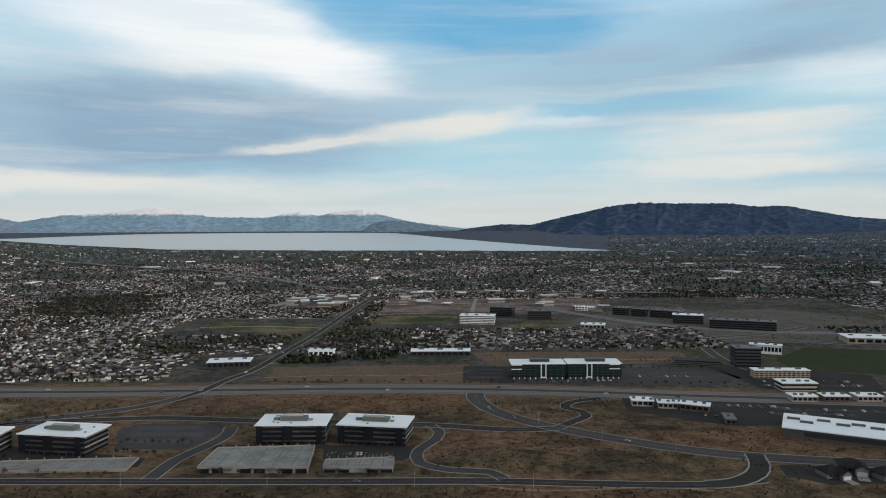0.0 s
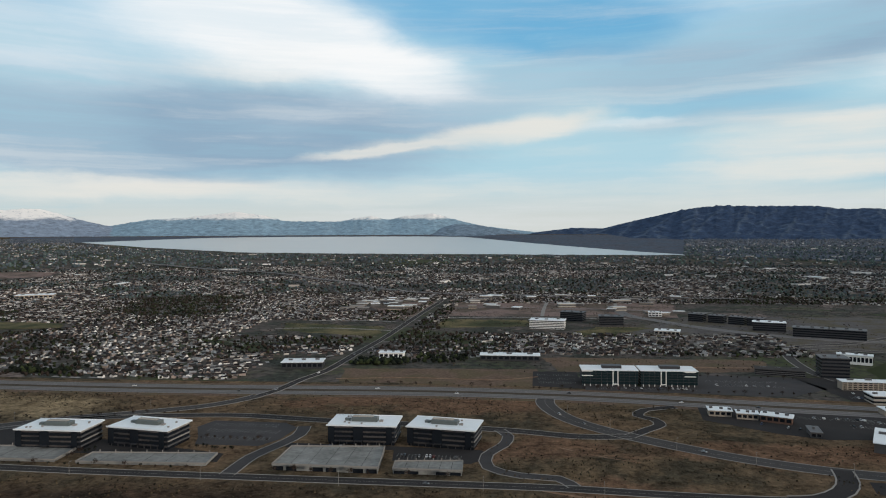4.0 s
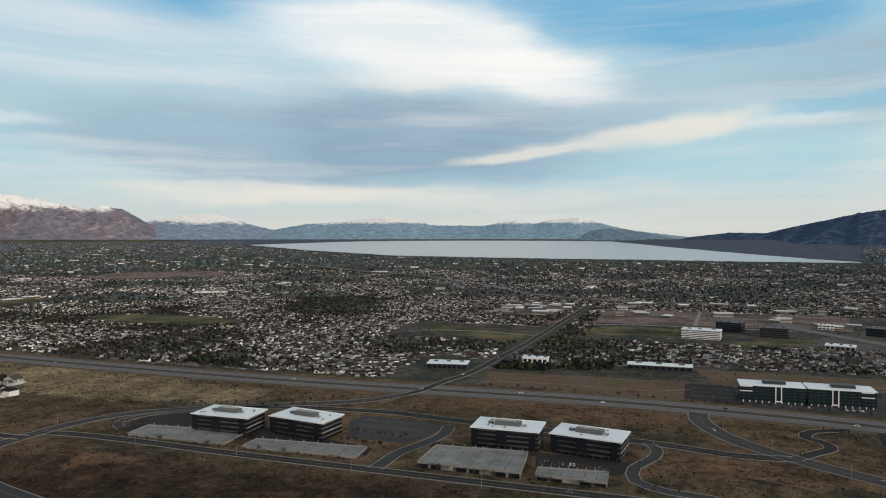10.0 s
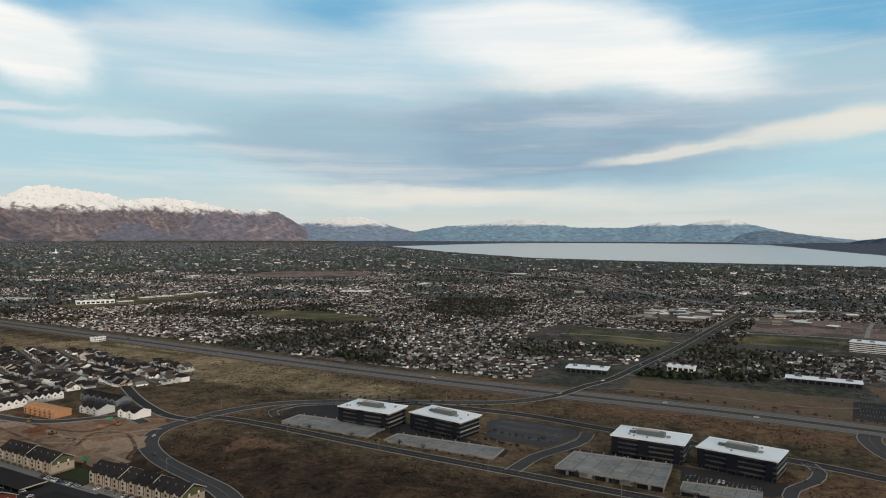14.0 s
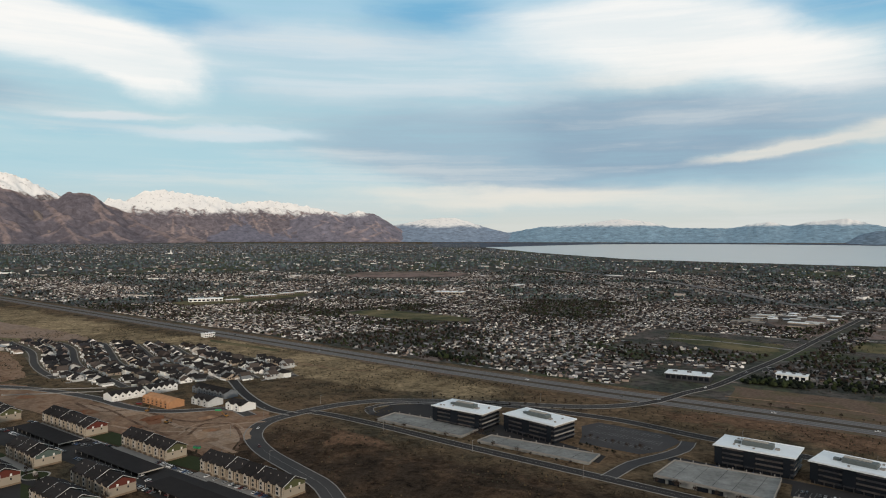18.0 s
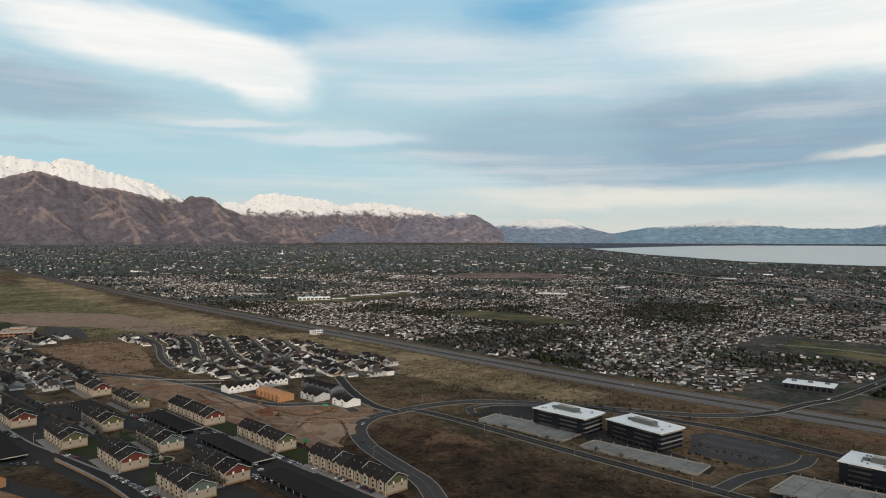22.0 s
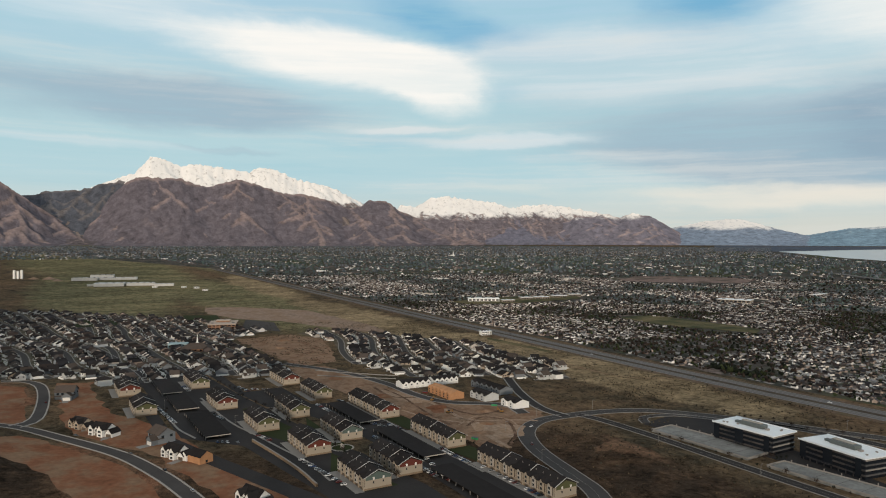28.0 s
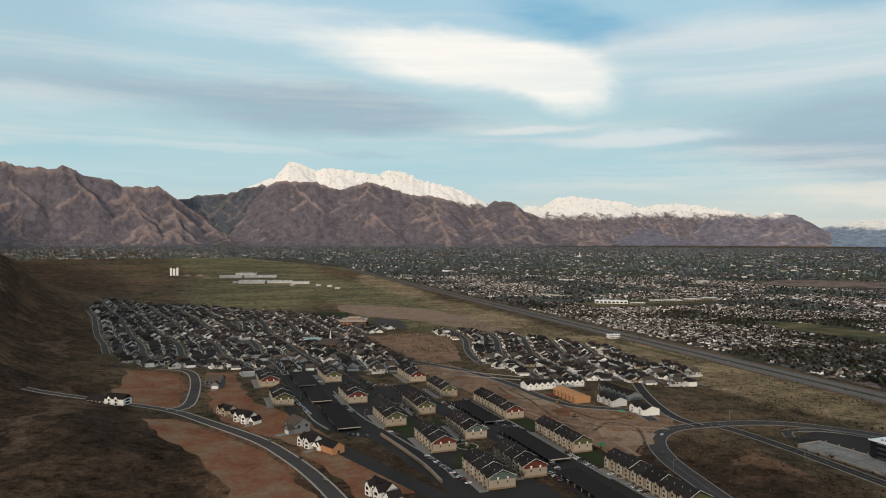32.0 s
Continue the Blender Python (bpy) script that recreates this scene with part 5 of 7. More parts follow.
def carport(x0, x1, y0, y1):
    top = tagged(new("carport"), "long flat black carport roof on posts over parked cars", "carport", "carports")
    L, Wd = x1 - x0, y1 - y0
    cover = part("roof", Shape().box(-L / 2, -Wd / 2, 3.0, L / 2, Wd / 2, 3.3), SHINGLE, top)
    part("fascia", Shape().box(L / 2, -Wd / 2, 2.6, L / 2 + 0.2, Wd / 2, 3.4), LIGHT_PANEL, cover, "pale end fascia")
    n = max(3, int(L / 9))
    for i in range(n + 1):
        for s in (-1,):
            px, py = -L / 2 + 0.4 + (L - 0.8) * i / n, s * (Wd / 2 - 0.5)
            part("post", Shape().box(px - 0.2, py - 0.2, 0, px + 0.2, py + 0.2, 3.0), KERB, top)
    return stand(top, (x0 + x1) / 2, (y0 + y1) / 2)


for x0, x1, y0, y1 in ((-912, -822, 119, 140), (-812, -736, 121, 142), (-722, -622, 125, 147), (-790, -715, 225, 245), (-690, -600, 262, 282), (-575, -478, 264, 284), (-455, -360, 256, 276), (-345, -300, 254, 272)):
    carport(x0, x1, y0, y1)

# ---- cars ----
CAR_PAINTS = [material("car_white", rgb(0.7, 0.7, 0.7), 0.3), material("car_silver", rgb(0.4, 0.41, 0.42), 0.3, 0.4), material("car_black", rgb(0.02, 0.02, 0.022), 0.25), material("car_grey", rgb(0.1, 0.105, 0.11), 0.3), material("car_red", rgb(0.12, 0.02, 0.018), 0.3), material("car_blue", rgb(0.03, 0.06, 0.14), 0.3)]
CAR_WORDS = ["white", "silver", "black", "dark grey", "red", "dark blue"]


def car(kind):
    top = tagged(new("parked_car"), "%s passenger car standing on asphalt" % CAR_WORDS[kind], "car", "parked cars")
    part("body", Shape().solid([(-2.3, -0.9, 0.35), (2.3, -0.9, 0.35), (2.3, 0.9, 0.35), (-2.3, 0.9, 0.35), (-2.25, -0.88, 0.95), (2.2, -0.88, 0.85), (2.2, 0.88, 0.85), (-2.25, 0.88, 0.95)],
                               [(3, 2, 1, 0), (4, 5, 6, 7), (0, 1, 5, 4), (1, 2, 6, 5), (2, 3, 7, 6), (3, 0, 4, 7)]), CAR_PAINTS[kind], top)
    part("cabin_glass", Shape().solid([(-1.9, -0.82, 0.9), (1.1, -0.82, 0.88), (1.1, 0.82, 0.88), (-1.9, 0.82, 0.9), (-1.4, -0.68, 1.42), (0.4, -0.68, 1.42), (0.4, 0.68, 1.42), (-1.4, 0.68, 1.42)],
                                  [(0, 1, 5, 4), (1, 2, 6, 5), (2, 3, 7, 6), (3, 0, 4, 7)]), PANE, top)
    part("roof_panel", Shape().box(-1.4, -0.68, 1.42, 0.4, 0.68, 1.48), CAR_PAINTS[kind], top)
    return top


cars = []
for k in range(6):
    cars.append(car(k))
used_car = [False] * 6
pick = random.Random(11)


def park(x, y, turn=90.0, z=0.12):
    k = pick.choice([0, 0, 0, 1, 1, 2, 2, 3, 3, 3, 4, 5])
    m = place_at(x, y, turn + pick.uniform(-3, 3) + pick.choice([0, 180]), z)
    if not used_car[k]:
        used_car[k] = True
        cars[k].matrix_world = m
    else:
        copy_thing(cars[k], m)


def car_row(x0, y0, x1, y1, spacing, fill, turn=90.0):
    n = int(math.hypot(x1 - x0, y1 - y0) / spacing)
    for i in range(n):
        if pick.random() < fill:
            t = (i + 0.5) / n
            park(x0 + (x1 - x0) * t, y0 + (y1 - y0) * t, turn)


car_row(-765, 106, -690, 112, 3.4, 0.8)
car_row(-720, 151, -680, 156, 3.6, 0.6)
car_row(-530, 180, -440, 190, 3.4, 0.6)
car_row(-620, 168, -585, 176, 3.6, 0.5)
car_row(-612, 131, -600, 150, 4.0, 0.8, 0)
car_row(-700, 256, -580, 259, 3.2, 0.75)
car_row(-560, 258, -440, 254, 3.2, 0.55)
car_row(-500, 292, -455, 292, 3.0, 0.9)
car_row(-610, 286, -565, 290, 3.2, 0.6)
car_row(-720, 282, -690, 285, 3.4, 0.7)
car_row(-810, 215, -790, 245, 3.0, 0.8, 0)
car_row(-830, 205, -800, 210, 3.2, 0.7)
car_row(-450, 296, -370, 297, 3.6, 0.6)
car_row(-640, 266, -575, 282, 3.4, 0.6)
car_row(-482, 268, -425, 258, 3.4, 0.7)
car_row(-900, 148, -830, 150, 3.6, 0.4)
for x, y, a in ((-690, 28, 30), (-612, 64, 25), (-555, 82, 15), (-845, 6, 0), (-500, 92, 10)):
    park(x, y, a, 0.25)

# ---- single houses ----
ESTATE_WALLS = [WHITE_PAINT, material("light_grey_siding", rgb(0.42, 0.43, 0.43), 0.8, each=0.15), material("tan_siding", rgb(0.36, 0.30, 0.24), 0.8, each=0.2), material("slate_siding", rgb(0.15, 0.165, 0.18), 0.8, each=0.2), WHITE_PAINT]
WALL_WORDS = ["white", "light grey", "tan", "slate grey", "white"]


def house(kind, wall, roof, label, w=13.0, d=11.0, h=5.6):
    """A detached house: main block, garage wing with a front gable, porch, windows, driveway."""
    top = tagged(new("house"), label, "house", "estate houses")
    part("wall", Shape().box(-w / 2, -d / 2, 0, w / 2, d / 2, h), wall, top)
    if kind == 0:
        part("gable_wall", Shape().tent(-w / 2, -d / 2, w / 2, d / 2, h, 3.4), wall, top)
        part("roof", Shape().gable(-w / 2, -d / 2, w / 2, d / 2, h, 3.4, 0.6, 0.3), roof, top)
    elif kind == 1:
        part("roof", Shape().hip(-w / 2, -d / 2, w / 2, d / 2, h, 3.2, 0.6), roof, top)
    else:
        part("gable_wall", Shape().tent(-w / 2, -d / 2, w / 2, d / 2, h, 3.8, "y"), wall, top)
        part("roof", Shape().gable(-w / 2, -d / 2, w / 2, d / 2, h, 3.8, 0.6, 0.3, "y"), roof, top)
    gx = w / 2 - 3.4
    wing = part("garage", Shape().box(gx - 3.2, -d / 2 - 4, 0, gx + 3.2, -d / 2, 3.4).tent(gx - 3.2, -d / 2 - 4, gx + 3.2, -d / 2 + 2, 3.4, 2.2, "y"), wall, top)
    part("garage_roof", Shape().gable(gx - 3.2, -d / 2 - 4, gx + 3.2, -d / 2 + 3, 3.4, 2.2, 0.5, 0.25, "y"), roof, wing)
    part("garage_door", Shape().box(gx - 2.4, -d / 2 - 4.12, 0, gx + 2.4, -d / 2 - 3.95, 2.3), PALE_DOOR, wing)
    part("porch_roof", Shape().box(-w / 2 + 0.5, -d / 2 - 2, 2.8, gx - 3.4, -d / 2, 3.05), roof, top)
    for wx in (-w / 2 + 2.2, -w / 2 + 5.2):
        part("window", Shape().box(wx - 0.8, -d / 2 - 0.1, h - 2.2, wx + 0.8, -d / 2 + 0.1, h - 0.7), PANE, top)
    for wy in (-d / 4, d / 4):
        part("window", Shape().box(w / 2 - 0.1, wy - 0.8, h - 2.2, w / 2 + 0.1, wy + 0.8, h - 0.7), PANE, top)
    part("driveway", Shape().box(gx - 2.7, -d / 2 - 11, 0.02, gx + 2.7, -d / 2 - 4, 0.14), KERB, top)
    return top


models = []
for kind in (0, 1, 2):
    for k, wall in enumerate(ESTATE_WALLS):
        roof = SHINGLE if (k + kind) % 3 else BROWN_SHINGLE
        tall = 5.6 if (k + kind) % 2 else 3.4
        shape = ("gabled", "hip-roofed", "front-gabled")[kind]
        models.append([house(kind, wall, roof, "%s %s new house with %s shingle roof and driveway" % (WALL_WORDS[k], shape, "charcoal" if roof is SHINGLE else "brown"), 12.5 + kind, 10.5, tall), False])


def build_house(x, y, turn, k=None, size=1.0):
    k = pick.randrange(len(models)) if k is None else k
    ob, used = models[k]
    m = place_at(x, y, turn) @ Matrix.Scale(size * pick.uniform(0.92, 1.1), 4)
    if used:
        copy_thing(ob, m)
    else:
        ob.matrix_world, models[k][1] = m, True


WEST = [(-1600, -206), (-1120, -120), (-1005, -62), (-975, 66), (-905, 66), (-905, 92), (-930, 200), (-880, 235), (-900, 290), (-945, 300), (-1240, 290), (-1330, 390), (-1616, 290), (-1921, 31), (-2009, -211)]
EAST = [(-930, 385), (-1140, 445), (-1260, 420), (-1290, 480), (-1150, 570), (-1003, 645), (-756, 637), (-668, 580), (-740, 500), (-760, 440), (-780, 415)]


SOUTH_WEST, NORTH_WEST = "south", "north"


def bend(x, y):
    """Streets that wander a little."""
    w = noise.noise_vector(Vector((x / 210, y / 210, 4.0)))
    return x + w.x * 14, y + w.y * 22


def lots(outline, angle, lot, block, shift=0.0):
    """House places along parallel streets inside an outline: x, y, turn."""
    c, q = math.cos(radians(angle)), math.sin(radians(angle))
    xs, ys = [p[0] for p in outline], [p[1] for p in outline]
    cx, cy = (min(xs) + max(xs)) / 2, (min(ys) + max(ys)) / 2
    reach = int(max(max(xs) - min(xs), max(ys) - min(ys)))
    out = []
    for row in range(-reach // int(block), reach // int(block) + 1):
        for side, face in ((15.5, 0), (block - 15.5, 180)):
            v = row * block + side + shift
            for i in range(-reach // int(lot), reach // int(lot) + 1):
                uu = i * lot + pick.uniform(-3, 3)
                x, y = bend(cx + c * uu - q * v, cy + q * uu + c * v)
                if pick.random() < 0.07:
                    continue
                if inside(np.array([x]), np.array([y]), outline)[0]:
                    out.append((x, y, angle + face + pick.uniform(-16, 16) + (90 if pick.random() < 0.3 else 0)))
    return out


def lanes(name, part_of, angle, block, shift=0.0, width=7.6):
    """The streets between those houses, within one part of the estate."""
    outline = EAST if part_of is EAST else WEST
    c, q = math.cos(radians(angle)), math.sin(radians(angle))
    xs, ys = [p[0] for p in outline], [p[1] for p in outline]
    cx, cy = (min(xs) + max(xs)) / 2, (min(ys) + max(ys)) / 2
    reach = int(max(max(xs) - min(xs), max(ys) - min(ys)))
    for row in range(-reach // int(block), reach // int(block) + 1):
        v = row * block + shift - 2
        u = np.arange(-reach, reach, 10.0)
        both = np.array([bend(cx + c * k - q * v, cy + q * k + c * v) for k in u])
        x, y = both[:, 0], both[:, 1]
        ok = inside(x, y, outline) & (part_of is EAST or (y < 130 + 0.03 * x) == (part_of is SOUTH_WEST))
        if ok.sum() > 4:
            k = np.nonzero(ok)[0]
            line = np.stack([x[k[0]:k[-1] + 1], y[k[0]:k[-1] + 1]], 1)
            top = ribbon(name, line, width / 2, -width / 2, OLD_ASPHALT, 0.15)
            tagged(top, "grey residential street between rows of houses", "road", kind="structure")
            ribbon("kerb", line, width / 2 + 1.8, width / 2 + 0.7, KERB, 0.22, top, 0.2)
            ribbon("kerb", line, -width / 2 - 0.7, -width / 2 - 1.8, KERB, 0.22, top, 0.2)


patch("west_yards", WEST, material("mixed_yards", rgb(0.075, 0.07, 0.05), 0.95, vary=0.4, scale=0.06, fine=0.5, second=rgb(0.13, 0.105, 0.08)), 0.06, "small yards of dry lawn and dirt", "yards")
patch("east_yards", EAST, material("new_yards", rgb(0.085, 0.075, 0.05), 0.95, vary=0.4, scale=0.06, fine=0.5, second=rgb(0.14, 0.11, 0.085)), 0.06, "small yards of dry lawn and dirt", "yards")
lanes("west_street", SOUTH_WEST, 11, 52)
lanes("west_street", NORTH_WEST, 2, 52)
lanes("east_street", EAST, -14, 48)
ESTATE_ROOF = material("weathered_grey_roof", rgb(0.060, 0.053, 0.049), 0.9, island=0.4)
homes = [h for h in lots(WEST, 11, 17.5, 52) if h[1] < 130 + 0.03 * h[0]] + [h for h in lots(WEST, 2, 17.0, 52) if h[1] >= 130 + 0.03 * h[0]] + lots(EAST, -14, 15.0, 48)
homes.sort(key=lambda p: math.hypot(p[0], p[1]))
for x, y, t in homes[:195]:
    build_house(x, y, t)
rest = np.array(homes[195:])
if len(rest):
    k = len(rest)
    bulk_houses("outer_estate_houses", rest[:, 0], rest[:, 1], np.radians(rest[:, 2]), rng.uniform(9.5, 12.5, k), rng.uniform(12, 16, k), rng.uniform(2.6, 4.8, k), rng.uniform(2.6, 3.8, k), "rows of white and grey new houses with dark roofs", [HOUSE_WALLS[0], HOUSE_WALLS[1], HOUSE_WALLS[2], HOUSE_WALLS[3]], [HOUSE_ROOFS[0], HOUSE_ROOFS[2], HOUSE_ROOFS[3], SHINGLE, ESTATE_ROOF])
# houses that stand apart along the hill street
for x, y, t, k in ((-862, 26, 70, 3), (-640, 92, 20, 3)):
    build_house(x, y, t, k, 1.5)

# white gabled rows, the frame under construction and the first finished homes at the site street
def gabled_row(x0, x1, y0, y1, wall, roof, label, n, face="x", name="townhome_row"):
    top = tagged(new(name), label, "townhouse", "new townhomes")
    L, Wd, H = x1 - x0, y1 - y0, 6.2
    part("wall", Shape().box(-L / 2, -Wd / 2, 0, L / 2, Wd / 2, H), wall, top)
    part("roof", Shape().gable(-L / 2, -Wd / 2, L / 2, Wd / 2, H, 3.2, 0.5, 0.3, "y" if face == "x" else "x"), roof, top)
    part("gable_wall", Shape().tent(-L / 2, -Wd / 2, L / 2, Wd / 2, H, 3.2, "y" if face == "x" else "x"), wall, top)
    for i in range(n):
        if face == "x":
            c, u = -Wd / 2 + Wd * (i + 0.5) / n, Wd / n
            peak = part("front_gable", Shape().box(L / 2 - 1, c - u * 0.42, 0, L / 2 + 1.2, c + u * 0.42, H).tent(L / 2 - 4, c - u * 0.42, L / 2 + 1.2, c + u * 0.42, H, 2.6), wall, top)
            part("gable_roof", Shape().gable(L / 2 - 5, c - u * 0.42, L / 2 + 1.2, c + u * 0.42, H, 2.6, 0.3, 0.25), roof, peak)
            part("garage_door", Shape().box(L / 2 + 1.15, c - u * 0.28, 0, L / 2 + 1.35, c + u * 0.28, 2.3), PALE_DOOR, peak)
            part("window", Shape().box(L / 2 + 1.15, c - 0.9, 3.8, L / 2 + 1.35, c + 0.9, 5.3), PANE, peak)
        else:
            c, u = -L / 2 + L * (i + 0.5) / n, L / n
            peak = part("front_gable", Shape().box(c - u * 0.36, -Wd / 2 - 1.2, 0, c + u * 0.36, -Wd / 2 + 1, H).tent(c - u * 0.36, -Wd / 2 - 1.2, c + u * 0.36, -Wd / 2 + 4, H, 2.4, "y"), wall, top)
            part("gable_roof", Shape().gable(c - u * 0.36, -Wd / 2 - 1.2, c + u * 0.36, -Wd / 2 + 5, H, 2.4, 0.3, 0.25, "y"), roof, peak)
            for z in (1.0, 3.8):
                part("window", Shape().box(c - 0.9, -Wd / 2 - 1.35, z, c + 0.9, -Wd / 2 - 1.15, z + 1.4), PANE, peak)
    return stand(top, (x0 + x1) / 2, (y0 + y1) / 2)


gabled_row(-742, -724, 371, 409, WHITE_PAINT, SHINGLE, "white gabled townhome row with pale garage doors", 5)
gabled_row(-742, -724, 414, 448, WHITE_PAINT, SHINGLE, "white gabled townhome row with pale garage doors", 5)
gabled_row(-697, -648, 391, 409, CONSTRUCTION_WOOD, CONSTRUCTION_WOOD, "townhome row under construction in bare orange sheathing", 6, "y", "unfinished_row")
gabled_row(-652, -622, 420, 438, ESTATE_WALLS[1], SHINGLE, "light grey gabled townhome row with charcoal roof", 3, "y")
gabled_row(-700, -640, 452, 470, ESTATE_WALLS[3], SHINGLE, "slate grey townhome row with dark roof", 6, "y")
gabled_row(-604, -578, 428, 446, WHITE_PAINT, SHINGLE, "white end home with dark roof at the loop road", 2, "y")


# white yard fences between the gardens
def fence(x, y, turn, long):
    top = tagged(new("yard_fence"), "white vinyl yard fence between gardens", "fence", "yard fences")
    part("panel", Shape().box(-long / 2, -0.06, 0.1, long / 2, 0.06, 1.8), WHITE_PAINT, top)
    part("rail", Shape().box(-long / 2, -0.12, 1.7, long / 2, 0.12, 1.95), WHITE_PAINT, top)
    for i in range(3):
        px = -long / 2 + long * i / 2
        part("post", Shape().box(px - 0.12, -0.12, 0, px + 0.12, 0.12, 2.1), WHITE_PAINT, top)
    return stand(top, x, y, turn)


model = None
for n, (x, y, t) in enumerate(homes[:195]):
    if n % 4:
        continue
    c, q = math.cos(radians(t)), math.sin(radians(t))
    fx, fy = x - q * 11.0, y + c * 11.0
    if model is None:
        model = fence(fx, fy, t, 15.5)
    else:
        copy_thing(model, place_at(fx, fy, t))


# the fences further off, joined
fx, fy, ft = [], [], []
for n, (x, y, t) in enumerate(homes):
    if n >= 195 or n % 4:
        for off, turn in ((10.5, 0), (-9, 90)):
            a = radians(t + turn)
            fx.append(x - math.sin(a) * abs(off)), fy.append(y + math.cos(a) * abs(off)), ft.append(a)
far = Shape()
for x, y, a in zip(fx, fy, ft):
    m = place_at(x, y, math.degrees(a))
    far.solid([m @ Vector(p) for p in ((-6.5, -0.08, 0), (6.5, -0.08, 0), (6.5, 0.08, 0), (-6.5, 0.08, 0), (-6.5, -0.08, 1.9), (6.5, -0.08, 1.9), (6.5, 0.08, 1.9), (-6.5, 0.08, 1.9))], [(4, 5, 6, 7), (0, 1, 5, 4), (1, 2, 6, 5), (2, 3, 7, 6), (3, 0, 4, 7)])
tagged(new("garden_fencing", far.data("garden_fencing", WHITE_PAINT)), "white vinyl fencing between estate gardens", "fencing", kind="stuff")


# ---- trees and shrubs near the viewer ----
BARK = material("tree_bark", rgb(0.07, 0.055, 0.045), 0.95)


def tree(seed, tall, wide, mat, label):
    r = random.Random(seed)
    top = tagged(new("tree"), label, "tree", "young street trees")
    part("trunk", Shape().drum(0, 0, 0, tall * 0.55, 0.16, 0.08, 6), BARK, top)
    for k in range(3):
        a = r.uniform(0, 6.28)
        limb = Shape()
        p0, p1 = (0, 0, tall * (0.3 + 0.1 * k)), (math.cos(a) * wide * 0.5, math.sin(a) * wide * 0.5, tall * (0.6 + 0.1 * k))
        limb.solid([(p0[0] - 0.06, p0[1], p0[2]), (p0[0] + 0.06, p0[1], p0[2]), (p0[0], p0[1] + 0.1, p0[2]), (p1[0] - 0.03, p1[1], p1[2]), (p1[0] + 0.03, p1[1], p1[2]), (p1[0], p1[1] + 0.05, p1[2])], [(0, 1, 4, 3), (1, 2, 5, 4), (2, 0, 3, 5)])
        part("limb", limb, BARK, top)
    crown = Shape()
    for k in range(70):
        a, b = r.uniform(0, 6.28), r.gauss(0, 0.5)
        rad = wide * abs(r.gauss(0.55, 0.25)) * math.cos(min(1.4, abs(b)))
        c = Vector((math.cos(a) * rad, math.sin(a) * rad, tall * (0.62 + 0.22 * b)))
        e = [Vector((r.uniform(-1, 1), r.uniform(-1, 1), r.uniform(-1, 1))) * 0.42 for _ in range(4)]
        crown.solid([c + v for v in e], [(0, 1, 2), (0, 2, 3), (0, 3, 1), (1, 3, 2)])
    part("crown", crown, mat, top)
    return top


KINDS = [tree(1, 5.0, 2.0, TREES[1], "small budding brown street tree"), tree(2, 4.5, 1.7, TREES[0], "small dark evergreen tree"), tree(3, 5.5, 2.2, TREES[2], "young green street tree"), tree(4, 6.5, 2.6, TREES[1], "bare budding tree with brown crown")]
fresh = [True] * 4


def plant(x, y, k=None):
    k = pick.randrange(4) if k is None else k
    m = place_at(x, y, pick.uniform(0, 360)) @ Matrix.Scale(pick.uniform(0.75, 1.2), 4)
    if fresh[k]:
        KINDS[k].matrix_world, fresh[k] = m, False
    else:
        copy_thing(KINDS[k], m)


def tree_row(x0, y0, x1, y1, n, kinds=(0, 1, 2, 3), spread=1.5):
    for i in range(n):
        t = (i + 0.5) / n
        plant(x0 + (x1 - x0) * t + pick.uniform(-spread, spread), y0 + (y1 - y0) * t + pick.uniform(-spread, spread), pick.choice(kinds))


tree_row(-262, 532, -222, 530, 12, (0, 1), 3)
tree_row(-268, 556, -200, 552, 10, (0, 2))
tree_row(-480, 590, -320, 668, 16, (0, 3), 2)
tree_row(-470, 592, -300, 640, 12, (0, 3), 2)
tree_row(-450, 481, -235, 483, 18, (0, 1, 2), 1)
tree_row(-180, 481, -40, 480, 10, (0, 2), 1)
tree_row(-345, 495, -335, 520, 6, (1, 1, 2), 2)
tree_row(-700, 205, -450, 226, 26, (0, 1, 2, 3), 4)
tree_row(-880, 190, -700, 200, 12, (0, 3), 4)
tree_row(-760, 112, -680, 100, 6, (0, 1), 3)
tree_row(-600, 316, -470, 322, 14, (1, 0), 2)
tree_row(20, 765, 330, 752, 24, (0, 3), 3)
tree_row(215, 845, 330, 838, 10, (0, 3), 3)
tree_row(-200, 770, 30, 766, 14, (0, 3), 3)

# sagebrush and tufts over the open fields, too many to count
n = 60000
x, y = rng.uniform(-1500, 420, n), rng.uniform(150, 730, n)
free = (y < freeway_y(x) - 26) & (np.hypot(x, y) < 1500)
for x0, y0, x1, y1 in ((-1300, 60, -440, 250), (-900, 60, -340, 325), (-460, 480, -18, 640), (170, 590, 470, 720), (-560, 440, -500, 520)):
    free &= ~((x > x0) & (x < x1) & (y > y0) & (y < y1))
free &= ~inside(x, y, WEST) & ~inside(x, y, EAST) & ~inside(x, y, [(-925, 296), (-915, 345), (-740, 500), (-560, 460), (-480, 345), (-470, 326)])
for pts in ([(-300, 300), (-394, 345), (-503, 385), (-531, 455), (-505, 545), (-420, 606), (-313, 660), (-258, 735)], [(-528, 470), (-338, 473), (30, 469), (220, 470)], [(-370, 618), (-182, 622), (-3, 603), (99, 594)], [(35, 738), (42, 665), (99, 594), (232, 519), (500, 470)], [(-530, 455), (-640, 480), (-800, 560)]):
    for q in smoothed(pts, 6.0):
        free &= np.hypot(x - q[0], y - q[1]) > 12
thick = np.array([noise.fractal(Vector((a / 60, b / 60, 5.0)), 0.8, 2.0, 4) for a, b in zip(x, y)])
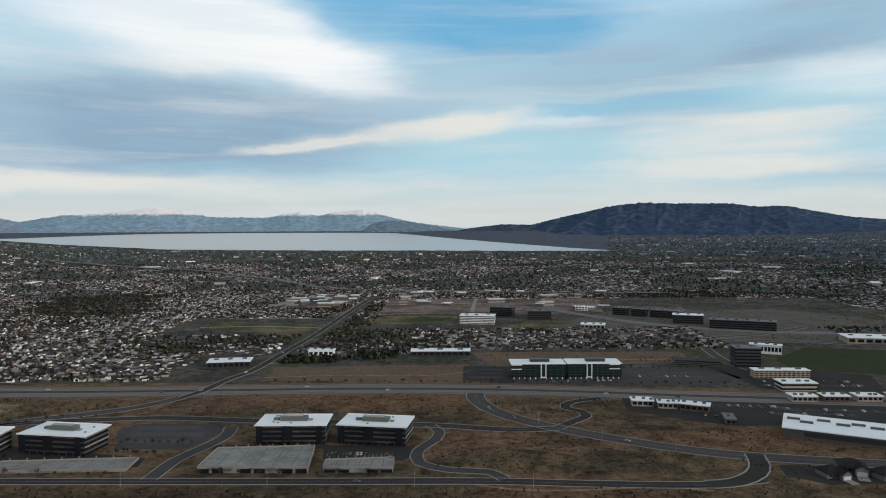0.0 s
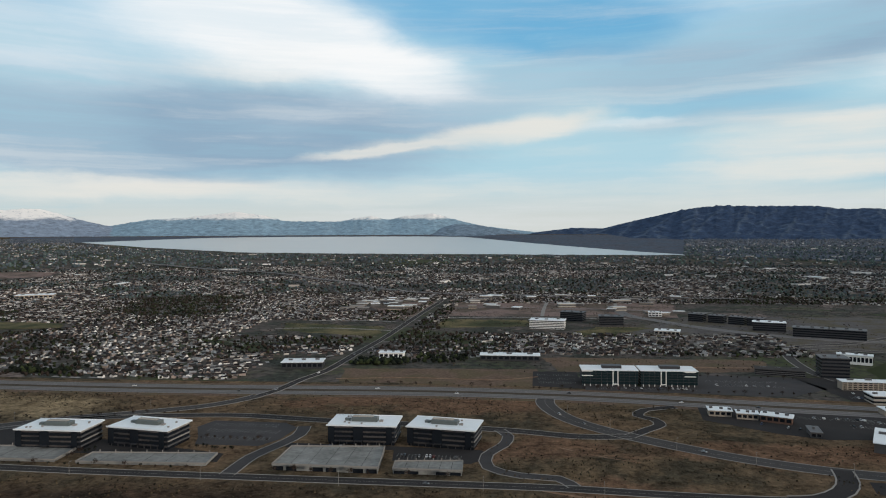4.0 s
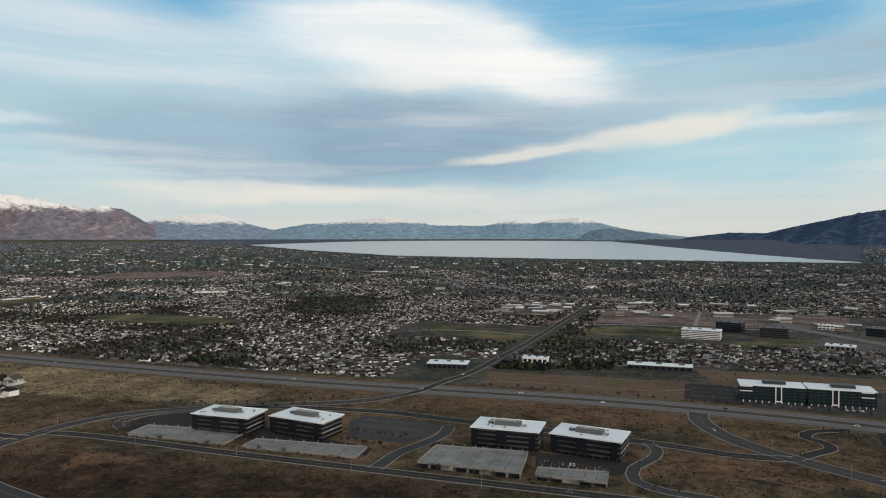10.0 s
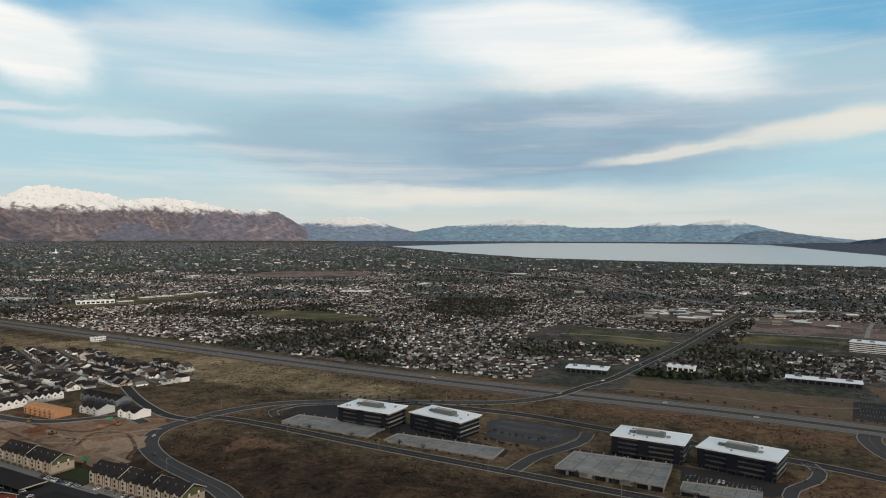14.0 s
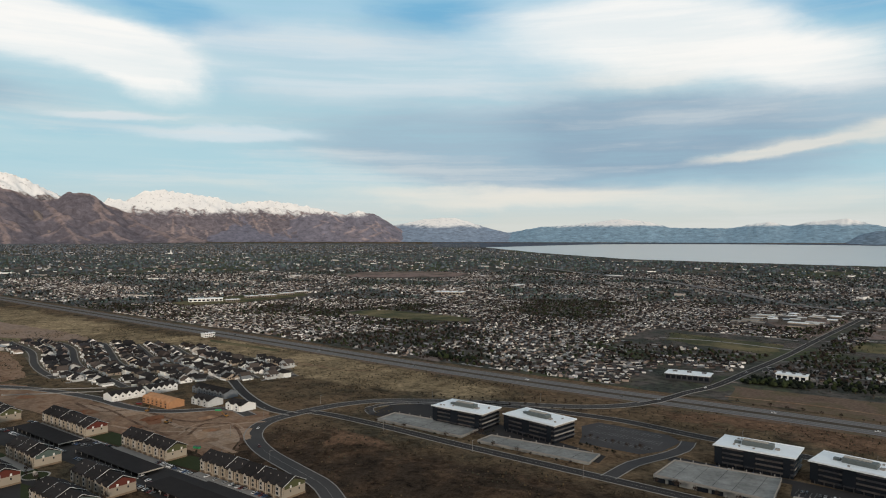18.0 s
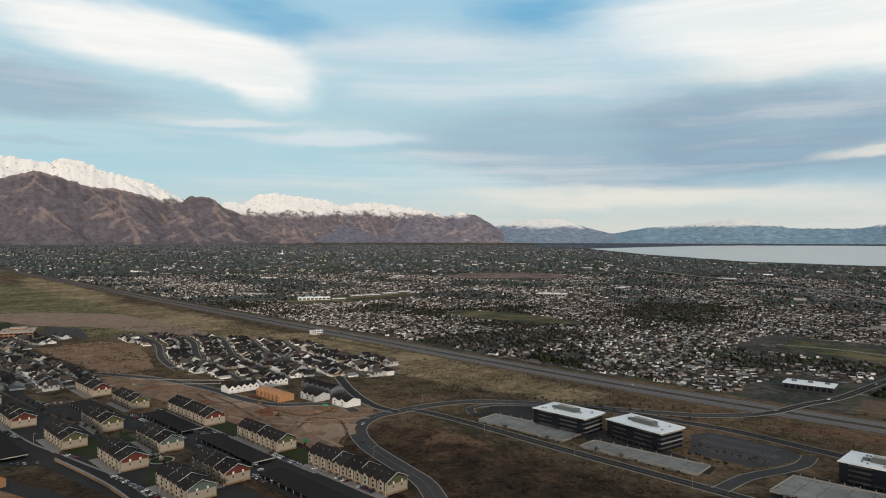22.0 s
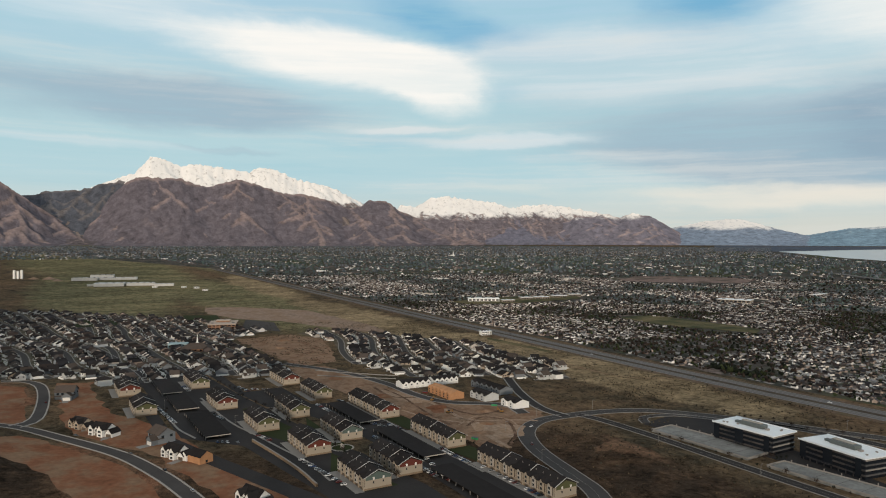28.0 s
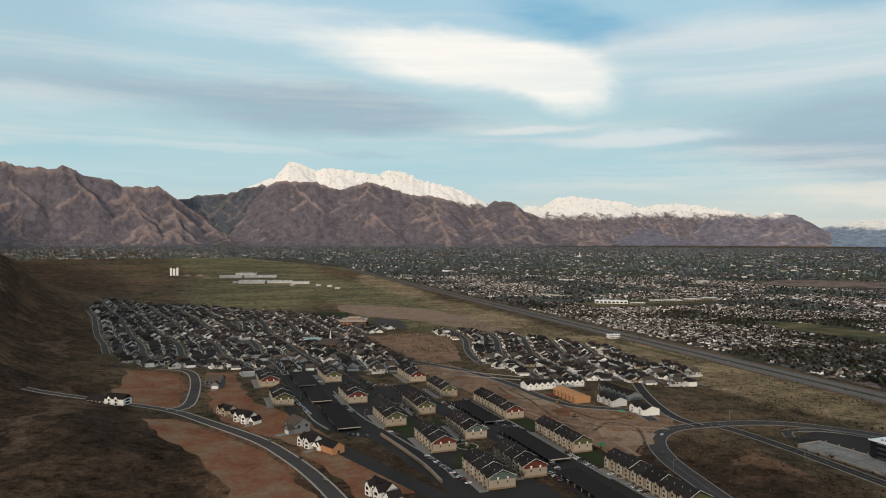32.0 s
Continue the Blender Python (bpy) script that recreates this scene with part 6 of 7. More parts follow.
free &= thick + rng.uniform(-0.5, 0.5, n) > 0.05
x, y = x[free], y[free]
SAGE = [material("grey_sagebrush", rgb(0.050, 0.046, 0.032), 0.95, island=0.4), material("straw_tuft", rgb(0.095, 0.070, 0.042), 0.95, island=0.4), material("dark_brush", rgb(0.028, 0.024, 0.018), 0.95, island=0.4)]
bulk_trees("sagebrush", x, y, rng.uniform(0.25, 0.85, len(x)), SAGE, "low sagebrush and straw tufts on dry fields", 4)


# ---- single things at the hill street and the building site ----
def modern_house(x, y, turn):
    top = tagged(new("modern_house"), "long white house with black roofs beside the hill street", "house")
    part("main_block", Shape().box(0, -6, 0, 22, 6, 6.4), WHITE_PAINT, top)
    part("main_roof", Shape().gable(0, -6, 22, 6, 6.4, 4.0, 0.7, 0.3).tent(0.1, -6, 21.9, 6, 6.4, 3.9), SHINGLE, top, "black gabled roof")
    part("wing", Shape().box(-22, -5, 0, 0, 5, 3.4), LIGHT_PANEL, top)
    part("wing_roof", Shape().gable(-22, -5, 0, 5, 3.4, 3.4, 0.7, 0.3).tent(-21.9, -5, -0.1, 5, 3.4, 3.3), SHINGLE, top, "long black roof")
    for i in range(2):
        cx = 6 + i * 8
        part("dormer", Shape().box(cx - 2, -7, 0, cx + 2, -4, 6.8).tent(cx - 2, -7, cx + 2, 0, 6.8, 2.2, "y"), WHITE_PAINT, top)
        part("dormer_roof", Shape().gable(cx - 2, -7, cx + 2, 0, 6.8, 2.2, 0.4, 0.25, "y"), SHINGLE, top)
        part("window", Shape().box(cx - 1.2, -7.12, 3.8, cx + 1.2, -6.95, 6.0), PANE, top)
        part("window", Shape().box(cx - 1.2, -7.12, 0.6, cx + 1.2, -6.95, 2.8), PANE, top)
    for i in range(4):
        part("window", Shape().box(-19 + i * 4.6, -5.12, 0.8, -16.6 + i * 4.6, -4.95, 2.6), PANE, top)
    for z in (0.8, 3.8):
        part("window", Shape().box(21.95, -3, z, 22.12, 3, z + 1.9), PANE, top)
    return stand(top, x, y, turn)


modern_house(-757, -78, 56)


def sheathed_house(x, y, turn):
    top = tagged(new("unfinished_house"), "house under construction with orange sheathing and black roof", "house")
    part("wall", Shape().box(-8, -6, 0, 8, 6, 5.8).tent(-8, -6, 8, 6, 5.8, 3.8), CONSTRUCTION_WOOD, top)
    part("roof", Shape().gable(-8, -6, 8, 6, 5.8, 3.8, 0.5, 0.3), SHINGLE, top)
    part("white_wing", Shape().box(-14, -7, 0, -8, 4, 5).tent(-14, -7, -8, 4, 5, 2.6, "y"), WHITE_PAINT, top)
    part("wing_roof", Shape().gable(-14, -7, -8, 4, 5, 2.6, 0.5, 0.25, "y"), SHINGLE, top)
    # A dark plate on the closed wall stands in for the unlit opening.
    part("opening", Shape().box(8, -1, 0.5, 8.15, 1, 2.6), PANE, top)
    return stand(top, x, y, turn)


sheathed_house(-566, 110, 25)


def farmhouse(x, y, turn, wall, roof, label, size=1.0):
    """A two-storey house: long main gable, three front gables of unlike width, garage wing, porch, trim and windows."""
    top = tagged(new("farmhouse"), label, "house")
    part("main_wall", Shape().box(-9, -5, 0, 9, 5, 5.8).tent(-9, -5, 9, 5, 5.8, 4.2), wall, top)
    part("main_roof", Shape().gable(-9, -5, 9, 5, 5.8, 4.2, 0.6, 0.3), roof, top, "black shingle roof")
    for cx, half, h, out in ((-6.0, 2.6, 6.4, 3.2), (-0.6, 2.0, 5.8, 2.2), (5.4, 3.0, 6.2, 4.4)):
        bay = part("front_gable", Shape().box(cx - half, -5 - out, 0, cx + half, -4, h).tent(cx - half, -5 - out, cx + half, 0, h, half * 1.15, "y"), wall, top)
        part("gable_roof", Shape().gable(cx - half, -5 - out, cx + half, 0, h, half * 1.15, 0.45, 0.28, "y"), roof, bay)
        part("window", Shape().box(cx - half * 0.5, -5.14 - out, 3.7, cx + half * 0.5, -4.95 - out, 5.6), PANE, bay)
        part("door" if cx == -0.6 else "window", Shape().box(cx - half * 0.5, -5.14 - out, 0.1 if cx == -0.6 else 0.8, cx + half * 0.5, -4.95 - out, 2.4), GARAGE if cx == -0.6 else PANE, bay)
    wing = part("garage", Shape().box(9, -6.5, 0, 16, 3, 3.6).tent(9, -6.5, 16, 3, 3.6, 3.2, "y"), wall, top)
    part("garage_roof", Shape().gable(9, -6.5, 16, 3, 3.6, 3.2, 0.5, 0.28, "y"), roof, wing)
    part("garage_door", Shape().box(9.8, -6.64, 0, 15.2, -6.4, 2.6), GARAGE, wing)
    part("porch_roof", Shape().box(-3.2, -7.4, 2.7, 2.2, -5, 2.95), roof, top)
    for px in (-3.0, 2.0):
        part("porch_post", Shape().box(px - 0.15, -7.3, 0, px + 0.15, -7.0, 2.7), WHITE_PAINT, top)
    for wy in (-2.6, 2.2):
        part("window", Shape().box(-9.14, wy - 0.8, 3.6, -8.95, wy + 0.8, 5.2), PANE, top)
    part("driveway", Shape().box(9.6, -17, 0.02, 15.4, -6.6, 0.14), KERB, top)
    ob = stand(top, x, y, turn)
    ob.matrix_world = ob.matrix_world @ Matrix.Scale(size, 4)
    return ob


farmhouse(-688, 50, 38, WHITE_PAINT, SHINGLE, "white farmhouse with black gabled roofs on bare dirt", 1.05)
farmhouse(-722, 34, 32, ESTATE_WALLS[2], SHINGLE, "tan farmhouse with dark roofs beside a white one", 0.95)
farmhouse(-590, 96, 30, WHITE_PAINT, SHINGLE, "white new house with dark gables beside an unfinished one", 1.0)
farmhouse(-457, 124, 20, WHITE_PAINT, SHINGLE, "white house with a broad black roof on bare dirt", 1.1)


def ring_path(x, y):
    top = tagged(new("round_garden"), "round pale garden path with a small play frame", "garden")
    for name, r0, r1, mat in (("path", 8.6, 10.0, PALE_KERB), ("lawn", 0.0, 8.6, LAWN)):
        n = 36
        p = [(r * math.cos(2 * math.pi * i / n), r * math.sin(2 * math.pi * i / n), 0.22) for r in (r0, r1) for i in range(n)]
        part(name, Shape().solid(p, [(i, n + i, n + (i + 1) % n, (i + 1) % n) for i in range(n)]), mat, top)
    part("play_frame", Shape().box(-1.6, -1.2, 0.2, 1.6, 1.2, 2.6), KERB, top)
    part("play_roof", Shape().gable(-1.6, -1.2, 1.6, 1.2, 2.6, 1.0, 0.2, 0.1), LIGHT_PANEL, top)
    return stand(top, x, y)


ring_path(-543, 221)


def mound(x, y, r, h, seed):
    n = 14
    rr = random.Random(seed)
    sh = Shape()
    rings = [(1.0, 0.0), (0.75, 0.45), (0.4, 0.85), (0.0, 1.0)]
    pts = []
    for k, (a, b) in enumerate(rings[:-1]):
        for i in range(n):
            w = a * r * rr.uniform(0.8, 1.2)
            pts.append((w * math.cos(2 * math.pi * i / n) * 1.5, w * math.sin(2 * math.pi * i / n), b * h * rr.uniform(0.8, 1.1) - (0.3 if k == 0 else 0)))
    pts.append((0, 0, h))
    f = [(k * n + i, k * n + (i + 1) % n, (k + 1) * n + (i + 1) % n, (k + 1) * n + i) for k in range(2) for i in range(n)] + [(2 * n + i, 2 * n + (i + 1) % n, 3 * n) for i in range(n)]
    ob = new("dirt_mound", sh.solid(pts, f).data("dirt_mound", RED_DIRT if seed % 2 else DIRT))
    tagged(ob, "heap of dug brown soil on the building site", "dirt heap", "dirt heaps")
    return stand(ob, x, y, rr.uniform(0, 180))


for i, (x, y, r, h) in enumerate(((-643, 326, 7, 2.6), (-626, 362, 9, 2.2), (-590, 349, 8, 2.8), (-546, 372, 6, 1.8), (-588, 396, 7, 2.0), (-700, 335, 8, 2.4), (-760, 345, 9, 2.0), (-820, 325, 8, 2.2), (-1100, 340, 8, 2), (-1180, 370, 9, 2.4), (-520, 352, 6, 2.0), (-610, 335, 5, 1.6))):
    mound(x, y, r, h, i)
CAT = material("machine_yellow", rgb(0.26, 0.13, 0.03), 0.5)
GREEN_TARP = material("green_tarp", rgb(0.03, 0.25, 0.10), 0.6)


def excavator(x, y, turn):
    top = tagged(new("excavator"), "orange excavator on the building site dirt", "excavator")
    part("track", Shape().box(-2.2, -1.5, 0, 2.2, -0.8, 0.9), DARK_PANEL, top)
    part("track", Shape().box(-2.2, 0.8, 0, 2.2, 1.5, 0.9), DARK_PANEL, top)
    part("body", Shape().box(-2.2, -1.3, 0.9, 1.2, 1.3, 2.2), CAT, top)
    part("cab", Shape().box(0.0, -1.3, 2.2, 1.4, -0.1, 3.3), PANE, top)
    part("boom", Shape().solid([(1.2, 0, 1.6), (1.2, 0.5, 1.6), (4.4, 0.5, 4.2), (4.4, 0, 4.2), (1.2, 0, 2.2), (1.2, 0.5, 2.2), (4.4, 0.5, 4.8), (4.4, 0, 4.8)], [(3, 2, 1, 0), (4, 5, 6, 7), (0, 1, 5, 4), (1, 2, 6, 5), (2, 3, 7, 6), (3, 0, 4, 7)]), CAT, top)
    part("arm", Shape().box(4.1, 0, 1.4, 4.6, 0.5, 4.6), CAT, top)
    part("bucket", Shape().box(3.6, -0.2, 0.4, 4.8, 0.7, 1.5), DARK_PANEL, top)
    return stand(top, x, y, turn)


for x, y, a in ((-600, 360, 30), (-655, 372, 120), (-575, 408, 200)):
    excavator(x, y, a)


def container(x, y, turn, mat, label):
    top = tagged(new("waste_container"), label, "container")
    part("body", Shape().box(-3, -1.2, 0, 3, 1.2, 1.8), mat, top)
    part("rim", Shape().box(-3.1, -1.3, 1.8, 3.1, 1.3, 1.95), DARK_PANEL, top)
    return stand(top, x, y, turn)


container(-508, 332, 20, GREEN_TARP, "green waste container beside the loop road")
container(-602, 418, 40, GREEN_TARP, "green waste container beside the new homes")
container(-990, -52, 10, GREEN_TARP, "green waste container at the end of the street")
container(-692, 384, 40, CAR_PAINTS[4], "red site container beside the unfinished row")


def long_wall(points, label):
    line = smoothed(points, 8.0)
    top = ribbon("retaining_wall", line, 0.4, -0.4, KERB, 1.0, None, 1.1)
    tagged(top, label, "wall", kind="structure")
    for k in range(0, len(line), 3):
        ob = part("pier", Shape().box(-0.6, -0.6, 0, 0.6, 0.6, 1.5), KERB, top)
        ob.matrix_world = Matrix.Translation(spot(*line[k]))


long_wall([(-885, 322), (-840, 360), (-796, 402)], "pale low retaining wall with piers")
long_wall([(-850, 312), (-815, 350), (-782, 390)], "pale low retaining wall with piers")

# the long dark retaining wall below the estate lane
wall = ribbon("long_retaining_wall", smoothed([(-599, 160), (-551, 166), (-502, 170), (-465, 170)], 8.0), 0.5, -0.5, STONE, 2.4, None, 2.5)
tagged(wall, "dark stone retaining wall below the lane", "wall", kind="structure")
ribbon("coping", smoothed([(-599, 160), (-551, 166), (-502, 170), (-465, 170)], 8.0), 0.62, -0.62, KERB, 2.55, wall, 0.14)
# concrete walks along the lanes
for pts in ([(-793, 155), (-725, 156), (-663, 160), (-618, 168), (-566, 176), (-522, 183), (-472, 183)], [(-760, 108), (-735, 110), (-675, 111), (-633, 119)], [(-660, 286), (-612, 291), (-554, 291), (-500, 290), (-432, 291)]):
    tagged(ribbon("estate_walk", smoothed(pts, 8.0), 1.0, -1.0, KERB, 0.26, None, 0.15), "pale concrete walk beside the estate lane", "walk", kind="structure")
# wheel ruts and scraped soil on the building site
RUT = material("dark_damp_soil", rgb(0.115, 0.068, 0.045), 0.95, vary=0.9, scale=0.08, fine=0.3, second=rgb(0.16, 0.10, 0.07))
SCRAPED = material("pale_scraped_soil", rgb(0.36, 0.255, 0.185), 0.95, vary=0.9, scale=0.08, fine=0.3, second=rgb(0.25, 0.165, 0.11))
for pts, w, mat in (([(-708, 363), (-659, 367), (-584, 361), (-542, 356), (-507, 348), (-472, 344)], 5, SCRAPED), ([(-770, 348), (-695, 342), (-672, 369), (-614, 371), (-580, 381), (-582, 410)], 4, RUT), ([(-548, 349), (-569, 380), (-546, 393), (-505, 374), (-478, 349)], 3, RUT), ([(-640, 323), (-596, 332), (-562, 352)], 4, SCRAPED), ([(-556, 345), (-574, 378), (-548, 398), (-500, 380)], 2, SCRAPED), ([(-735, 352), (-690, 352), (-640, 345), (-600, 340), (-560, 338)], 3, RUT), ([(-530, 420), (-545, 400), (-560, 370), (-590, 350)], 4, SCRAPED)):
    tagged(ribbon("wheel_track", smoothed(pts, 6.0), w / 2, -w / 2, mat, 0.16), "wheel track across building site soil", "track", kind="structure")
patch("dug_soil", [(-629, 353), (-618, 367), (-602, 357), (-608, 347)], RED_DIRT, 0.2, "freshly dug red soil on the building site", "dirt", ragged=4.0, step=6.0)
patch("scraped_ground", [(-560, 365), (-520, 395), (-495, 375), (-500, 350), (-530, 345)], SCRAPED, 0.13, "pale scraped soil on the building site", "dirt", ragged=8.0, step=8.0)
patch("bare_slope", [(-740, 345), (-690, 375), (-650, 378), (-655, 350), (-700, 340)], SCRAPED, 0.13, "pale scraped soil on the building site", "dirt", ragged=8.0, step=8.0)

patch("green_strip", [(-1035, 706), (-858, 708), (-842, 694), (-1015, 690)], GREEN_FIELD, 0.09, "narrow strip of green grass beside the freeway", "field", ragged=4.0)
# worn tracks over the fields
for pts, w in (([(-836, 650), (-800, 646), (-747, 652), (-690, 648), (-646, 654), (-607, 700)], 3.0), ([(6, 470), (44, 455), (82, 452), (142, 457), (179, 450)], 3.0), ([(-845, 659), (-784, 645), (-735, 640), (-700, 655)], 3.0), ([(35, 560), (55, 545), (72, 531), (95, 520)], 2.0), ([(-877, 507), (-849, 554), (-776, 573), (-720, 600)], 2.0)):
    tagged(ribbon("dirt_track", smoothed(pts, 8.0), w / 2, -w / 2, DIRT, 0.05), "pale worn dirt track across the field", "track", kind="structure")


def lamp_post(x, y, turn):
    top = tagged(new("street_lamp"), "tall thin grey street lamp beside the road", "street lamp", "street lamps")
    part("pole", Shape().drum(0, 0, 0, 9.5, 0.16, 0.1, 6), KERB, top)
    part("arm", Shape().box(0, -0.08, 9.3, 2.4, 0.08, 9.5), KERB, top)
    part("head", Shape().box(1.8, -0.2, 9.2, 2.8, 0.2, 9.4), GREY_PANEL, top)
    return stand(top, x, y, turn)


first = lamp_post(-420, 466, 90)
for x, y, a in ((-320, 464, 90), (-220, 462, 90), (-120, 461, 90), (-20, 460, 90), (60, 456, 90), (130, 560, 60), (180, 528, 60), (240, 508, 80), (85, 612, 60), (52, 660, 30), (-545, 430, 0), (-515, 370, 40), (-430, 345, 60), (-540, 500, 0), (-460, 590, -40), (-360, 650, -30), (-150, 628, 90), (-50, 616, 90), (-570, 192, 90), (-660, 160, 90), (-760, 112, 90), (-470, 190, 90)):
    copy_thing(first, place_at(x, y, a))

# cars under way
for x, y, a in ((-600, 729, 0), (-430, 742, 0), (-300, 727, 0), (-150, 751, 0), (-60, 735, 0), (60, 745, 0), (170, 714, -8), (-800, 738, 0), (-1050, 765, 0), (-262, 738, 80), (-240, 830, 78), (-225, 960, 82), (44, 660, 110), (64, 628, 120), (150, 556, 140), (-470, 366, 150), (-515, 400, 120), (240, 700, -10), (-60, 468, 0)):
    park(x, y, a, 0.3)


# ---- office park grounds ----
LOT = material("parking_asphalt", rgb(0.060, 0.057, 0.058), 0.9, vary=0.25, scale=0.05, fine=0.5)
STRIPE = material("white_stripe_paint", rgb(0.28, 0.28, 0.27), 0.8)


def parking(name, outline, label, mat=None, stalls=(), lift=0.08):
    lot = patch(name, outline, mat or LOT, lift, label, "parking lot")
    for x0, y0, x1, y1 in stalls:
        n = int(math.hypot(x1 - x0, y1 - y0) / 2.8)
        ux, uy = (x1 - x0) / n, (y1 - y0) / n
        k = math.hypot(ux, uy)
        for i in range(n + 1):
            cx, cy = x0 + ux * i, y0 + uy * i
            nx, ny = -uy / k * 5.2, ux / k * 5.2
            ox, oy = ux / k * 0.09, uy / k * 0.09
            p = [spot(a, b, lift + 0.02) for a, b in ((cx - nx - ox, cy - ny - oy), (cx - nx + ox, cy - ny + oy), (cx + nx + ox, cy + ny + oy), (cx + nx - ox, cy + ny - oy))]
            part("stall_line", Shape().solid(p, [(0, 1, 2, 3)]), STRIPE, lot)
    return lot


parking("west_lot", [(-283, 590), (-276, 612), (-208, 610), (-192, 596), (-196, 560), (-208, 541), (-262, 541), (-268, 560)], "grey-brown parking lot with faded stalls", None,
        [(-270, 600, -212, 599), (-268, 582, -205, 580), (-262, 562, -206, 560)])
parking("office_forecourt", [(-185, 540), (-185, 552), (-95, 550), (-25, 546), (-15, 530), (-32, 512), (-92, 515), (-95, 540)], "dark office forecourt with parking stalls", ASPHALT, [(-90, 527, -40, 525)])
parking("west_forecourt", [(-470, 500), (-480, 545), (-440, 580), (-400, 560), (-260, 528), (-228, 520), (-225, 500), (-330, 512)], "office forecourt paving", ASPHALT)
car_row(-88, 527, -40, 525, 2.8, 0.45)
car_row(-265, 600, -215, 599, 2.8, 0.08)
car_row(-150, 545, -110, 545, 2.8, 0.3)


def deck(corners, tall, label, openings=True):
    """A parking deck: concrete slab on a wall with dark boxes for its shaded openings, parapets and light posts along
    the far side.
    """
    top = tagged(new("parking_deck"), label, "parking deck", "parking decks")
    cx, cy = np.mean(corners, 0)
    p = [(x - cx, y - cy) for x, y in corners]
    def ring(name, grow, z0, z1, mat):
        q = [(x * grow, y * grow) for x, y in p]
        part(name, Shape().solid([(*a, z0) for a in q] + [(*a, z1) for a in q], [(4, 5, 6, 7), (3, 2, 1, 0)] + [(i, (i + 1) % 4, 4 + (i + 1) % 4, 4 + i) for i in range(4)]), mat, top)
    ring("base", 0.985, 0, tall - 0.8, DECK)
    ring("slab", 1.0, tall - 0.8, tall, DECK)
    for i in range(4):
        a, b = np.array(p[i]), np.array(p[(i + 1) % 4])
        t = (b - a) / np.linalg.norm(b - a)
        n = np.array([-t[1], t[0]]) * 0.5
        part("parapet", Shape().solid([(*a, tall), (*b, tall), (*(b + n), tall), (*(a + n), tall), (*a, tall + 1), (*b, tall + 1), (*(b + n), tall + 1), (*(a + n), tall + 1)],
                                      [(3, 2, 1, 0), (4, 5, 6, 7), (0, 1, 5, 4), (1, 2, 6, 5), (2, 3, 7, 6), (3, 0, 4, 7)]), KERB, top)
    a, b = np.array(p[0]), np.array(p[1])
    k = int(np.linalg.norm(b - a) / 9)
    if openings:
        for i in range(k):
            m0, m1 = a + (b - a) * (i + 0.12) / k, a + (b - a) * (i + 0.88) / k
            if i in (2, 5):
                continue
            # The shade inside each opening is a dark box on the solid wall.
            part("opening", Shape().box(m0[0], min(m0[1], m1[1]) - 0.35, 0.2, m1[0], max(m0[1], m1[1]) + 0.4, tall - 1.1), DARK_GLASS, top, "dark glass box standing in for a shaded opening")
    a, b = np.array(p[3]), np.array(p[2])
    for i in range(8):
        m = a + (b - a) * (i + 0.5) / 8
        part("light_post", Shape().box(m[0] - 0.3, m[1] - 0.6, tall + 1, m[0] + 0.3, m[1] - 0.1, tall + 2.6), KERB, top)
    for i in range(1, 6):
        m0, m1 = np.array(p[0]) + (np.array(p[1]) - np.array(p[0])) * i / 6, np.array(p[3]) + (np.array(p[2]) - np.array(p[3])) * i / 6
        part("slab_joint", Shape().box(m0[0] - 0.15, m0[1] + 1, tall, m0[0] + 0.15, m1[1] - 1, tall + 0.03), OLD_ASPHALT, top)
    top.matrix_world = Matrix.Translation(spot(cx, cy))
    return top


deck([(-448, 487), (-349, 489), (-351, 524), (-450, 516)], 1.5, "low pale concrete parking deck beside the road", False)
deck([(-331, 487), (-229, 491), (-231, 516), (-331, 509)], 1.5, "low pale concrete parking deck beside the road", False)
deck([(-177, 487), (-97, 486), (-101, 535), (-176, 530)], 4.2, "stained concrete parking deck with dark openings")
deck([(-87, 487), (-36, 487), (-37, 509), (-88, 504)], 3.4, "small concrete parking deck with dark openings")

road("office_drive", [(-187, 600), (-184, 575), (-192, 545), (-203, 515), (-206, 474)], 11, LOT, "drive between the office lots", 0.7, lift=0.2)
road("east_drive", [(-12, 604), (-4, 585), (-8, 560), (-20, 535), (-18, 505), (5, 490), (32, 486), (42, 472)], 9, LOT, "curved drive round the office block", 0.7, lift=0.2)
road("lot_edge", [(-470, 505), (-488, 520), (-480, 552), (-450, 575), (-415, 590)], 8, LOT, "curved drive beside the offices", 0.7, lift=0.2)


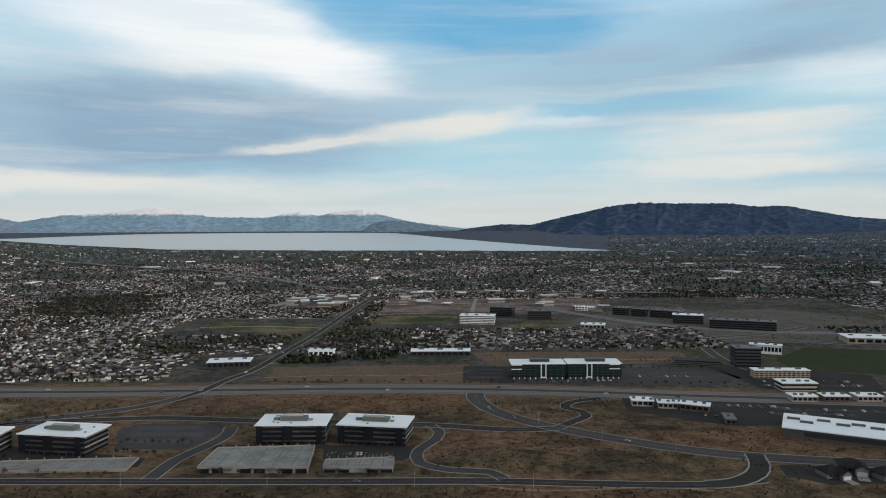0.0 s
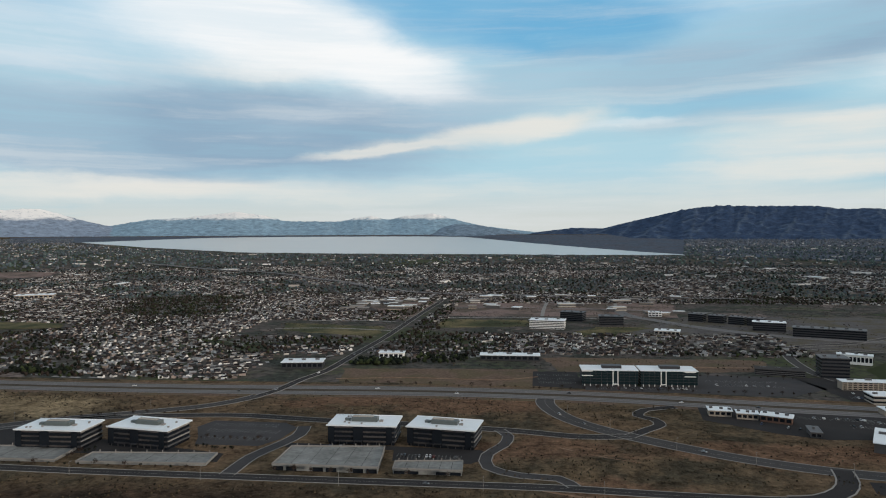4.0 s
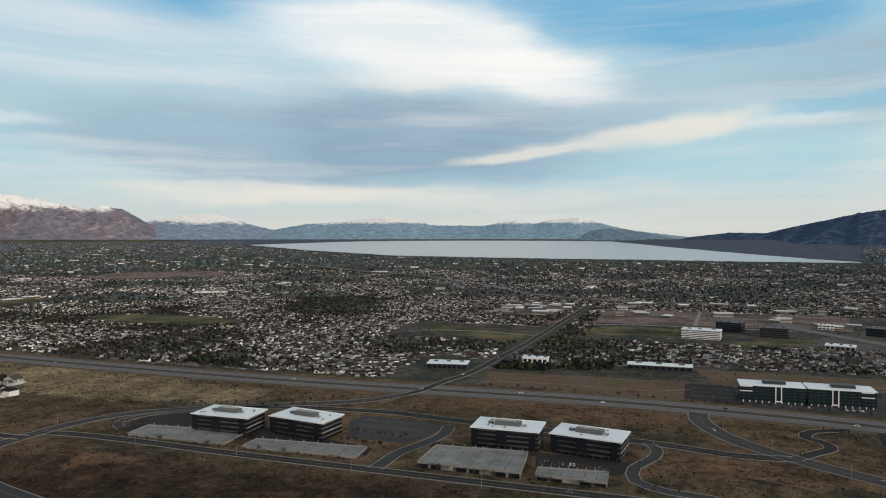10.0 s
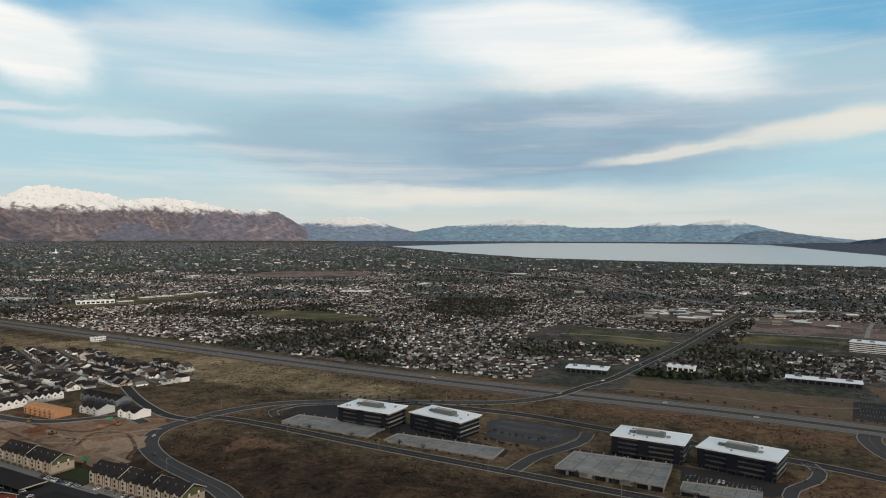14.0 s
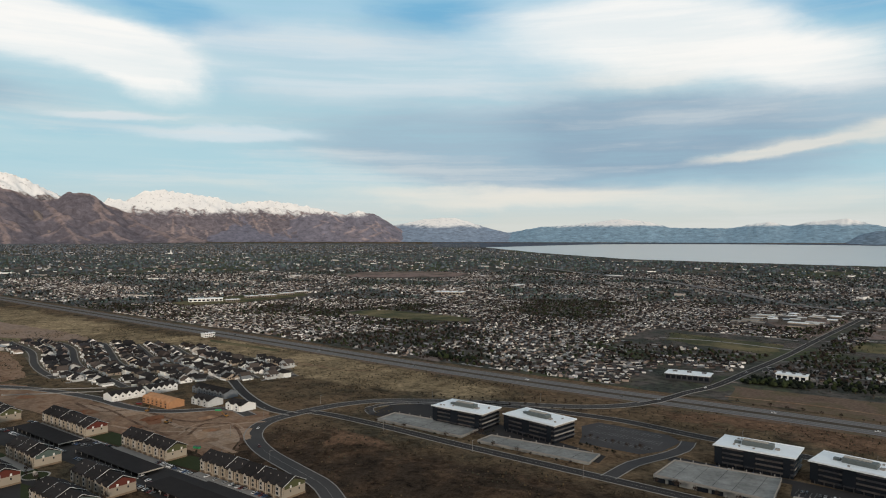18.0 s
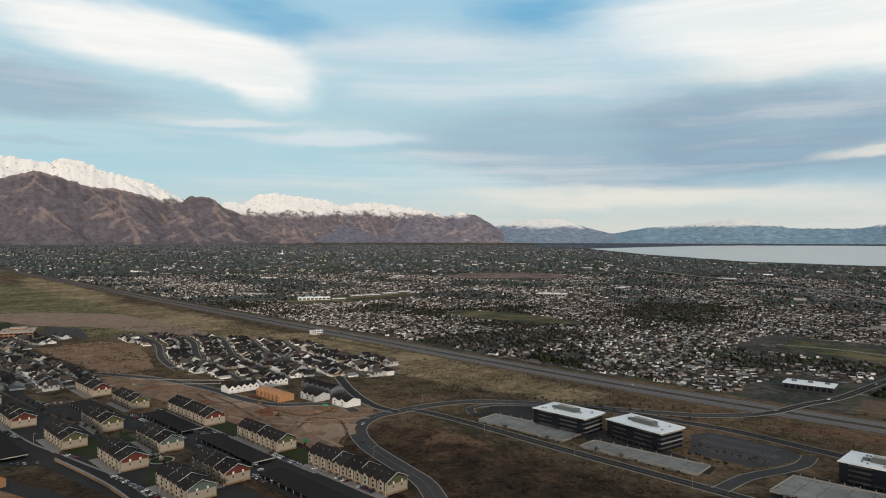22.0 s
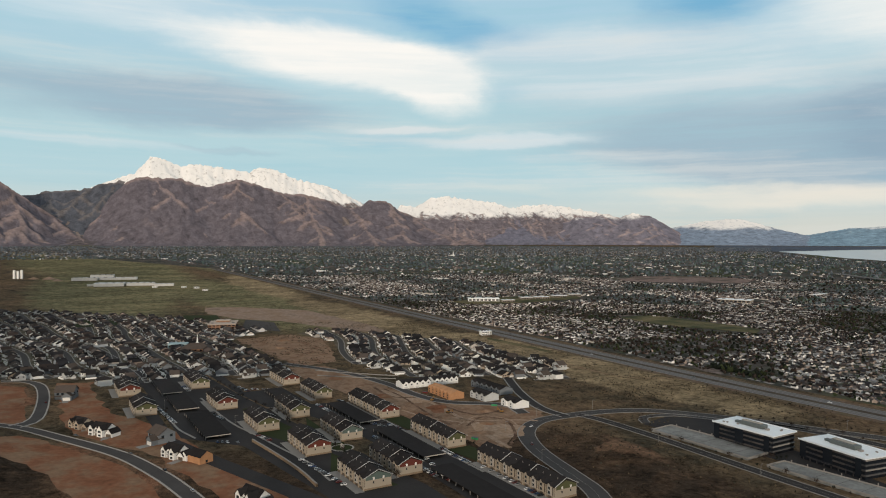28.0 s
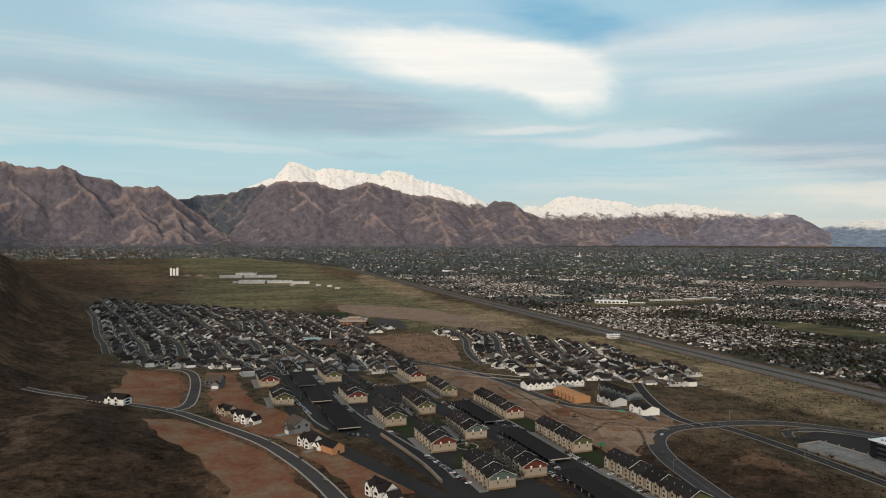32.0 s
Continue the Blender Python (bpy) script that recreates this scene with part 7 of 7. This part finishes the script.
# ---- flat-roofed buildings ----
def block(name, x, y, turn, L, Wd, H, wall, roof, label, category, storeys=1, bays=0, frame=None, units=3, glass=DARK_GLASS, shade=1.0):
    """A flat-roofed building: walls with window bands or bays, parapet, roof slab, plant on top."""
    top = tagged(new(name), label, category)
    part("wall", Shape().box(-L / 2, -Wd / 2, 0, L / 2, Wd / 2, H), wall, top)
    part("roof", Shape().box(-L / 2 - shade, -Wd / 2 - shade, H, L / 2 + shade, Wd / 2 + shade, H + 0.7), roof, top)
    step = H / storeys
    for i in range(storeys):
        if bays:
            for j in range(bays):
                c, u = -L / 2 + L * (j + 0.5) / bays, L / bays
                part("window", Shape().box(c - u * 0.36, -Wd / 2 - 0.15, i * step + step * 0.3, c + u * 0.36, -Wd / 2 + 0.1, i * step + step * 0.8), glass, top)
        else:
            part("window_band", Shape().box(-L / 2 - 0.12, -Wd / 2 - 0.12, i * step + step * 0.32, L / 2 + 0.12, Wd / 2 + 0.12, i * step + step * 0.78), glass, top)
    r = random.Random(int(x * 7 + y))
    for i in range(units):
        ux, uy = -L / 2 + L * (i + 0.5) / units + r.uniform(-2, 2), r.uniform(-Wd / 5, Wd / 5)
        part("roof_unit", Shape().box(ux - L * 0.04 - 0.6, uy - 1.2, H + 0.7, ux + L * 0.04 + 0.6, uy + 1.2, H + 2.3), GREY_PANEL, top)
    return stand(top, x, y, turn)


TEAL_GLASS = material("teal_dark_glass", rgb(0.012, 0.024, 0.028), 0.07, vary=0.1)
BRICK = material("brown_brick_wall", rgb(0.14, 0.085, 0.065), 0.85, vary=0.2)
FACTORY_WALL = material("pale_grey_cladding", rgb(0.46, 0.45, 0.43), 0.7, vary=0.3, scale=0.02, fine=0.2)
FACTORY_ROOF = material("grey_white_sheet_roof", rgb(0.50, 0.50, 0.49), 0.6, vary=0.35, scale=0.02, fine=0.2)
SCHOOL_BRICK = material("warm_brown_brick", rgb(0.26, 0.15, 0.10), 0.85, vary=0.3)
SCHOOL_ROOF = material("pinkish_gravel_roof", rgb(0.44, 0.36, 0.30), 0.9, vary=0.3, scale=0.1)
TAN_WALL = material("tan_retail_wall", rgb(0.33, 0.28, 0.23), 0.85, vary=0.15)


def glass_office(x, y, L, white_at, label):
    top = tagged(new("glass_office"), label, "office building", "glass office pair")
    Wd, H = 28.0, 17.6
    part("glass_wall", Shape().box(-L / 2, -Wd / 2, 2.4, L / 2, Wd / 2, H), TEAL_GLASS, top, "dark teal curtain wall")
    part("plinth", Shape().box(-L / 2 + 1, -Wd / 2 + 1, 0, L / 2 - 1, Wd / 2 - 1, 2.4), DARK_PANEL, top)
    part("roof", Shape().box(-L / 2 - 0.6, -Wd / 2 - 0.6, H, L / 2 + 0.6, Wd / 2 + 0.6, H + 0.9), WHITE_ROOF, top, "white flat roof")
    part("white_portal", Shape().box(white_at - 3.2, -Wd / 2 - 0.6, 2, white_at - 2.2, -Wd / 2 + 0.2, H).box(white_at + 2.2, -Wd / 2 - 0.6, 2, white_at + 3.2, -Wd / 2 + 0.2, H).box(white_at - 2.2, -Wd / 2 - 0.6, 2, white_at + 2.2, -Wd / 2 + 0.2, 3.2), WHITE_PAINT, top, "tall white frame")
    part("plant_room", Shape().box(-8, -5, H + 0.9, 14, 5, H + 4), DARK_PANEL, top)
    side = L / 2 - 8 if white_at < 0 else -L / 2 + 6
    part("corner_frame", Shape().box(side - 6, -Wd / 2 - 0.5, H - 6.2, side + 6, -Wd / 2 + 0.2, H - 5.2).box(side - 6, -Wd / 2 - 0.5, H - 1.2, side + 6, -Wd / 2 + 0.2, H), WHITE_PAINT, top)
    for i in range(10):
        c = -L / 2 + L * (i + 0.5) / 10
        part("column", Shape().box(c - 0.4, -Wd / 2 + 0.1, 0, c + 0.4, -Wd / 2 + 0.9, 2.4), WHITE_PAINT, top)
        part("mullion", Shape().box(c - 0.15, -Wd / 2 - 0.12, 2.4, c + 0.15, -Wd / 2 + 0.1, H), DARK_PANEL, top)
    for i in range(1, 5):
        part("floor_line", Shape().box(-L / 2 - 0.1, -Wd / 2 - 0.1, 2.4 + i * 3.0, L / 2 + 0.1, Wd / 2 + 0.1, 2.4 + i * 3.0 + 0.35), DARK_PANEL, top)
    return stand(top, x, y)


parking("pair_lot_west", [(22, 780), (25, 862), (78, 860), (80, 770)], "dark parking lot beside glass offices", ASPHALT, [(30, 800, 72, 800), (30, 820, 72, 820), (30, 842, 72, 842)])
parking("pair_lot_east", [(80, 765), (80, 786), (206, 788), (212, 855), (330, 850), (345, 790), (290, 750)], "wide grey parking lot beside glass offices", LOT, [(222, 800, 300, 797), (222, 822, 300, 820), (95, 776, 200, 777)])
car_row(95, 776, 200, 777, 2.8, 0.35)
car_row(225, 800, 300, 797, 2.8, 0.15)
glass_office(109, 800, 62, 6, "dark glass office block with white frame and roof")
glass_office(174, 801, 62, -6, "dark glass office block with white frame and roof")

parking("retail_lot", [(182, 700), (335, 684), (457, 705), (470, 650), (400, 600), (290, 600), (262, 598), (228, 612), (175, 652)], "dark retail parking lot", ASPHALT, [(260, 668, 330, 660), (300, 640, 380, 628), (320, 655, 420, 640)])
car_row(205, 650, 255, 625, 3.0, 0.35, 60)
car_row(260, 668, 330, 660, 2.8, 0.3)
car_row(300, 640, 380, 628, 2.8, 0.4)
car_row(320, 655, 420, 640, 2.8, 0.4)
block("retail_shop", 195, 672, -8, 20, 14, 5.5, TAN_WALL, WHITE_ROOF, "small tan retail shop with white flat roof", "shop", 1, 4)
block("retail_shop", 217, 662, -12, 18, 12, 5.5, TAN_WALL, WHITE_ROOF, "small tan retail shop with white flat roof", "shop", 1, 4)
block("retail_shop", 240, 652, -25, 26, 13, 6, BRICK, WHITE_ROOF, "brick retail row with white flat roof", "shop", 1, 5)
block("car_wash", 256, 612, -12, 8, 20, 4.5, GREY_PANEL, GREY_PANEL, "small grey canopy building in the lot", "shop", 1, 2, None, 1)
block("big_store", 343, 562, -28, 112, 48, 7.5, GREY_PANEL, WHITE_ROOF, "large store with grey walls and white roof", "store", 1, 1, None, 9, DARK_PANEL)
for x in (360, 392, 425, 460):
    block("shop_row", x, 686, -3, 24, 14, 5.5, TAN_WALL if x != 392 else BRICK, WHITE_ROOF, "low shop row with white roof", "shop", 1, 5)
parking("hotel_lot", [(330, 850), (345, 735), (470, 725), (500, 800), (420, 850)], "dark parking lot round hotel", ASPHALT, [(350, 750, 460, 745)])
car_row(350, 750, 460, 745, 2.8, 0.3)
car_row(360, 770, 460, 765, 2.8, 0.3)
block("dark_tower", 379, 858, -8, 30, 24, 24, DARK_PANEL, GREY_PANEL, "dark six-storey office tower", "office building", 6, 0, None, 2)
block("hotel", 390, 793, -3, 62, 14, 9, TAN_WALL, WHITE_ROOF, "tan four-storey hotel with white parapet", "hotel", 4, 12)
block("round_roof_office", 378, 734, -2, 36, 20, 8.5, LIGHT_PANEL, WHITE_ROOF, "two-storey office with white roof", "office building", 2, 0)
block("striped_building", 445, 945, -25, 40, 14, 12, WHITE_PAINT, WHITE_ROOF, "white and dark striped office building", "office building", 1, 9, None, 3)
block("parking_garage", 322, 868, -15, 54, 20, 6.5, GREY_PANEL, OLD_ASPHALT, "low grey concrete parking garage with dark bands", "parking garage", 3, 0)
patch("playing_field", [(425, 850), (518, 799), (640, 860), (640, 960), (520, 985), (440, 905)], LAWN, 0.1, "flat green playing field beside the freeway", "field", ragged=6.0)
for outline in ([(-218, 862), (33, 876), (33, 775), (-200, 785)], [(60, 860), (330, 880), (330, 960), (40, 960)]):
    patch("fallow_field", outline, FIELD, 0.07, "fallow brown field", "field", ragged=8.0)
for outline in ([(-140, 1370), (28, 1360), (28, 1270), (-138, 1240)], [(127, 1130), (256, 1270), (150, 1275), (90, 1180)], [(-440, 1290), (-230, 1250), (-228, 1130), (-415, 1190)]):
    patch("green_meadow", outline, GREEN_FIELD, 0.07, "pale green meadow among houses", "field", ragged=12.0)
for outline in ([(-160, 1420), (330, 1420), (420, 1900), (-120, 1900)], [(-420, 1400), (-210, 1340), (-185, 1700), (-300, 1760)], [(-2262, 2230), (-2084, 2311), (-1868, 2598), (-2019, 2883), (-2356, 2933), (-2488, 2587)]):
    patch("bare_pink_ground", outline, material("pinkish_bare_ground", rgb(0.235, 0.170, 0.152), 0.95, vary=1.0, scale=0.012, fine=0.12, second=rgb(0.085, 0.068, 0.054)), 0.07, "bare pinkish ground being built on", "dirt", ragged=14.0)
patch("business_ground", [(140, 1150), (460, 1040), (700, 1000), (900, 1150), (700, 1450), (330, 1420), (250, 1300)], material("paved_ground", rgb(0.122, 0.112, 0.110), 0.95, vary=0.9, scale=0.02, fine=0.15, second=rgb(0.080, 0.070, 0.050)), 0.06, "paved and bare ground round offices", "ground", ragged=14.0)

block("curved_white_office", 63, 1256, -10, 62, 30, 15, WHITE_PAINT, WHITE_ROOF, "white banded five-storey office", "office building", 5, 0)
block("dark_office", 118, 1365, -20, 44, 28, 17, DARK_PANEL, DARK_PANEL, "dark glass office block", "office building", 5, 0)
block("dark_office", 183, 1310, -5, 44, 28, 16, DARK_PANEL, DARK_PANEL, "dark glass office block", "office building", 5, 0)
for x, y in ((356, 1372), (387, 1350), (418, 1330), (446, 1312)):
    block("dark_office", x, y, -33, 27, 24, 14, DARK_PANEL, GREY_PANEL, "long dark office block with pale roof edge", "office building", 4, 0)
block("dark_office", 446, 1250, -18, 52, 26, 15, DARK_PANEL, WHITE_ROOF, "long dark office block with pale roof edge", "office building", 4, 0)
block("dark_office", 487, 1180, -24, 52, 26, 15, DARK_PANEL, GREY_PANEL, "long dark office block with pale roof edge", "office building", 4, 0)
block("dark_office", 535, 1160, -24, 52, 26, 15, DARK_PANEL, GREY_PANEL, "long dark office block with pale roof edge", "office building", 4, 0)
block("white_flat_building", 290, 1440, -10, 26, 16, 9, WHITE_PAINT, WHITE_ROOF, "small white flat building", "building", 2, 4)
block("clubhouse", 260, 1190, -15, 40, 24, 7, LIGHT_PANEL, WHITE_ROOF, "low building with white roof", "building", 1, 6)
for x, y in ((640, 1030), (700, 1000), (780, 1010)):
    block("store_row", x, y, -12, 70, 40, 9, TAN_WALL, WHITE_ROOF, "big store with white roof", "store", 1, 6)
block("school_hall", -271, 868, 8, 52, 26, 8, DARK_PANEL, WHITE_ROOF, "low dark-walled building with white roof", "building", 1, 8)
block("white_hall", -168, 945, 0, 34, 16, 7, WHITE_PAINT, WHITE_ROOF, "white low hall beside trees", "building", 1, 5)
block("long_white_roofed_school", -4, 940, 0, 80, 20, 7, DARK_PANEL, WHITE_ROOF, "long low building with white roof", "school", 1, 10)
block("pump_house", -1070, 722, 85, 20, 12, 7, WHITE_PAINT, WHITE_ROOF, "lone white building beside the freeway", "building", 2, 5)
block("long_white_shed", -1678, 1125, 60, 90, 34, 9, WHITE_PAINT, WHITE_ROOF, "long pale metal shed with white roof", "shed", 1, 8)
block("flat_roof_school", -1290, 1745, 25, 90, 50, 9, TAN_WALL, WHITE_ROOF, "flat pale-roofed school among the houses", "school", 1, 8)
for x, y, L, Wd, H in ((-2935, 236, 104, 90, 17), (-2925, 345, 100, 70, 15), (-2850, 420, 70, 50, 13), (-3380, 175, 100, 60, 18), (-3640, 262, 100, 60, 17), (-3400, 310, 150, 70, 14), (-2945, 168, 18, 24, 11)):
    block("factory", x, y, 80, L, Wd, H * 0.62, FACTORY_WALL, FACTORY_ROOF, "long pale factory hall on the plain", "factory", 1, 0, None, 4, FACTORY_ROOF)
silo = tagged(new("silo_cluster"), "cluster of white silos on the plain", "silo")
for i, h in enumerate((38, 34, 39)):
    drum = part("silo", Shape().drum(i * 15 - 15, 0, 0, h, 5.5, n=14), WHITE_PAINT, silo)
    part("silo_cone", Shape().drum(i * 15 - 15, 0, h, h + 3, 5.5, 1.2, 14), KERB, drum)
stand(silo, -3672, -82, 80)
for x, y, r, h in ((-3600, -20, 24, 9), (-3560, 40, 30, 12), (-3400, 70, 22, 8)):
    heap = tagged(new("gravel_heap"), "grey gravel heap beside the factory", "gravel heap")
    part("heap", Shape().drum(0, 0, 0, h, r, 1.5, 14), PALE_DIRT, heap)
    stand(heap, x, y)
for x, y in ((-2500, 503), (-2685, 464), (-2748, 372), (-2640, 500)):
    block("farm_shed", x, y, 80, 18, 10, 5, WHITE_PAINT, FACTORY_ROOF, "small white shed on the plain", "shed", 1, 3, None, 0)
# school with its lot, church and wrapped hall in the estate
parking("school_lot", [(-1388, 350), (-1299, 401), (-1446, 433), (-1532, 395)], "grey asphalt lot beside the school", STREET, lift=0.3)
for outline in ([(-1553, 62), (-1559, 139), (-1669, 149), (-1681, 71)], [(-1567, 264), (-1533, 342), (-1648, 358), (-1683, 293)]):
    patch("dark_lawn", outline, LAWN, 0.3, "dark green lawn at the estate edge", "lawn", ragged=5.0)
block("school", -1425, 322, 72, 52, 70, 9, SCHOOL_BRICK, SCHOOL_ROOF, "tan and brick school with pale flat roof", "school", 2, 7, None, 5)
block("school_gym", -1440, 326, 72, 26, 24, 12.5, SCHOOL_BRICK, SCHOOL_ROOF, "tall brick gym of the school", "school", 1, 3, None, 1)
church = tagged(new("church"), "brick church with a broad brown hipped roof and white spire", "church")
part("wall", Shape().box(-21, -14, 0, 21, 14, 4.6), SCHOOL_BRICK, church)
part("roof", Shape().solid([(-24, -17, 4.5), (24, -17, 4.5), (24, 17, 4.5), (-24, 17, 4.5), (-9, 0, 12.5), (9, 0, 12.5)], [(3, 2, 1, 0), (0, 1, 5, 4), (1, 2, 5), (2, 3, 4, 5), (3, 0, 4)]), BROWN_SHINGLE, church)
spire = part("spire", Shape().drum(0, 12, 9, 25, 1.6, 0.15, 8), WHITE_PAINT, church, "slender white spire")
part("steeple_base", Shape().box(-2.2, 9.8, 6, 2.2, 14.2, 11.5), WHITE_PAINT, church)
for i in range(5):
    part("window", Shape().box(-17 + i * 8, -14.15, 1.4, -14 + i * 8, -13.9, 3.6), DARK_GLASS, church)
stand(church, -1142, 216, 72)
block("wrapped_hall", -1192, 197, 72, 28, 22, 6, material("pale_blue_wrap", rgb(0.36, 0.48, 0.50), 0.7, vary=0.2), material("blue_grey_sheet_roof", rgb(0.30, 0.40, 0.42), 0.7, vary=0.2), "hall under construction in pale blue wrap", "building", 1, 4, None, 0)

# valley landmarks: school halls, fields, quarry, far roads and a temple
patch("school_grounds", [(-1600, 1020), (-1560, 1164), (-1600, 1433), (-1730, 1520), (-1750, 1300), (-1700, 1020)], GREEN_FIELD, 0.3, "green and brown school grounds", "field", ragged=10.0)
for x, y, L, Wd in ((-1668, 1272, 36, 26), (-1660, 1325, 44, 30), (-1672, 1405, 44, 26), (-1690, 1482, 40, 22), (-1612, 1166, 36, 18)):
    block("school_hall", x, y, 70, L, Wd, 7, TAN_WALL, WHITE_ROOF, "long flat school hall with pale roof", "school", 1, 6, None, 2)
patch("suburb_meadow", [(-1159, 1132), (-1158, 1264), (-1031, 1253), (-864, 1246), (-830, 1190), (-931, 1151), (-1030, 1126)], GREEN_FIELD, 0.3, "olive meadow among suburban houses", "field", ragged=12.0)
patch("gravel_pad", [(-1400, 1800), (-1262, 1770), (-1320, 1862), (-1420, 1850)], PALE_DIRT, 0.4, "pale bare gravel pad among houses", "dirt", ragged=8.0)
road("lakeside_highway", [(-2100, 3650), (-1559, 3173), (-1273, 2944), (-1070, 2831), (-899, 2684), (-726, 2469), (-585, 2322), (-467, 2148), (-352, 1998), (-246, 1930), (-158, 1898), (120, 1850), (600, 1790)], 30, FREEWAY, "grey highway running towards the lake", 0, lift=0.6)
road("branch_road", [(-585, 2250), (-552, 2037), (-411, 1742), (-324, 1542), (-240, 1362), (-205, 1290)], 12, STREET, "grey street through the suburbs", 0, lift=0.45)
shade = random.Random(31)
for k in range(26):
    x, y = -300 + shade.uniform(-75, 90), 1620 + shade.uniform(-120, 120)
    block("workshop", x, y, shade.uniform(-20, 20), shade.uniform(14, 38), shade.uniform(10, 18), shade.uniform(4, 9), shade.choice((TAN_WALL, LIGHT_PANEL, GREY_PANEL)), shade.choice((WHITE_ROOF, FACTORY_ROOF, KERB)), "low workshop with pale roof", "workshop", 1, 0, None, 0, GREY_PANEL)
temple = tagged(new("temple"), "white temple with a tall spire far across the valley", "temple")
part("hall", Shape().box(-34, -20, 0, 34, 20, 12), WHITE_PAINT, temple)
part("spire", Shape().drum(0, 0, 10, 58, 9, 1, 8), WHITE_PAINT, temple)
stand(temple, -7200, 4380, 60)

road("freeway_ramp", [(376, 834), (366, 887), (380, 992), (415, 1068), (452, 1090), (518, 1112), (621, 1183)], 12, OLD_ASPHALT, "curving freeway ramp beside the tower", 1.2, lift=0.2)
road("business_street", [(230, 1628), (235, 1453), (280, 1363), (333, 1277), (408, 1203), (482, 1155), (551, 1132), (640, 1120)], 22, FREEWAY, "pale street past dark offices", 1.2, lift=0.24)
road("north_business_street", [(110, 1140), (294, 1128), (410, 1068), (528, 1038), (650, 1000)], 12, OLD_ASPHALT, "pale street between offices and houses", 1.2, lift=0.28)
road("link_road", [(238, 522), (232, 500), (220, 480), (200, 465), (180, 461)], 13, ASPHALT, "short dark link road with pale kerbs", 1.2, lift=0.3)
parking("corner_court", [(240, 478), (246, 500), (330, 488), (330, 462), (262, 460)], "dark paved court of a corner site", ASPHALT)
for x, y, t in ((272, 478, 10), (292, 488, -20), (308, 474, 15)):
    build_house(x, y, t, 8, 1.2)

# dark evergreens round the halls beyond the freeway
x = np.concatenate([rng.uniform(-214, -140, 110), rng.uniform(-135, -62, 60), rng.uniform(-640, -560, 70)])
y = np.concatenate([rng.uniform(886, 928, 110), rng.uniform(905, 960, 60), rng.uniform(800, 822, 70)])
bulk_trees("evergreen_belt", x, y, rng.uniform(1.8, 3.8, len(x)), [TREES[0], TREES[0], TREES[3]], "belt of dark evergreen trees beside low halls", 6)

# brush, bare shrubs and young trees over the open land beyond the freeway
n = 26000
x, y = rng.uniform(-440, 950, n), rng.uniform(775, 1950, n)
thick = np.array([noise.fractal(Vector((a / 120, b / 120, 9.0)), 0.8, 2.0, 4) for a, b in zip(x, y)])
k = thick + rng.uniform(-0.5, 0.5, n) > 0.1
k &= np.abs(x - np.interp(y, [700, 850, 1000, 1300, 1660, 2200], [-262, -234, -220, -198, -177, -150])) > 16
for pts in ([(376, 834), (366, 887), (380, 992), (415, 1068), (518, 1112), (621, 1183)], [(225, 1393), (306, 1345), (400, 1224), (520, 1140), (640, 1090)], [(110, 1140), (294, 1128), (410, 1068), (528, 1038), (650, 1000)]):
    for q in smoothed(pts, 8.0):
        k &= np.hypot(x - q[0], y - q[1]) > 14
k &= ~((x > 120) & (x < 520) & (y < 870))
k &= (y > 885) | (rng.uniform(0, 1, n) < 0.12)
k &= ~((x > 415) & (x < 650) & (y > 790) & (y < 990))
x, y = x[k], y[k]
bulk_trees("open_land_brush", x, y, rng.uniform(0.3, 1.0, len(x)), [TREES[1], TREES[2], SAGE[1], SAGE[0]], "brown brush and bare shrubs on open land", 4)
# dirt lanes and lots across it
for pts, w in (([(-210, 800), (-120, 812), (-20, 808), (30, 830)], 4), ([(-150, 1380), (-20, 1400), (120, 1395), (225, 1393)], 9), ([(-130, 1560), (60, 1570), (260, 1540), (420, 1500)], 8), ([(60, 1420), (70, 1560), (90, 1760), (100, 1850)], 8), ([(-430, 1210), (-330, 1222), (-215, 1200)], 7), ([(-400, 1320), (-300, 1330), (-205, 1310)], 7), ([(110, 905), (200, 900), (330, 905)], 6), ([(230, 1560), (250, 1700), (300, 1840)], 8)):
    tagged(ribbon("dirt_lane", smoothed(pts, 10.0), w / 2, -w / 2, KERB if w > 6 else DIRT, 0.3), "pale unpaved lane across open land", "track", kind="structure")
for kx in range(24):
    x, y = shade.uniform(-120, 420), shade.uniform(1430, 1880)
    block("workshop", x, y, shade.uniform(-25, 15), shade.uniform(16, 48), shade.uniform(10, 22), shade.uniform(4, 9), shade.choice((TAN_WALL, LIGHT_PANEL, GREY_PANEL)), shade.choice((WHITE_ROOF, FACTORY_ROOF, KERB)), "low workshop with pale roof", "workshop", 1, 0, None, 0, GREY_PANEL)
